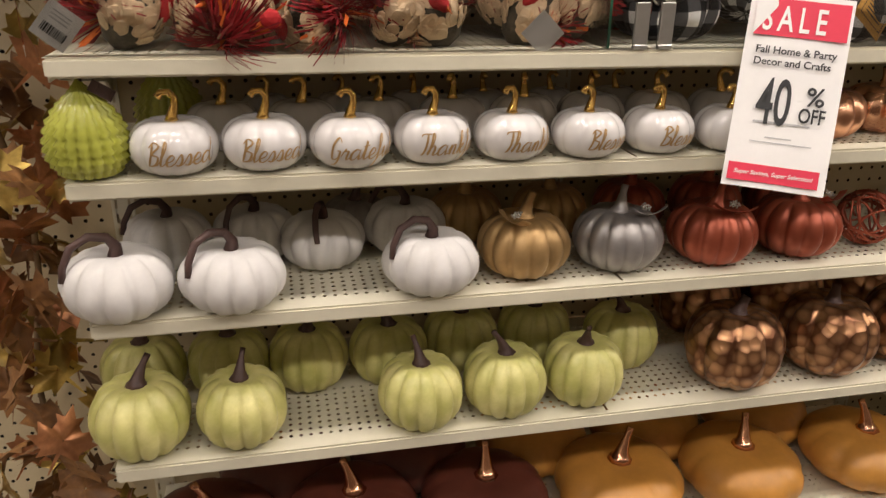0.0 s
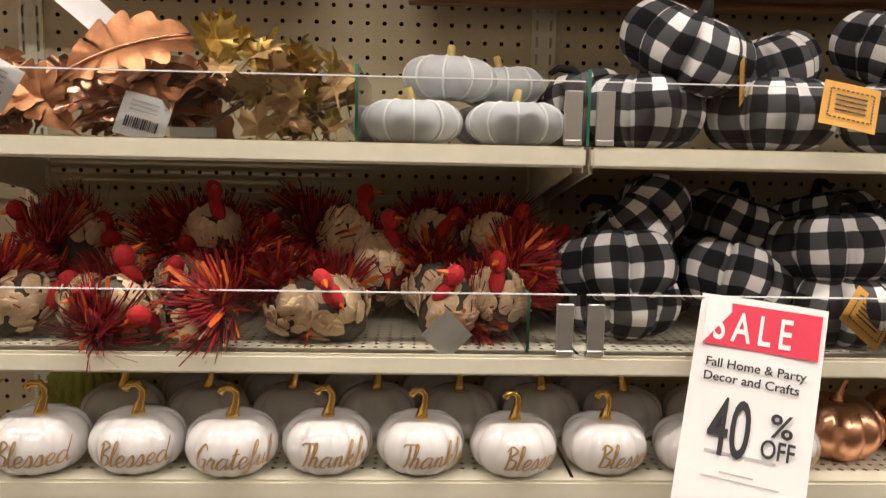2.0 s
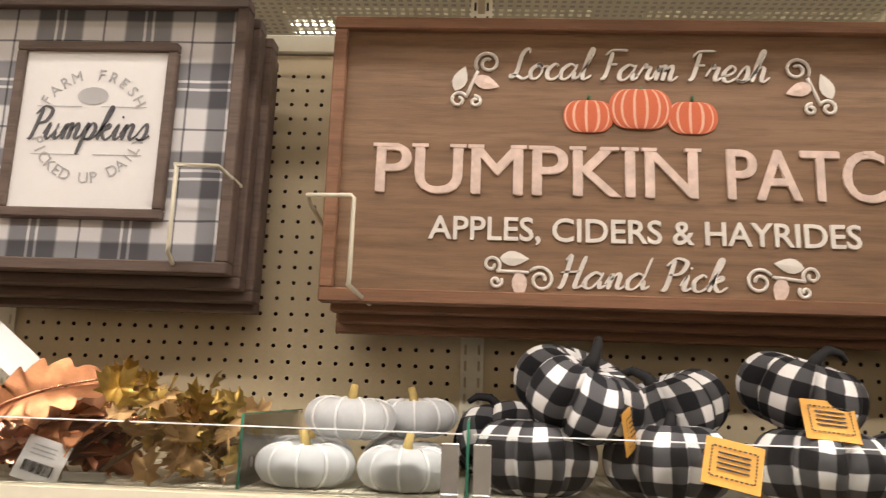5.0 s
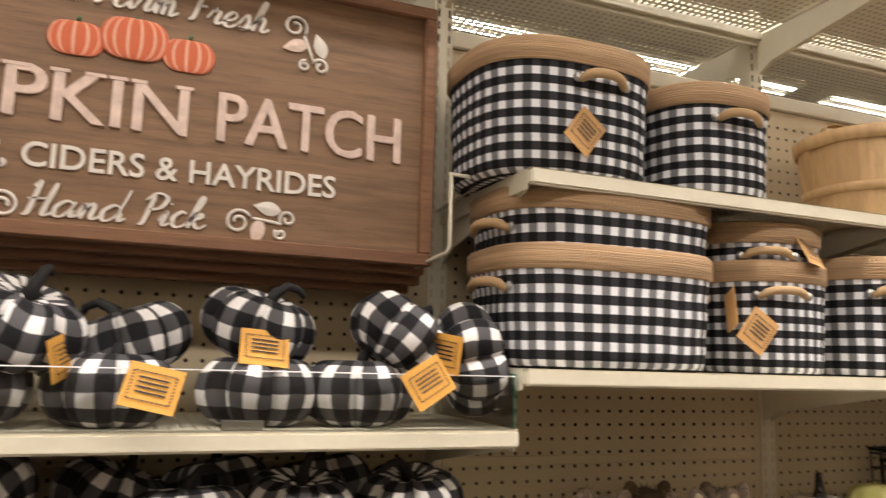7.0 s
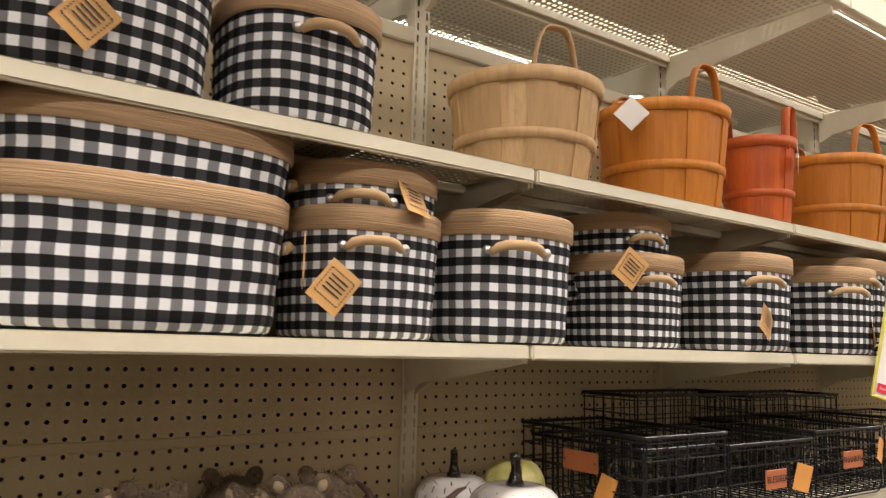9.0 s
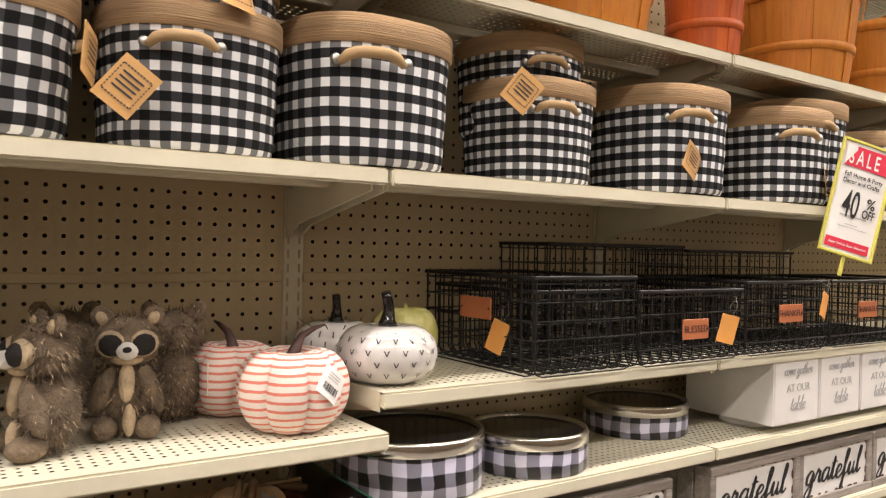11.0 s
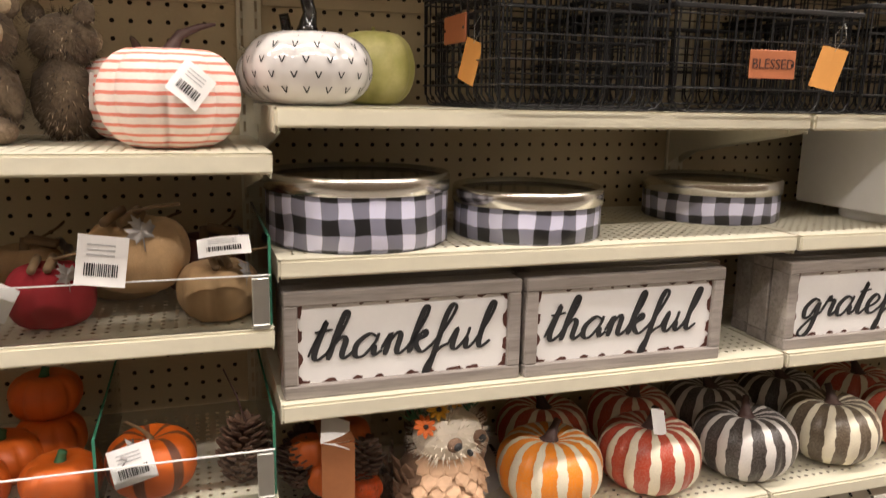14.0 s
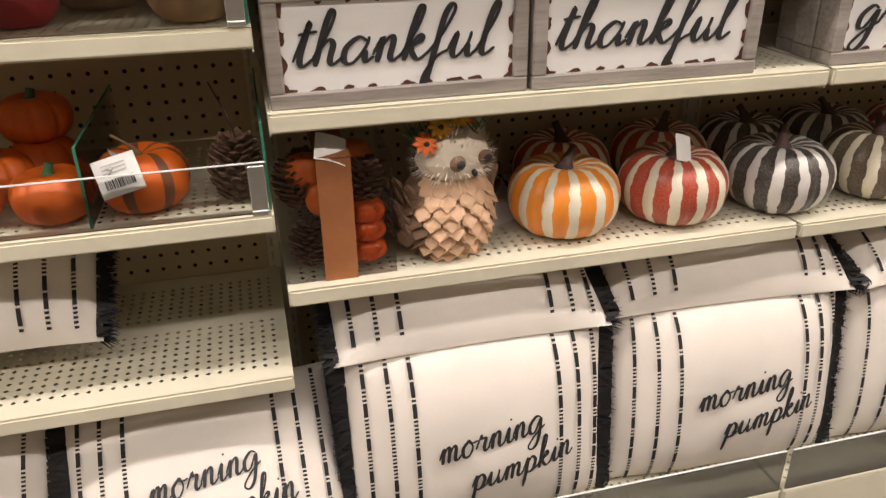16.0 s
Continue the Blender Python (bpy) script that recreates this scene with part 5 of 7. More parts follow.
def plaid_sign(words=True):
    w, h = 0.459, 0.434
    ob = thing("framed_sign", "dark framed check sign with a white Pumpkins panel" if words else "dark framed check sign stacked behind another", "sign", None, "" if words else "stacked framed signs")
    for nm, me in rim(w, h, 0.018, 0.034, DARKWOOD):
        part(nm, me, ob)
    verts = [(-w / 2 + 0.017, 0.014, -h / 2 + 0.017), (w / 2 - 0.017, 0.014, -h / 2 + 0.017), (w / 2 - 0.017, 0.014, h / 2 - 0.017), (-w / 2 + 0.017, 0.014, h / 2 - 0.017)]
    part("check_panel", mesh_of("check_panel", verts, [(0, 1, 2, 3)], [BIGCHECK], uvs=[[(v[0] + 0.071, v[2] + 0.065) for v in verts]]), ob)
    part("back", boxes("back", DARKWOOD, [(-w / 2 + 0.015, w / 2 - 0.015, 0.018, 0.024, -h / 2 + 0.015, h / 2 - 0.015)], 0), ob)
    if words:
        inner = part("inner_panel", boxes("inner_panel", PAPER, [(-0.118, 0.118, 0.004, 0.012, -0.13, 0.13)], 0.001), ob)
        for nm, me in rim(0.252, 0.278, 0.015, 0.016, DARKWOOD):
            part(nm, me, inner, pose(0, -0.003, 0))
        part("lettering", script("Pumpkins", 0.026, CHARCOAL, 0.1), inner, pose(0, 0.0028, -0.002), "dark grey script lettering")
        for text, up in (("FARM FRESH", 1), ("PICKED UP DAILY", -1)):
            for k, ch in enumerate(text):
                a = (k - (len(text) - 1) / 2) * (13.5 if up > 0 else 10.5)
                if ch != " ":
                    part("lettering", lettering(ch, 0.024, GREYINK, 0.0004), inner, pose(0.082 * math.sin(math.radians(a)), 0.0032, up * 0.082 * math.cos(math.radians(a)) + 0.004, 0, up * a, 0))
        part("rule", bars("rule", GREYINK, [(-0.085, -0.015, 0.034, 0.0355), (0.015, 0.085, 0.034, 0.0355), (-0.085, -0.01, -0.042, -0.0405), (0.01, 0.085, -0.042, -0.0405)], 0.003), inner)
        part("pumpkin_print", mesh_of("pumpkin_print", [(0, 0.003, 0.052)] + [(0.024 * math.cos(2 * math.pi * k / 18), 0.003, 0.052 + 0.014 * math.sin(2 * math.pi * k / 18)) for k in range(18)], [(0, 1 + k, 1 + (k + 1) % 18) for k in range(18)], [GREYINK]), inner)
    return ob


BIGCHECK = gingham("printed_window_check", 0.142, white=(0.74, 0.73, 0.74), middle=(0.27, 0.27, 0.29), black=(0.09, 0.09, 0.10), lines=True)
ps = put(plaid_sign(), -2.091, -0.178, 2.13, scale=0.968)
pb = put(plaid_sign(False), -2.082, -0.142, 2.114, scale=0.968)
again(pb, -2.072, -0.106, 2.1, scale=0.968)
again(pb, -2.08, -0.07, 2.088, scale=0.968)
hook(-2.256, 2.05, -0.225, 1)
hook(-1.936, 2.05, -0.225, -1)


# ---- bays C, D, E: check fabric baskets ----
C0, C1, C2, C3, C4, C5 = 2.017, 1.735, 1.366, 1.155, 0.933, 0.696
D2, D3, D4, D5 = 1.416, 1.238, 1.055, 0.822
JUTE = surface("tan_corduroy", (0.43, 0.285, 0.16), 0.9, vary=0.28, big=20, small=75, bump=0.8, depth=0.003, stretch=(0.15, 0.15, 7))
SUEDE = surface("tan_suede_strap", (0.50, 0.34, 0.18), 0.85, vary=0.14, small=200)
NATURAL = wood("pale_splint_wood", (0.74, 0.52, 0.28), (0.58, 0.37, 0.175), "Z", 0.6, 0.6, 0.2, 0.6)
STAINED = wood("orange_stained_splint", (0.70, 0.28, 0.03), (0.58, 0.19, 0.018), "Z", 0.6, 0.5, 0.2, 0.6)
REDSTAIN = wood("red_orange_stained_splint", (0.68, 0.15, 0.02), (0.54, 0.095, 0.014), "Z", 0.6, 0.5, 0.2, 0.6)
WIREB = surface("black_wire_coating", (0.014, 0.014, 0.015), 0.38, 0.2, vary=0.2, bump=0)
LEATHER = surface("tan_leather_patch", (0.46, 0.15, 0.06), 0.55, vary=0.15, small=180)
ORANGECARD = surface("orange_card_tag", (0.72, 0.33, 0.08), 0.7, vary=0.08)
WHITEWOOD = surface("white_painted_wood", (0.78, 0.77, 0.76), 0.55, vary=0.04, small=60)
GREYWOOD = wood("weathered_grey_wood", (0.40, 0.36, 0.33), (0.25, 0.22, 0.20), "X", 1.2, 0.75, 0.4)
RUSTY = surface("rust_brown_edge", (0.10, 0.035, 0.025), 0.7, vary=0.3)
LINEN = surface("cream_linen", (0.78, 0.73, 0.675), 0.9, vary=0.06, big=5, small=400, bump=0.35, depth=0.0008)


def fabric_basket(rx, ry, h, power=2.6, label="", strap=True, straps=(-62,), flare=1.03, seed=1, cloth=None):
    ob = thing("fabric_basket", label, "basket", None, "check fabric baskets")
    prof = [(0.004, 0.004), (rx * 0.9, 0.0), (rx * 0.965, 0.006), (rx * 0.985, 0.018)]
    prof += [(rx * (0.985 + (flare - 0.985) * k / 8 + 0.006 * math.sin(k * 1.7 + seed)), 0.018 + (h - 0.055) * k / 8) for k in range(1, 9)]
    part("body", lathe("body", [cloth or CHECK], prof, 64, 0, 0, 0.6, 0, seed, ry / rx, power), ob)
    r1 = prof[-1][0]
    band = [(r1 + 0.0015, h - 0.038), (r1 + 0.005, h - 0.034), (r1 + 0.005, h - 0.004), (r1 + 0.001, h), (r1 - 0.004, h), (r1 - 0.006, h - 0.03), (r1 - 0.012, h * 0.5), (rx * 0.9, 0.012), (0.004, 0.011)]
    part("rim", lathe("rim", [JUTE], band, 64, 0, 0, 0.6, 0, 0, ry / rx, power), ob, label="tan corduroy rim band and lining")
    for a0 in straps if strap else ():
        a = math.radians(a0)
        f = (abs(math.cos(a)) ** power + abs(math.sin(a)) ** power) ** (-1 / power)
        c = Vector((math.cos(a) * r1 * f, math.sin(a) * r1 * f * ry / rx, h - 0.062))
        t = Vector((-math.sin(a), math.cos(a) * ry / rx, 0)).normalized()
        out = Vector((math.cos(a), math.sin(a), 0))
        pts, n2 = [], 9
        for k in range(n2):
            u = k / (n2 - 1) * 2 - 1
            pts.append(c + t * (u * 0.042) + out * (0.004 + 0.014 * (1 - u * u)) + Vector((0, 0, 0.012 * (1 - u ** 4) - 0.004)))
        part("strap", tube("strap", SUEDE, pts, [0.005] + [0.0075] * 7 + [0.005], 8), ob, label="tan suede handle strap")
        for s in (-1, 1):
            bm = bmesh.new()
            mt = Matrix.Translation(c + t * (s * 0.046) + out * 0.004) @ out.to_track_quat("Z", "Y").to_matrix().to_4x4()
            bmesh.ops.create_cone(bm, cap_ends=True, segments=14, radius1=0.0075, radius2=0.005, depth=0.004, matrix=mt)
            part("grommet", from_bm("grommet", bm, STEEL, True), ob, label="metal grommet")
    return ob


LB = "black and white gingham fabric basket with tan rim"
bigb = fabric_basket(0.182, 0.128, 0.18, 3.2, "large oval " + LB, straps=(-10, 190))
put(bigb, -0.58, -0.218, C1)
again(bigb, -0.574, -0.21, C1 + 0.09, 0)
top1 = fabric_basket(0.148, 0.132, 0.205, 2.8, "large check fabric basket with tan rim on the upper shelf", straps=(-84,), cloth=CHECKS)
put(top1, -0.657, -0.212, C0, 0)
med = fabric_basket(0.109, 0.112, 0.188, 2.6, "medium " + LB, straps=(-92,), cloth=CHECKS)
put(med, -0.37, -0.225, C0, 0)
sm = fabric_basket(0.116, 0.116, 0.196, 2.6, "round " + LB, straps=(-112,), seed=2, cloth=CHECKS)
put(sm, -0.25, -0.222, C1, 4, scale=0.95)
again(sm, -0.25, -0.212, C1 + 0.066, -3, scale=0.95)
for x, y, z, a, s in [(0.01, -0.222, C1, 2, 1.07), (0.35, -0.222, C1, 6, 0.9), (0.342, -0.205, C1 + 0.085, 8, 0.86), (0.688, -0.228, C1, 0, 1.05), (1.06, -0.228, C1, -5, 1.06), (1.14, -0.22, C1 + 0.03, -5, 1.05), (1.45, -0.225, C1, 9, 1.0), (1.76, -0.225, C1, 3, 1.0), (2.05, -0.225, C1, 12, 1.0)]:
    again(sm, x, y, z, a, scale=s)
for x, y, z, a, tp, rl in [(-0.676, -0.36, 2.077, 4, -4, 38), (-0.352, -0.348, 1.802, -14, -6, 38), (-0.388, -0.33, 1.835, 65, 0, 14), (-0.225, -0.338, C1 + 0.205, 15, -30, 8), (0.24, -0.34, 1.876, -20, -5, 38), (0.64, -0.356, 1.797, 6, -6, 34), (1.1, -0.352, C1 + 0.055, 26, -6, 36), (1.25, -0.345, C1 + 0.075, 20, -8, 25)]:
    kraft_tag(x, y, z, a, tp, rl)


# ---- bushel baskets of splint wood ----
def bushel(rt, rb, h, mat, label, n=17):
    ob = thing("bushel_basket", label, "basket", None, "bushel baskets")
    aw = 2 * math.pi / n * 1.04
    verts, faces = [], []
    rows_, cols = 7, 4
    for s in range(2):
        for j in range(rows_):
            t = j / (rows_ - 1)
            r = rb + (rt - rb) * t ** 0.8 - 0.002 * s
            for k in range(cols):
                a = aw * (k / (cols - 1) - 0.5)
                verts.append((math.cos(a) * r, math.sin(a) * r, h * t))
    m2 = rows_ * cols
    for j in range(rows_ - 1):
        for k in range(cols - 1):
            i = j * cols + k
            faces.append((i, i + 1, i + cols + 1, i + cols))
            faces.append((m2 + i + 1, m2 + i, m2 + i + cols, m2 + i + cols + 1))
    for j in range(rows_ - 1):
        for k in (0, cols - 1):
            i = j * cols + k
            faces.append((i, i + cols, m2 + i + cols, m2 + i))
    slat = mesh_of("slat", verts, faces, [mat])
    for k in range(n):
        part("slat", slat, ob, pose(0, 0, 0, 0, 0, 360 / n * k) @ Matrix.Diagonal((1 - 0.026 * (k % 2), 1 - 0.026 * (k % 2), 1, 1)))
    for z0, z1, off in ((h - 0.024, h + 0.002, 0.004), (h * 0.36, h * 0.36 + 0.018, 0.0035)):
        t = (z0 / h) ** 0.8
        r = rb + (rt - rb) * t + off
        r2 = rb + (rt - rb) * (min(1, z1 / h)) ** 0.8 + off
        part("hoop", lathe("hoop", [mat], [(r - 0.004, z0), (r, z0 + 0.001), (r2, z1 - 0.001), (r2 - 0.004, z1), (r2 - 0.008, z1 - 0.002)], 56), ob)
    part("bottom", lathe("bottom", [mat], [(0.001, 0.004), (rb - 0.002, 0.004), (rb - 0.002, 0.008), (0.001, 0.008)], 32), ob)
    for s in (-1, 1):
        w = rt * 0.3
        pts = []
        for k in range(15):
            u = k / 14 * 2 - 1
            pts.append((s * (rt * 0.88), u * w, h - 0.03 + (0.105 if abs(u) < 0.99 else 0.0) * (1 - abs(u) ** 4)))
        verts, faces = [], []
        for x, y, z in pts:
            for dx, dz in ((-0.010, 0), (0.010, 0), (0.010, 0.003), (-0.010, 0.003)):
                verts.append((x + dx, y * (1 + dz * 6), z + dz))
        for i in range(len(pts) - 1):
            for k in range(4):
                q = (k + 1) % 4
                faces.append((i * 4 + k, i * 4 + q, i * 4 + 4 + q, i * 4 + 4 + k))
        part("handle", mesh_of("handle", verts, faces, [mat], True), ob, label="bent splint wood handle")
    return ob


nat = put(bushel(0.143, 0.115, 0.19, NATURAL, "natural splint wood bushel basket with bent handles"), 0.107, -0.2, C0, 72)
org = put(bushel(0.14, 0.115, 0.222, STAINED, "orange stained bushel basket with bent handles"), 0.506, -0.2, C0, 82)
red = put(bushel(0.088, 0.07, 0.222, REDSTAIN, "small red-orange stained bushel basket"), 0.855, -0.21, C0, 100)
again(org, 1.215, -0.2, C0, 70, scale=1.03)
again(org, 1.62, -0.215, C0, 20)
again(red, 1.93, -0.22, C0, 60)
again(org, 2.25, -0.215, C0, 40)
price_tag(0.335, -0.262, C0 + 0.182, -45, 0, 45, 0.05, 0.05, False, "blank white diamond tag on a basket")
price_tag(0.85, -0.318, C0 + 0.165, 30, 0, 38, 0.05, 0.05, False, "blank white diamond tag on a basket")

# ---- raccoon plush toys: one furry shape each ----
FURD = surface("grey_brown_fur", (0.20, 0.148, 0.10), 0.95, vary=0.5, big=30, small=260, bump=0.8, depth=0.004)
FURL = surface("tan_fur", (0.50, 0.39, 0.26), 0.95, vary=0.25, big=30, small=260, bump=0.6, depth=0.003)
FURK = surface("black_fur", (0.015, 0.012, 0.011), 0.9, vary=0.3)
FURW = surface("white_fur", (0.72, 0.70, 0.67), 0.95, vary=0.1, bump=0.4)


def plush(seed):
    rnd = random.Random(seed)
    bm = bmesh.new()
    bmesh.ops.create_icosphere(bm, subdivisions=2, radius=1.0)
    ball_me = from_bm("ball", bm, FURD)

    def e(x, y, z, a, b, c, sl, rx=0, ry=0, rz=0):
        return (ball_me, pose(x, y, z, rx, ry, rz) @ Matrix.Diagonal((a, b, c, 1)), sl)

    solid = [e(0, 0.005, 0.06, 0.044, 0.04, 0.06, 0), e(0, -0.004, 0.138, 0.046, 0.04, 0.04, 0), e(-0.032, -0.022, 0.07, 0.014, 0.016, 0.04, 0, 10, 20), e(0.032, -0.022, 0.07, 0.014, 0.016, 0.04, 0, 10, -20), e(-0.028, -0.028, 0.018, 0.018, 0.026, 0.018, 0), e(0.028, -0.028, 0.018, 0.018, 0.026, 0.018, 0)]
    solid += [e(-0.034, 0.004, 0.175, 0.015, 0.009, 0.018, 0, 0, -25), e(0.034, 0.004, 0.175, 0.015, 0.009, 0.018, 0, 0, 25), e(-0.034, -0.003, 0.174, 0.008, 0.006, 0.011, 1, 0, -25), e(0.034, -0.003, 0.174, 0.008, 0.006, 0.011, 1, 0, 25)]
    solid += [e(0, -0.034, 0.085, 0.011, 0.009, 0.03, 1, -8), e(0.004, -0.034, 0.03, 0.009, 0.012, 0.024, 1), e(-0.021, -0.033, 0.14, 0.021, 0.012, 0.02, 1, 0, 0, -18), e(0.021, -0.033, 0.14, 0.021, 0.012, 0.02, 1, 0, 0, 18), e(-0.021, -0.041, 0.139, 0.017, 0.008, 0.016, 2, 0, 30, -18), e(0.021, -0.041, 0.139, 0.017, 0.008, 0.016, 2, 0, -30, 18), e(0, -0.045, 0.131, 0.015, 0.018, 0.013, 3), e(0, -0.063, 0.135, 0.006, 0.004, 0.0045, 2), e(0, -0.03, 0.118, 0.022, 0.014, 0.01, 1)]
    blade = mesh_of("hair", [(-0.5, 0, 0), (0.5, 0, 0), (0, 0.25, 1)], [(0, 1, 2)], [])
    hairs = []
    for cx, cy, cz, a, b, c, num in ((0, 0.005, 0.06, 0.044, 0.04, 0.06, 1100), (0, -0.004, 0.138, 0.046, 0.04, 0.04, 900), (-0.032, -0.022, 0.07, 0.014, 0.016, 0.04, 120), (0.032, -0.022, 0.07, 0.014, 0.016, 0.04, 120), (-0.034, 0.004, 0.175, 0.015, 0.009, 0.018, 60), (0.034, 0.004, 0.175, 0.015, 0.009, 0.018, 60)):
        for _ in range(num):
            d = Vector((rnd.gauss(0, 1), rnd.gauss(0, 1), rnd.gauss(0, 1))).normalized()
            at = Vector((cx + d.x * a, cy + d.y * b, cz + d.z * c))
            if at.y < -0.03 and 0.1 < at.z < 0.16:
                continue
            nrm = Vector((d.x / a, d.y / b, d.z / c)).normalized()
            way = (nrm + Vector((rnd.uniform(-0.4, 0.4), rnd.uniform(-0.4, 0.4), -0.9 + rnd.uniform(-0.3, 0.3)))).normalized()
            ln = rnd.uniform(0.008, 0.015)
            hairs.append((blade, Matrix.Translation(at) @ way.to_track_quat("Z", "Y").to_matrix().to_4x4() @ Matrix.Diagonal((0.0017, ln, ln, 1)), rnd.choice((0, 0, 0, 0, 0, 1, 2))))
    return join_meshes("raccoon_plush", [FURD, FURL, FURK, FURW], solid + hairs)


plushes = [plush(1), plush(2)]
for k, (x, y, a) in enumerate([(-0.418, -0.25, -80), (-0.315, -0.2, -12), (-0.509, -0.154, 150), (-0.238, -0.135, 160), (-0.605, -0.21, 35), (-0.375, -0.09, 170)]):
    ob = tagged(new("raccoon_plush", plushes[k % 2]), "grey-brown bristly raccoon figure sitting on the shelf", "raccoon figure", "raccoon figures")
    ob.matrix_world = pose(x, y, C2, 0, 0, a) @ Matrix.Diagonal((0.94, 0.94, 0.9, 1))
price_tag(-0.197, -0.17, C2 + 0.06, 74, 0, 10, 0.04, 0.046)

# pink ticking pumpkins
PINK = stripes("pink_ticking", (0.80, 0.72, 0.66), (0.72, 0.20, 0.14), 0.0125, 0.66, axis=1, warp=0.25)
pink = pumpkin("ticking_pumpkin", "cream and coral striped fabric pumpkin with twig stem", PINK, BARK, 0.083, 0.128, 7, 0.21, ([(0, 0, -0.006), (0.004, 0, 0.012), (0.016, 0.002, 0.03), (0.04, 0.004, 0.04), (0.058, 0.004, 0.044)], [0.015, 0.009, 0.006, 0.004, 0.002]), 0.66, 0.18, group="striped fabric pumpkins", seg=84, sharp=0.5, wobble=0.03)
put(pink, -0.11, -0.27, C2, 10, scale=0.97)
again(pink, -0.148, -0.13, C2, 100, scale=0.92)
price_tag(-0.085, -0.345, C2 + 0.072, 10, -15, 40, 0.04, 0.042)

# white ceramic pumpkins with painted marks, green gourd
vp = gourd_profile(0.082, 0.112, 0.10, 0.66)
vr = profile_radius(vp)


def marked(kind, x, y, turn, size):
    ob = pumpkin("ceramic_pumpkin", "glossy white ceramic pumpkin with black " + kind + " marks and black stem", CERAMIC, BLACKGLAZE, 0.082, 0.112, 8, 0.045, ([(0, 0, -0.004), (0, 0, 0.015), (0.003, 0, 0.034), (-0.002, 0, 0.054), (-0.006, 0, 0.064)], [0.02, 0.012, 0.009, 0.0085, 0.008]), 0.66, 0.10, seed=1, wobble=0.0, seg=80, sharp=0.9)
    verts, faces = [], []

    def stroke(a0, z0, a1, z1, w):
        b = len(verts)
        for a, z, s in ((a0, z0, -1), (a0, z0, 1), (a1, z1, 1), (a1, z1, -1)):
            r = vr(z) + 0.0008
            aa = a + s * w / 0.08
            verts.append((math.cos(aa) * r, math.sin(aa) * r, z))
        faces.append((b, b + 1, b + 2, b + 3))

    for j, z in enumerate((0.022, 0.042, 0.062, 0.082, 0.098)):
        cnt = 18 if z < 0.09 else 14
        for k in range(cnt):
            a = 2 * math.pi * (k + 0.5 * (j % 2)) / cnt
            if kind == "v":
                stroke(a - 0.045, z + 0.005, a, z - 0.004, 0.0009)
                stroke(a + 0.045, z + 0.005, a, z - 0.004, 0.0009)
            else:
                stroke(a, z + 0.006, a, z - 0.006, 0.0012)
    part("painted_mark", mesh_of("painted_mark", verts, faces, [INK]), ob, label="black painted " + kind + " marks")
    put(ob, x, y, D2, turn, scale=size)
    ob.scale.z *= 0.87
    return ob


BLACKGLAZE = surface("black_glaze", (0.01, 0.01, 0.011), 0.12, vary=0.1, bump=0, coat=0.6)
marked("v", 0.054, -0.25, 20, 0.98)
marked("dash", 0.045, -0.09, 50, 0.88)
gg = pumpkin("green_gourd", "smooth pale green ribbed gourd", GREEN, GREEN, 0.07, 0.125, 10, 0.05, curl(0.012, 0.0, 0.008, 0.003), 0.62, 0.05, sharp=0.8)
put(gg, 0.165, -0.12, D2, 0, scale=0.86)


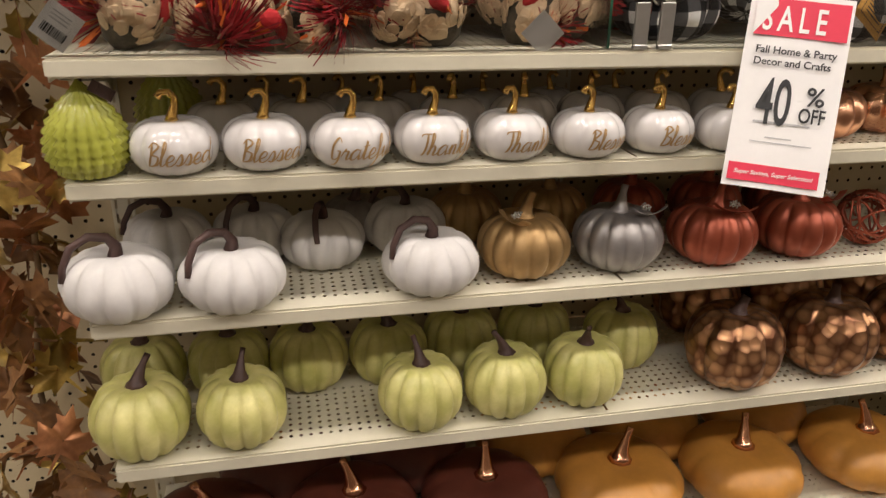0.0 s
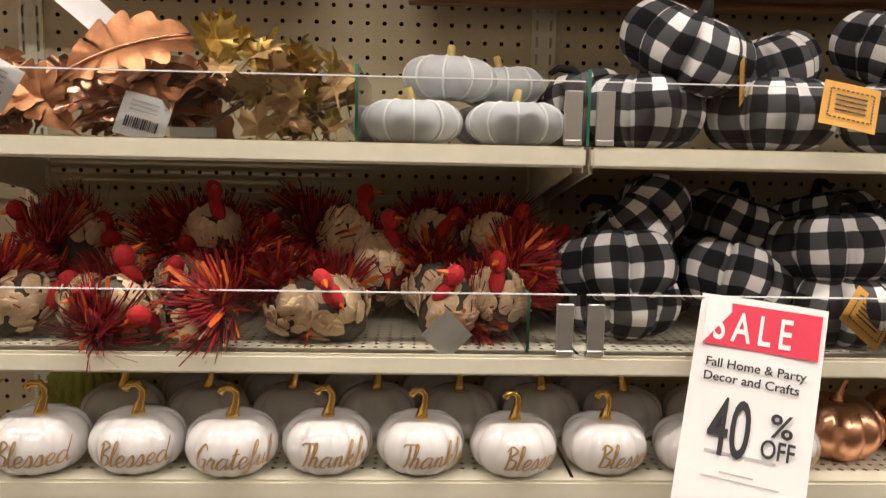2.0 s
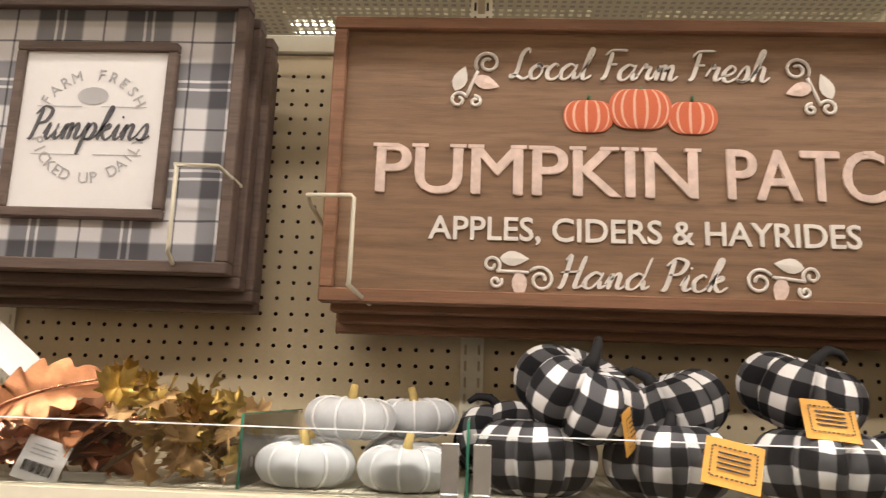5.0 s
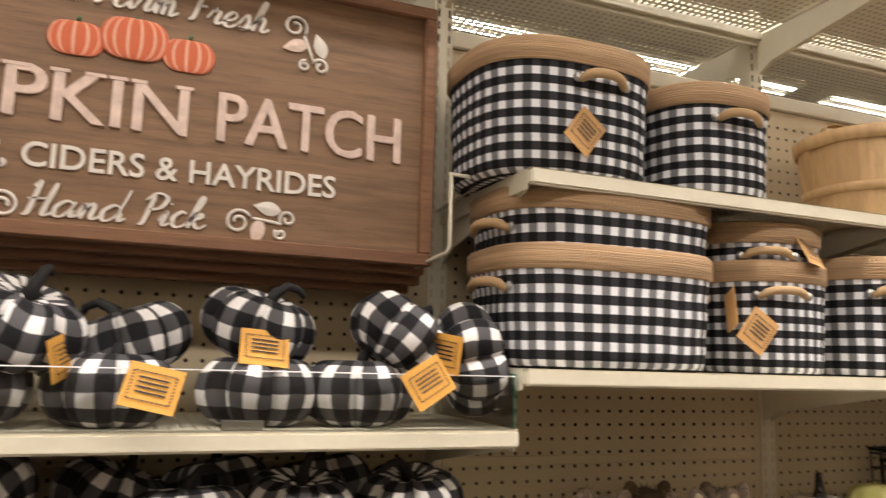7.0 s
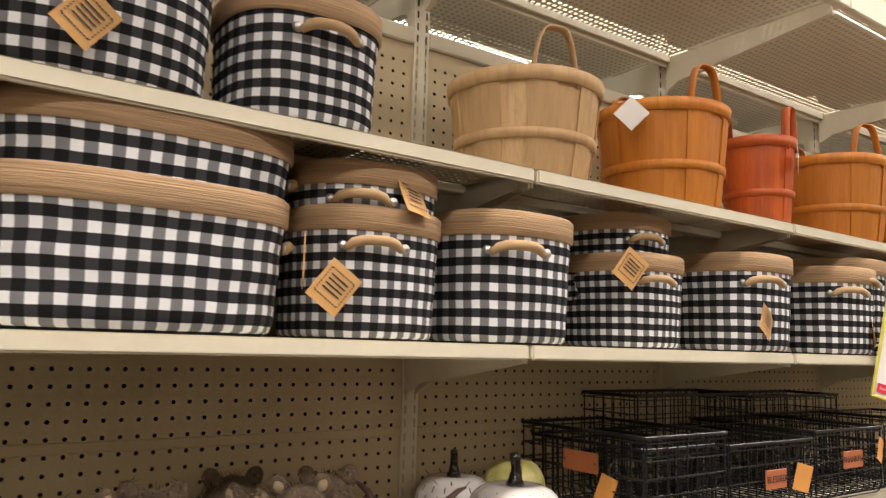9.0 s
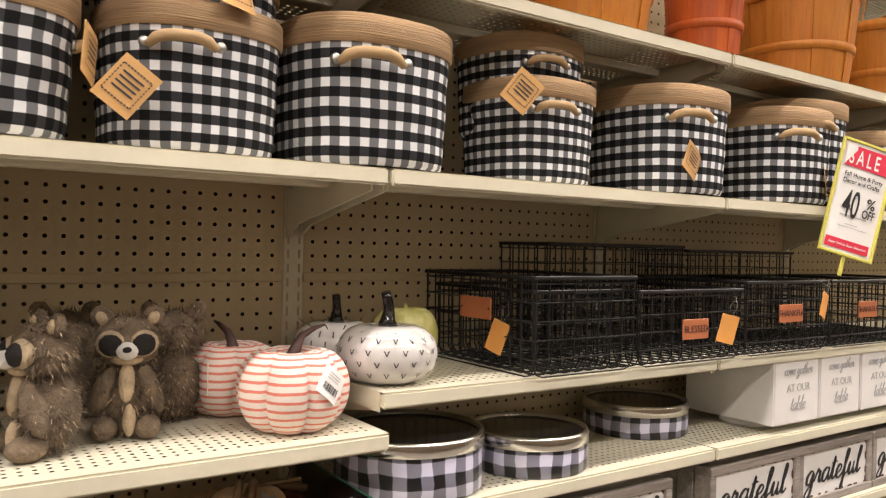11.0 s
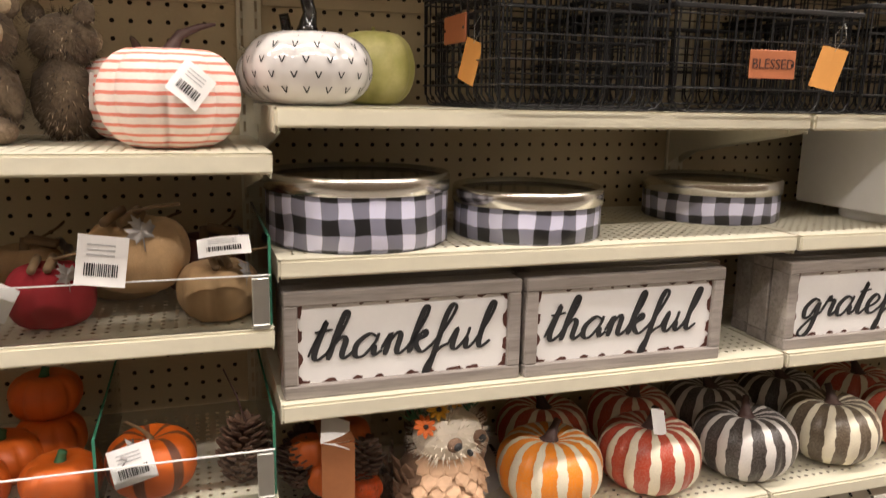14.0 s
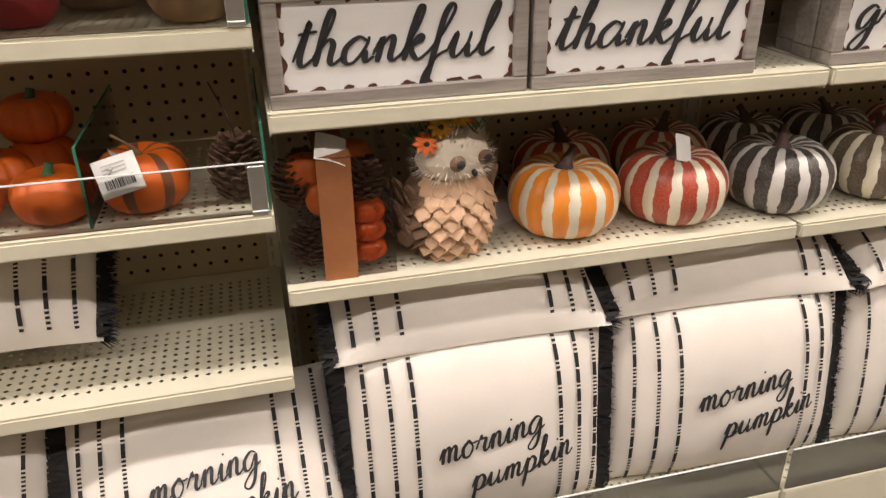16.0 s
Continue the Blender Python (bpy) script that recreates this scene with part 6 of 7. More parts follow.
# ---- black wire baskets ----
def wire_basket(w, d, h, label, step=0.029, patch=None):
    ob = thing("wire_basket", label, "basket", None, "black wire baskets")
    r = 0.0015

    def bunch(lines):
        verts, faces = [], []
        for pts in lines:
            pts = [Vector(q) for q in pts]
            b = len(verts)
            for i, q in enumerate(pts):
                dd = (pts[min(i + 1, len(pts) - 1)] - pts[max(0, i - 1)]).normalized()
                u = dd.cross(Vector((0.31, 0.52, 0.79))).normalized()
                v = dd.cross(u)
                for k in range(4):
                    a = math.pi / 2 * k
                    verts.append(q + (u * math.cos(a) + v * math.sin(a)) * r)
            for i in range(len(pts) - 1):
                for k in range(4):
                    q2 = (k + 1) % 4
                    faces.append((b + i * 4 + k, b + i * 4 + q2, b + i * 4 + 4 + q2, b + i * 4 + 4 + k))
        return verts, faces

    c = 0.018
    nx, ny, nz = int(w / step), int(d / step), int(h / step)
    for k in range(nx + 1):
        x = -w / 2 + 0.004 + (w - 0.008) * k / nx
        v, f = bunch([[(x, -d / 2, h), (x, -d / 2 + 0.002, c), (x, -d / 2 + c * 0.6, c * 0.3), (x, -d / 2 + c * 1.3, r), (x, d / 2 - c * 1.3, r), (x, d / 2 - c * 0.6, c * 0.3), (x, d / 2 - 0.002, c), (x, d / 2, h)]])
        part("wire", mesh_of("wire", v, f, [WIREB], True), ob)
    for k in range(ny + 1):
        y = -d / 2 + 0.004 + (d - 0.008) * k / ny
        v, f = bunch([[(-w / 2, y, h), (-w / 2 + 0.002, y, c), (-w / 2 + c * 0.6, y, c * 0.3), (-w / 2 + c * 1.3, y, r), (w / 2 - c * 1.3, y, r), (w / 2 - c * 0.6, y, c * 0.3), (w / 2 - 0.002, y, c), (w / 2, y, h)]])
        part("wire", mesh_of("wire", v, f, [WIREB], True), ob)
    for k in range(1, nz + 1):
        z = h * k / (nz + 0.3)
        v, f = bunch([[(-w / 2, -d / 2, z), (w / 2, -d / 2, z), (w / 2, d / 2, z), (-w / 2, d / 2, z), (-w / 2, -d / 2, z)]])
        part("wire", mesh_of("wire", v, f, [WIREB], True), ob)
    part("top_rim", boxes("top_rim", WIREB, [(-w / 2 - 0.003, w / 2 + 0.003, -d / 2 - 0.003, -d / 2 + 0.003, h - 0.003, h + 0.004), (-w / 2 - 0.003, w / 2 + 0.003, d / 2 - 0.003, d / 2 + 0.003, h - 0.003, h + 0.004), (-w / 2 - 0.003, -w / 2 + 0.003, -d / 2 + 0.003, d / 2 - 0.003, h - 0.003, h + 0.004), (w / 2 - 0.003, w / 2 + 0.003, -d / 2 + 0.003, d / 2 - 0.003, h - 0.003, h + 0.004)], 0.0015), ob, label="thick black rim wire")
    if patch:
        side, zz, word, pw = patch
        m2 = pose(0, -d / 2 - 0.005, zz) if side == "front" else pose(-w / 2 - 0.005, -0.01, zz, 0, 0, -90)
        lp = part("leather_patch", boxes("leather_patch", LEATHER, [(-pw / 2, pw / 2, -0.002, 0.001, -0.019, 0.019)], 0.001), ob, m2, "tan leather name patch")
        if word:
            part("lettering", lettering(word, 0.019, RUSTY, 0.0003), lp, pose(0, -0.0026, 0))
        for s in (-1, 1):
            bm = bmesh.new()
            bmesh.ops.create_icosphere(bm, subdivisions=1, radius=0.0022)
            part("rivet", from_bm("rivet", bm, WIREB), lp, pose(s * (pw / 2 - 0.006), -0.002, 0))
    return ob


LW = "black wire storage basket with a leather patch"
wb1 = put(wire_basket(0.236, 0.32, 0.162, LW, patch=("side", 0.105, "", 0.09)), 0.386, -0.187, D2)
put(wire_basket(0.205, 0.29, 0.134, "smaller black wire basket nested in another", 0.034), 0.388, -0.185, D2 + 0.004)
wb2 = put(wire_basket(0.30, 0.32, 0.136, LW, patch=("front", 0.065, "BLESSED", 0.075)), 0.664, -0.187, D2)
wb3 = put(wire_basket(0.4, 0.15, 0.212, "tall black wire basket at the back of the shelf"), 0.655, -0.095, D2 + 0.008)
again(wb3, 1.075, -0.095, D2)
wb4 = put(wire_basket(0.30, 0.32, 0.15, LW, patch=("front", 0.085, "THANKFUL", 0.085)), 0.978, -0.187, D2)
again(wb4, 1.292, -0.187, D2, 0)
again(wb4, 1.61, -0.187, D2, 0)


def swing_tag(x, y, z, turn, roll, label="orange card tag on a thin wire"):
    ob = thing("swing_tag", label, "hang tag", pose(x, y, z, 0, roll, turn), "orange swing tags")
    part("card", card("card", ORANGECARD, 0.034, 0.056, 0.0008, 0.001), ob)
    part("wire", tube("wire", STEEL, [(0, 0, 0.024), (0.007, 0, 0.045), (0, 0, 0.062), (-0.007, 0, 0.045), (0, 0, 0.024)], 0.0005, 5), ob)


swing_tag(0.752, -0.36, D2 + 0.062, -35, 14)
swing_tag(0.262, -0.26, D2 + 0.06, -70, 20)
swing_tag(1.09, -0.362, D2 + 0.1, 10, 25)


# ---- round tins ----
def tin(r, h, label):
    ob = thing("round_tin", label, "tin", None, "check tins")
    part("body", lathe("body", [TINCHECK], [(0.001, 0.001), (r - 0.003, 0.0), (r, 0.003), (r, h * 0.5), (r, h)], 72), ob)
    prof2 = [(r, h - 0.001), (r + 0.0025, h), (r + 0.0025, h + 0.018), (r + 0.0005, h + 0.022), (r - 0.005, h + 0.022), (r - 0.008, h + 0.016)]
    part("lid_rim", lathe("lid_rim", [BRIGHT], prof2, 72), ob, label="bright tin lid rim")
    part("lid_top", lathe("lid_top", [LIDTOP], [(r - 0.008, h + 0.016), (r * 0.6, h + 0.015), (0.001, h + 0.015)], 72), ob, label="dark glossy lid top")
    return ob


BRIGHT = surface("bright_tinplate", (0.72, 0.70, 0.66), 0.22, 1.0, vary=0.06, small=40, bump=0.02)
LIDTOP = surface("dark_lid", (0.05, 0.05, 0.05), 0.12, 0.6, vary=0.1, bump=0.02)
LT = "round black and lilac check tin with bright lid"
put(tin(0.123, 0.071, "large " + LT), 0.124, -0.206, D3, 0)
put(tin(0.106, 0.048, "medium " + LT), 0.37, -0.22, D3, 20)
put(tin(0.112, 0.046, "small " + LT), 0.752, -0.13, D3, 40)


# ---- white block stands with script ----
def block(x, y, turn=0):
    ob = thing("block_stand", "white box on a round foot, lettered come gather", "box", pose(x, y, D3, 0, 0, turn), "white lettered boxes")
    part("box", boxes("box", WHITEWOOD, [(-0.085, 0.085, -0.115, 0.115, 0.018, 0.168)], 0.003, 2), ob)
    part("foot", lathe("foot", [WHITEWOOD], [(0.001, 0), (0.066, 0), (0.068, 0.004), (0.066, 0.0185), (0.001, 0.0185)], 40), ob)
    for words, size, z, sh in (("come gather", 0.027, 0.133, 0.35), ("AT OUR", 0.024, 0.096, 0), ("table", 0.034, 0.058, 0.35)):
        part("lettering", script(words, size * 0.42, GREYINK, 0.1) if sh else lettering(words, size, GREYINK, 0.0003), ob, pose(0.004, -0.1158, z))


for x in (1.045, 1.222, 1.4, 1.578):
    block(x, -0.215)


# ---- grey framed word signs ----
def word_sign(word, label):
    w, h, d = 0.346, 0.152, 0.045
    ob = thing("word_sign", label, "sign", None, "grey framed word signs")
    for nm, me in rim(w, h, 0.02, d, GREYWOOD):
        part(nm, me, ob, pose(0, 0, h / 2))
    part("plate", boxes("plate", PAPER, [(-w / 2 + 0.019, w / 2 - 0.019, 0.008, 0.012, 0.019, h - 0.019)], 0), ob, label="white enamel plate")
    rnd = random.Random(len(word))
    verts, faces = [], []

    def nick(x, z, rx_, rz_):
        b = len(verts)
        verts.append((x, 0.0072, z))
        for k in range(12):
            a = 2 * math.pi * k / 12
            q = rnd.uniform(0.75, 1.25)
            verts.append((min(max(x + math.cos(a) * rx_ * q, -w / 2 + 0.0205), w / 2 - 0.0205), 0.0072, min(max(z + math.sin(a) * rz_ * q, 0.0205), h - 0.0205)))
        for k in range(12):
            faces.append((b, b + 1 + k, b + 1 + (k + 1) % 12))

    for k in range(9):
        x = -w / 2 + 0.03 + k * (w - 0.06) / 8
        nick(x + rnd.uniform(-0.008, 0.008), 0.0205, rnd.uniform(0.004, 0.012), 0.005)
        nick(x + rnd.uniform(-0.008, 0.008), h - 0.0205, rnd.uniform(0.003, 0.009), 0.004)
    for s in (-1, 1):
        for z in (0.024, 0.055, 0.09, 0.128):
            nick(s * (w / 2 - 0.0205), z, 0.006, rnd.uniform(0.006, 0.014))
    tagged(part("rust_nick", mesh_of("rust_nick", verts, faces, [RUSTY]), ob, label="chipped rust-brown enamel edge"), "chipped rust-brown enamel edge", kind="stuff")
    if word:
        part("lettering", script(word, 0.0415, INK, 0.105, 0.25, 0.0008), ob, pose(-0.006, 0.0062, h * 0.5 - 0.004) @ Matrix.Diagonal((0.94, 1, 0.80, 1)), "black raised script")
    part("back", boxes("back", GREYWOOD, [(-w / 2 + 0.015, w / 2 - 0.015, d - 0.006, d - 0.002, 0.015, h - 0.015)], 0), ob)
    return ob


tk = put(word_sign("thankful", "grey weathered wood sign lettered thankful in black"), 0.166, -0.32, D4, scale=0.914)
again(tk, 0.488, -0.323, D4, scale=0.914)
gf = put(word_sign("grateful", "grey weathered wood sign lettered grateful in black"), 0.924, -0.32, D4, scale=0.914)
again(gf, 1.237, -0.32, D4, scale=0.914)
again(gf, 1.558, -0.32, D4, scale=0.914)
for x, y in ((0.175, -0.275), (0.175, -0.23), (0.175, -0.185), (0.512, -0.278), (0.525, -0.233), (0.532, -0.188), (0.925, -0.275), (0.93, -0.23), (1.25, -0.275)):
    again(tk, x, y, D4, scale=0.914)

# ---- boxed pinecones, owl, painted pumpkins ----
ACETATE = glass("clear_acetate", (0.99, 0.99, 0.99), 0.7)
CONE = surface("pinecone_scale", (0.15, 0.085, 0.055), 0.7, vary=0.35, big=60, small=200)
GLITTER = surface("orange_glitter", (0.72, 0.10, 0.012), 0.3, 0.3, vary=0.3, big=80, small=500, bump=0.5)
ORGANZA = surface("copper_organza", (0.34, 0.13, 0.05), 0.5, vary=0.15)
PEACH = surface("peach_wood_petal", (0.68, 0.44, 0.28), 0.75, vary=0.14, big=30, small=150)
PALEFUR = surface("cream_fur", (0.78, 0.70, 0.58), 0.95, vary=0.1, bump=0.5)
PETALB = surface("brown_wood_petal", (0.22, 0.13, 0.08), 0.8, vary=0.25)
YPETAL = surface("yellow_petal", (0.75, 0.40, 0.03), 0.7, vary=0.15)


def pinecone_mesh(r, h, seed=0):
    rnd = random.Random(seed)
    bm = bmesh.new()
    bmesh.ops.create_icosphere(bm, subdivisions=1, radius=1.0)
    scale_me = from_bm("scale", bm, CONE)
    items = []
    for k in range(90):
        t = (k + 0.5) / 90
        rr = r * math.sin(math.pi * (0.12 + 0.8 * t)) ** 0.8
        a = k * 2.39996
        items.append((scale_me, pose(math.cos(a) * rr * 0.75, math.sin(a) * rr * 0.75, h * t, 0, 0, math.degrees(a)) @ pose(0, 0, 0, 0, -35, 0) @ Matrix.Diagonal((r * 0.34, r * 0.2, r * 0.07, 1)), 0))
    return join_meshes("pinecone", [CONE], items)


cone_me = pinecone_mesh(0.035, 0.075)
gift = thing("gift_box", "clear box of pinecones and orange pumpkins tied with organza ribbon", "gift box", pose(0.074, -0.245, D5) @ Matrix.Diagonal((1.03, 0.95, 0.96, 1)))
part("carton", boxes("carton", ACETATE, [(-0.073, 0.073, -0.073, 0.073, 0, 0.175)], 0), gift, label="clear acetate carton")
for x, y, z, a in ((-0.035, -0.03, 0.01, 0), (0.035, -0.03, 0.092, 40), (-0.035, 0.03, 0.09, 80), (0.035, 0.035, 0.01, 30), (-0.04, -0.035, 0.10, 200)):
    part("pinecone", cone_me, gift, pose(x, y, z, 8, 5, a) @ Matrix.Diagonal((0.85, 0.85, 0.85, 1)))
for z in (0.012, 0.042, 0.07):
    part("glitter_pumpkin", lathe("glitter_pumpkin", [GLITTER], gourd_profile(0.026, 0.034, 0.1, 0.6), 48, 8, 0.12), gift, pose(0.04, -0.043, z), "orange glitter pumpkin")
for x, y, z, s in ((-0.005, -0.045, 0.088, 1.0), (-0.03, -0.03, 0.125, 0.9), (0.03, 0.0, 0.13, 0.9)):
    part("orange_ball", lathe("orange_ball", [ORANGERIBBON], gourd_profile(0.031 * s, 0.05 * s, 0.1, 0.6), 48, 8, 0.1), gift, pose(x, y, z), "small orange pumpkin")
part("ribbon", boxes("ribbon", ORGANZA, [(-0.02, 0.022, -0.0765, -0.0745, 0.0, 0.174), (-0.02, 0.022, -0.0765, 0.075, 0.176, 0.178)], 0), gift, label="copper organza ribbon")
price_tag(0.075, -0.3, D5 + 0.176, 0, -60, 20, 0.04, 0.045, False, "blank white paper tag")


def owl_mesh():
    rnd = random.Random(4)
    bm = bmesh.new()
    bmesh.ops.create_icosphere(bm, subdivisions=2, radius=1.0)
    b = from_bm("ball", bm, PEACH)
    bm = bmesh.new()
    bmesh.ops.create_icosphere(bm, subdivisions=1, radius=1.0)
    pet = from_bm("petal", bm, PEACH)
    hair = mesh_of("hair", [(-0.5, 0, 0), (0.5, 0, 0), (0, 0.2, 1)], [(0, 1, 2)], [])
    items = [(b, pose(0, 0, 0.065) @ Matrix.Diagonal((0.052, 0.048, 0.065, 1)), 0), (b, pose(0, -0.012, 0.142) @ Matrix.Diagonal((0.047, 0.042, 0.036, 1)), 1)]
    for j in range(8):
        z = 0.012 + 0.0135 * j
        rr = 0.056 * math.sqrt(max(0.05, 1 - ((z - 0.065) / 0.07) ** 2))
        for k in range(15):
            a = 2 * math.pi * (k + 0.5 * (j % 2)) / 15 + rnd.uniform(-0.06, 0.06)
            front = math.sin(a) < 0.35 and abs(math.cos(a)) < 0.93
            items.append((pet, pose(math.cos(a) * rr, math.sin(a) * rr * 0.92, z, 0, 0, math.degrees(a)) @ pose(0, 0, 0, 0, -32 + rnd.uniform(-8, 8), 0) @ Matrix.Diagonal((0.0028, 0.0125 if front else 0.014, 0.0155, 1)), 0 if front else 2))
    for s in (-1, 1):
        for k in range(26):
            items.append((pet, pose(s * (0.056 + 0.012 * rnd.random()), 0.012 + rnd.uniform(-0.02, 0.02), 0.03 + 0.075 * rnd.random(), 0, s * 20, rnd.uniform(-30, 30)) @ Matrix.Diagonal((0.003, 0.011, 0.017, 1)), 2))
        items += [(b, pose(s * 0.019, -0.05, 0.146) @ Matrix.Diagonal((0.0105, 0.007, 0.0105, 1)), 2), (b, pose(s * 0.019, -0.056, 0.146) @ Matrix.Diagonal((0.006, 0.004, 0.006, 1)), 4)]
    items.append((pet, pose(0, -0.056, 0.131) @ Matrix.Diagonal((0.003, 0.006, 0.006, 1)), 4))
    for _ in range(520):
        d = Vector((rnd.gauss(0, 1), rnd.gauss(0, 1), rnd.gauss(0, 1))).normalized()
        at = Vector((d.x * 0.047, -0.012 + d.y * 0.042, 0.142 + d.z * 0.036))
        way = (d + Vector((0, 0, rnd.uniform(-0.5, 0.2)))).normalized()
        items.append((hair, Matrix.Translation(at) @ way.to_track_quat("Z", "Y").to_matrix().to_4x4() @ Matrix.Diagonal((0.002, 0.011, 0.011, 1)), 1))
    for cx, cy, cz, sl in ((-0.045, -0.025, 0.172, 6), (-0.022, -0.02, 0.188, 5), (0.01, -0.01, 0.192, 5), (0.03, 0, 0.19, 6)):
        for k in range(9):
            a = 40 * k
            items.append((pet, pose(cx, cy, cz, -35, 0, 0) @ pose(0, 0, 0, 0, a, 0) @ pose(0, 0, 0.009) @ Matrix.Diagonal((0.004, 0.0015, 0.008, 1)), sl))
        items.append((pet, pose(cx, cy - 0.002, cz) @ Matrix.Diagonal((0.004, 0.003, 0.004, 1)), 4))
    for _ in range(60):
        items.append((hair, pose(rnd.uniform(-0.045, 0.045), rnd.uniform(-0.02, 0.02), 0.168, rnd.uniform(-40, 40), rnd.uniform(-50, 50), 0) @ Matrix.Diagonal((0.004, 0.02, 0.026, 1)), 7))
    return join_meshes("owl_figure", [PEACH, PALEFUR, PETALB, YSTEM, INK, YPETAL, ORANGERIBBON, LEAFGREEN], items)


ob = tagged(new("owl_figure", owl_mesh()), "cream owl figure of wood petals with a flower crown", "owl figure")
ob.matrix_world = pose(0.233, -0.262, D5, 0, 0, 22) @ Matrix.Diagonal((1.17, 1.1, 1.0, 1))
ob = tagged(new("owl_figure", ob.data), "cream owl figure of wood petals behind another", "owl figure")
ob.matrix_world = pose(0.285, -0.13, D5, 0, 0, -10) @ Matrix.Diagonal((0.92, 0.92, 0.92, 1))


def striped_pumpkin(a, b, label, seed):
    mt = stripes("painted_" + label.split()[0] + "_stripes", b, a, 2 * math.pi * 0.083 / 13, 0.40, axis=0, rough=0.4, soft=0.02, warp=0.3, coat=0.2)
    return pumpkin("striped_pumpkin", label, mt, BARK, 0.083, 0.114, 13, 0.05, curl(0.03, 0.018, 0.013, 0.006, 8, 0.5), 0.64, 0.16, group="painted striped pumpkins", seed=seed, seg=104)


CREAMP = (0.76, 0.70, 0.55)
op = put(striped_pumpkin((0.82, 0.25, 0.008), CREAMP, "orange and cream striped painted pumpkin", 1), 0.415, -0.243, D5, 0)
rp = put(striped_pumpkin((0.40, 0.04, 0.014), CREAMP, "rust and cream striped painted pumpkin", 2), 0.592, -0.245, D5, 12)
bp = put(striped_pumpkin((0.035, 0.026, 0.022), (0.66, 0.63, 0.60), "black and white striped painted pumpkin", 3), 0.77, -0.25, D5, 30)
np_ = put(striped_pumpkin((0.10, 0.07, 0.045), CREAMP, "brown and cream striped painted pumpkin", 4), 0.957, -0.243, D5, 50)
for src, x, y, a in ((rp, 0.46, -0.12, 80), (rp, 0.64, -0.115, 10), (bp, 0.8, -0.115, 99), (bp, 0.965, -0.11, 140), (rp, 1.13, -0.13, 60), (rp, 1.14, -0.24, 150), (bp, 1.32, -0.24, 20), (np_, 1.5, -0.24, 70)):
    again(src, x, y, D5, a, scale=0.97)
price_tag(0.583, -0.28, D5 + 0.12, 15, -30, 20, 0.032, 0.04, False, "blank white paper tag")

# ---- bay C lower: burlap pumpkins, orange pumpkins, pinecone ----
BURLAP = surface("tan_burlap", (0.46, 0.30, 0.155), 0.95, vary=0.15, big=20, small=420, bump=0.5, depth=0.0015)
REDCLOTH = surface("crimson_cloth", (0.30, 0.012, 0.02), 0.9, vary=0.15, small=300, bump=0.4)
BRIGHTOR = surface("bright_orange_skin", (0.66, 0.13, 0.015), 0.45, vary=0.12, big=12, small=80)


def bundle(mat, label, x, y, turn, s=1.0, z=None):
    ob = pumpkin("cloth_pumpkin", label, mat, TWIG, 0.058, 0.088, 6, 0.14, curl(0.022, 0.008, 0.008, 0.006), 0.6, 0.2, group="cloth pumpkins", seed=6, wobble=0.05)
    for k in range(2):
        part("cinnamon_stick", tube("cinnamon_stick", TWIG, [(-0.02 + 0.018 * k, -0.045, 0.083), (-0.012 + 0.018 * k, -0.005, 0.092)], 0.0055, 9), ob)
    part("leaf", leaves("leaf", [SILVER], [(0, 0, 0, 0.04)], 9, leaf_outline()), ob, pose(0.02, -0.05, 0.075), "grey metal leaf charm")
    part("twig", tube("twig", TWIG, [(0, -0.02, 0.09), (0.03, -0.04, 0.1), (0.06, -0.045, 0.104)], 0.002, 5), ob)
    return put(ob, x, y, z or C3, turn, scale=s)


bundle(REDCLOTH, "crimson cloth pumpkin tied with cinnamon sticks", -0.255, -0.25, 10, 0.9)
bundle(BURLAP, "tan burlap pumpkin with a grey leaf charm", -0.158, -0.235, -12, 1.08, C3 + 0.035)
bundle(BURLAP, "tan burlap pumpkin tied with cinnamon sticks", -0.064, -0.268, 20, 0.88)
bundle(BURLAP, "tan burlap pumpkin at the back of the shelf", -0.18, -0.132, 60, 1.05)
bundle(REDCLOTH, "crimson cloth pumpkin in the bin", -0.377, -0.235, -30, 0.92)
bundle(BURLAP, "tan burlap pumpkin in the bin", -0.303, -0.132, 90, 0.92)
bundle(MAROON, "dark maroon cloth pumpkin at the back", -0.078, -0.132, 90, 1.0)
price_tag(-0.187, -0.337, C3 + 0.092, 0, -6, 8, 0.052, 0.056)
price_tag(-0.377, -0.341, C3 + 0.03, 0, -6, 18, 0.055, 0.062)
price_tag(-0.057, -0.315, C3 + 0.1, 0, -55, -4, 0.06, 0.03)
price_tag(-0.308, -0.318, C3 + 0.055, 10, -30, 30, 0.06, 0.04, False, "blank white paper tag")
for z in (C3, C4):
    panel(-0.755, -0.006, -0.331, -0.3285, z + 0.001, z + 0.066)
    clip(-0.018, -0.3335, z + 0.001, 0.062, 0.02)
    panel(-0.0075, -0.0045, -0.322, -0.02, z + 0.001, z + 0.11, "clear plastic shelf divider with green edge")
panel(-0.213, -0.21, -0.322, -0.02, C4 + 0.001, C4 + 0.10, "clear plastic shelf divider with green edge")
orp = pumpkin("orange_pumpkin", "small bright orange pumpkin with dark green stem", BRIGHTOR, LEAFGREEN, 0.052, 0.072, 9, 0.09, curl(0.016, 0.004, 0.008, 0.006), 0.66, 0.14, group="small orange pumpkins", seed=2)
put(orp, -0.256, -0.274, C4, 0, scale=0.92)
for x, y, z, a in ((-0.338, -0.19, 0, 30), (-0.29, -0.14, 0, 90), (-0.295, -0.12, 0.055, 40), (-0.4, -0.13, 0, 10), (-0.36, -0.265, 0, 60), (-0.455, -0.24, 0, 120)):
    again(orp, x, y, C4 + z, a, scale=0.92)
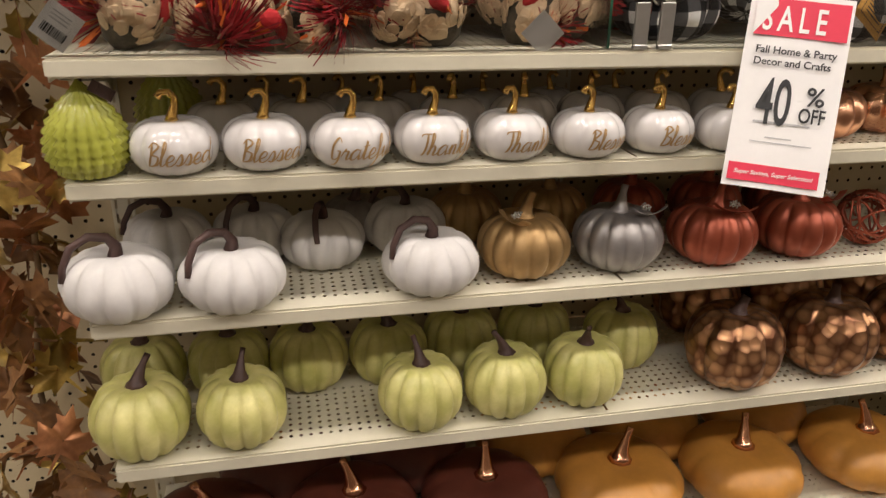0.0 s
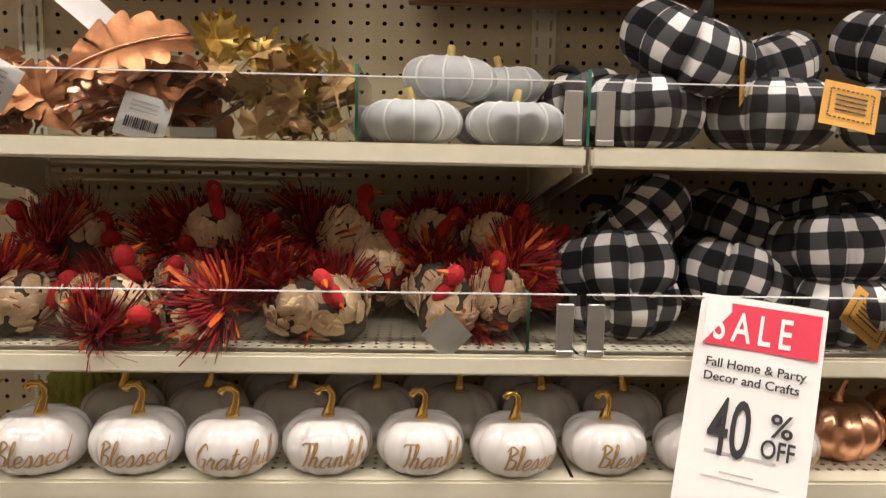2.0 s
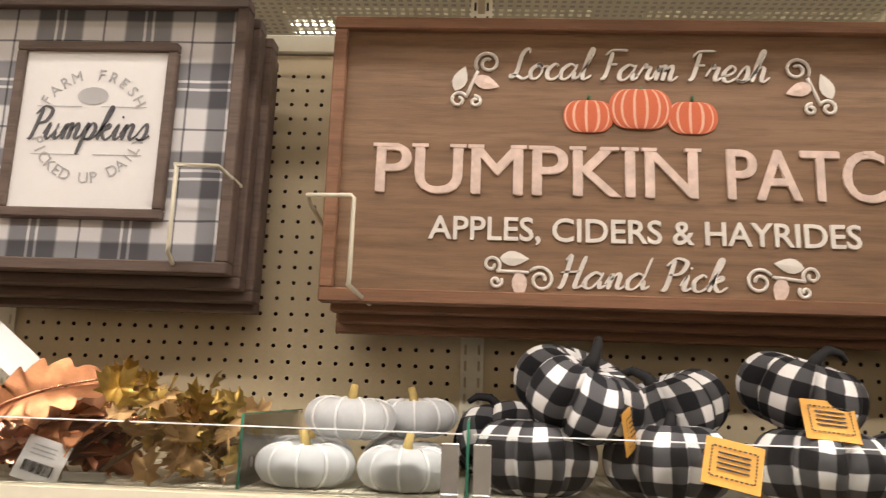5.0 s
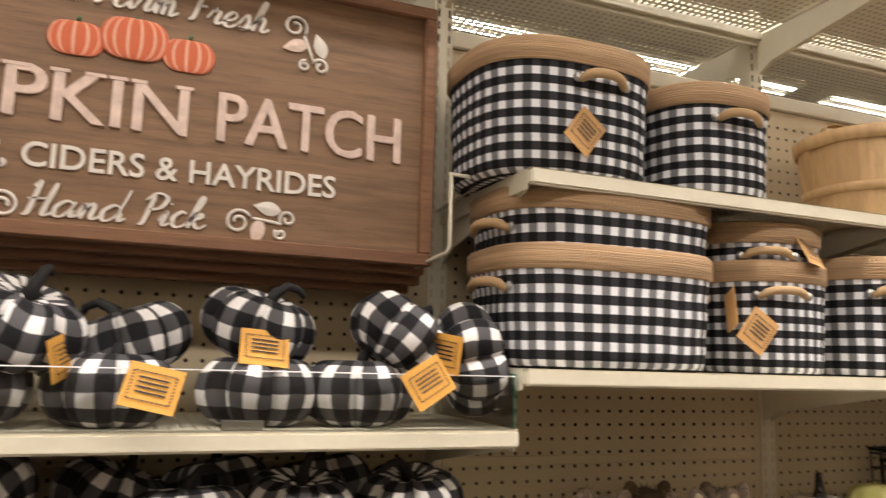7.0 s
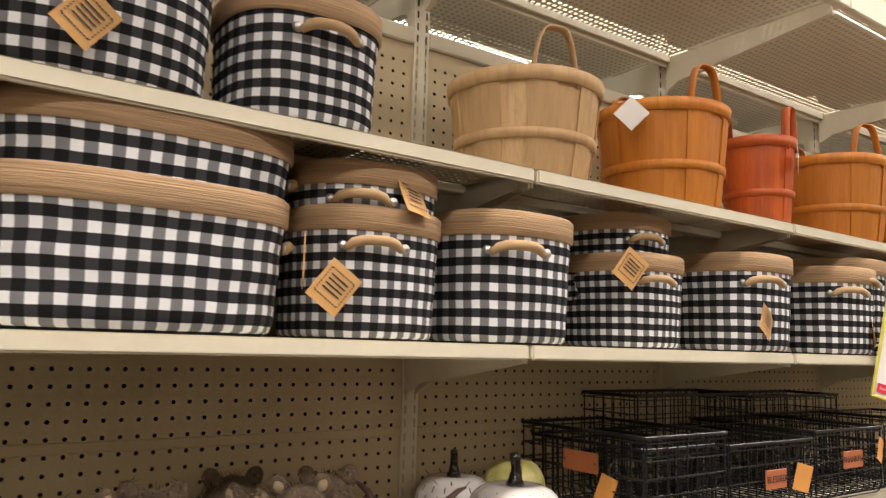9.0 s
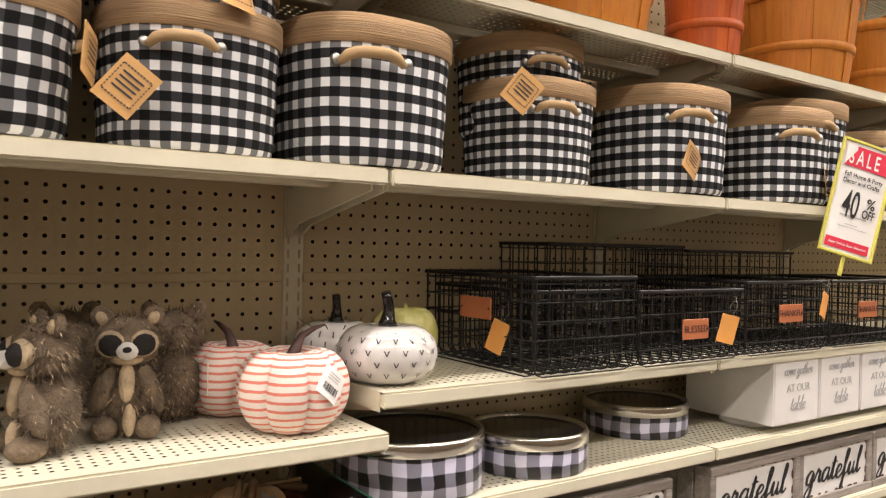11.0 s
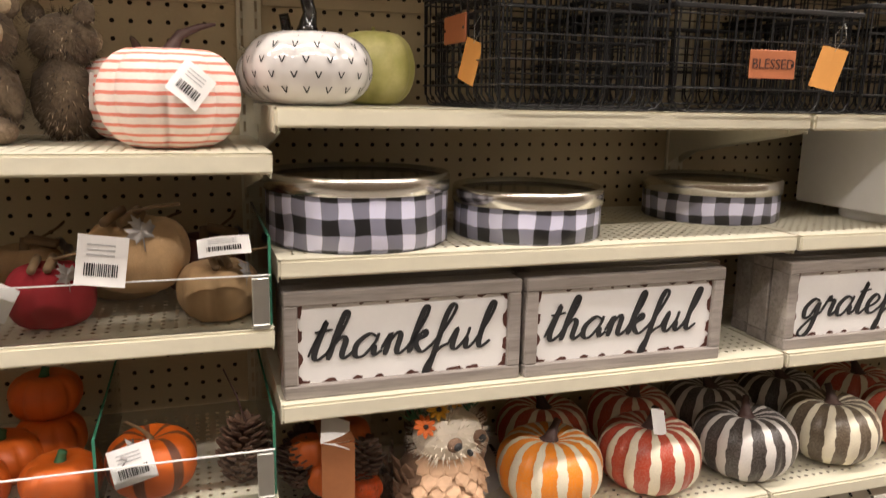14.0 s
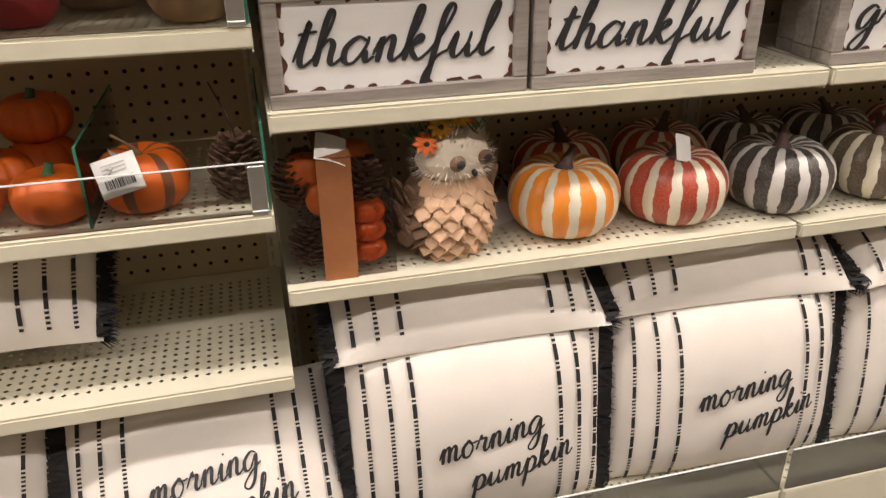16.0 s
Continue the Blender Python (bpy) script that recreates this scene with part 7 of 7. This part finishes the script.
rib = stripes("orange_brown_ribbons", (0.72, 0.14, 0.012), (0.16, 0.06, 0.03), 2 * math.pi * 0.06 / 7, 0.72, axis=0, rough=0.5, warp=0.02)
rb = pumpkin("ribbon_pumpkin", "orange and brown ribbon pumpkin with grey leaf charm", rib, TWIG, 0.06, 0.085, 7, 0.06, curl(0.03, -0.03, 0.004, 0.002), 0.62, 0.15)
part("leaf", leaves("leaf", [SILVER], [(0, 0, 0, 0.05)], 9, leaf_outline()), rb, pose(-0.015, -0.045, 0.072), "grey metal leaf charm")
put(rb, -0.154, -0.262, C4, 0, scale=0.94)
price_tag(-0.172, -0.319, C4 + 0.062, 0, -20, -14, 0.05, 0.045)
pc = tagged(new("pinecone", cone_me), "brown pinecone with a wire stalk", "pinecone")
pc.matrix_world = pose(-0.046, -0.268, C4, 0, 6, 0) @ Matrix.Diagonal((1.05, 1.05, 1.1, 1))
pc2 = part("stalk", tube("stalk", BARK, [(0, 0, 0.072), (-0.012, 0.01, 0.10), (-0.03, 0.02, 0.13)], 0.0012, 5), pc)


# ---- lumbar pillows ----
def pillow(words, label):
    w, h, d = 0.432, 0.345, 0.165
    n1, n2 = 34, 26
    verts, faces = [], []

    def depth(u, v):
        return d / 2 * max(0.0, (1 - abs(u) ** 2.6) * (1 - abs(v) ** 2.6)) ** 0.55

    for s in (-1, 1):
        for j in range(n2 + 1):
            v = j / n2 * 2 - 1
            for i in range(n1 + 1):
                u = i / n1 * 2 - 1
                x = u * w / 2 * (1 - 0.025 * (1 - v * v))
                z = v * h / 2 * (1 - 0.035 * (1 - u * u)) + h / 2
                wr = 0.005 * noise.noise(Vector((x * 11, z * 11, s * 3.0))) + 0.0012 * noise.noise(Vector((x * 40, z * 40, s * 9.0)))
                verts.append((x, s * (depth(u, v) + wr * (1 - max(abs(u), abs(v)) ** 6)), z))
    m2 = (n1 + 1) * (n2 + 1)
    for j in range(n2):
        for i in range(n1):
            a = j * (n1 + 1) + i
            faces.append((a, a + 1, a + n1 + 2, a + n1 + 1))
            faces.append((m2 + a + 1, m2 + a, m2 + a + n1 + 1, m2 + a + n1 + 2))
    ob = thing("lumbar_pillow", label, "pillow", None, "cream lumbar pillows")
    part("cushion", mesh_of("cushion", verts, faces, [LINEN], True), ob)

    def at(x, z):
        u, v = max(-1, min(1, x / (w / 2))), max(-1, min(1, (z - h / 2) / (h / 2)))
        return -depth(u, v) - 0.0035

    rnd = random.Random(3)
    for x0 in (-0.185, -0.15, -0.115, 0.115, 0.15, 0.185):
        verts, faces = [], []
        z = 0.015
        while z < h - 0.015:
            solid = rnd.random() < 0.25
            ln = 0.022 if solid else 0.0034
            b = len(verts)
            for k in range(3):
                zz = min(z + ln * k / 2, h - 0.01)
                verts += [(x0 - 0.0032, at(x0, zz), zz), (x0 + 0.0032, at(x0, zz), zz)]
            faces += [(b, b + 1, b + 3, b + 2), (b + 2, b + 3, b + 5, b + 4)]
            z += ln + 0.003
        part("stitch_band", mesh_of("stitch_band", verts, faces, [BLACKTHREAD]), ob, label="black woven dash band")
    for s in (-1, 1):
        verts, faces = [], []
        for k in range(620):
            z = h * (0.02 + 0.96 * rnd.random())
            b = len(verts)
            y = rnd.uniform(-0.012, 0.012)
            ln, dz = rnd.uniform(0.018, 0.032), rnd.uniform(-0.022, 0.01)
            x = s * (w / 2 - 0.008)
            verts += [(x, y, z - 0.0028), (x, y, z + 0.0028), (x + s * ln, y + rnd.uniform(-0.012, 0.012), z + dz)]
            faces.append((b, b + 1, b + 2))
        part("fringe", mesh_of("fringe", verts, faces, [BLACKTHREAD]), ob, label="black yarn fringe")
    if words:
        for text, size, dx, z in (("morning", 0.054, 0.0, 0.192), ("pumpkin", 0.054, 0.05, 0.134)):
            me = script(text, size * 0.5, INK, 0.1, 0.3, 0.0004)
            me.transform(Matrix.Rotation(math.radians(-10), 4, "Y"))
            for v in me.vertices:
                v.co = (v.co.x + dx, at(v.co.x + dx, v.co.z + z) + v.co.y, v.co.z + z)
            part("lettering", me, ob, label="black script lettering")
    return ob


pw = pillow(True, "cream pillow lettered morning pumpkin with black fringe")
put(pw, 0.266, -0.33, BASE + 0.001, 0, -8, scale=0.95)
again(pw, 0.69, -0.325, BASE + 0.001, -2, -8, scale=0.95)
again(pw, -0.137, -0.398, BASE + 0.004, 2, -40, scale=0.9)
again(pw, -0.545, -0.398, BASE + 0.004, 0, -40, scale=0.9)
again(pw, 1.115, -0.325, BASE + 0.001, 0, -8, scale=0.95)
bw_ = pillow(False, "cream pillow with black dash bands lying on others")
put(bw_, 0.262, -0.325, BASE + 0.316, 0, -68, scale=0.97)
again(bw_, 0.69, -0.32, BASE + 0.316, -3, -68, scale=0.96)
again(bw_, 1.12, -0.325, BASE + 0.316, 3, -68, scale=0.96)
again(bw_, 0.271, -0.151, BASE + 0.01, 0, -3, scale=0.9)
again(bw_, 0.692, -0.151, BASE + 0.01, 0, -3, scale=0.9)
again(bw_, -0.436, -0.27, C5 + 0.055, 0, -55, scale=0.9)
for k in range(-1, 3):
    panel(k * W + 0.006, k * W + W - 0.006, -0.417, -0.4145, BASE + 0.001, BASE + 0.085)
    clip(k * W + 0.36, -0.420, BASE + 0.001, 0.065, 0.02)
sale_sign(1.165, -0.390, 1.748, -22, 14, 0.128, 0.245, True)
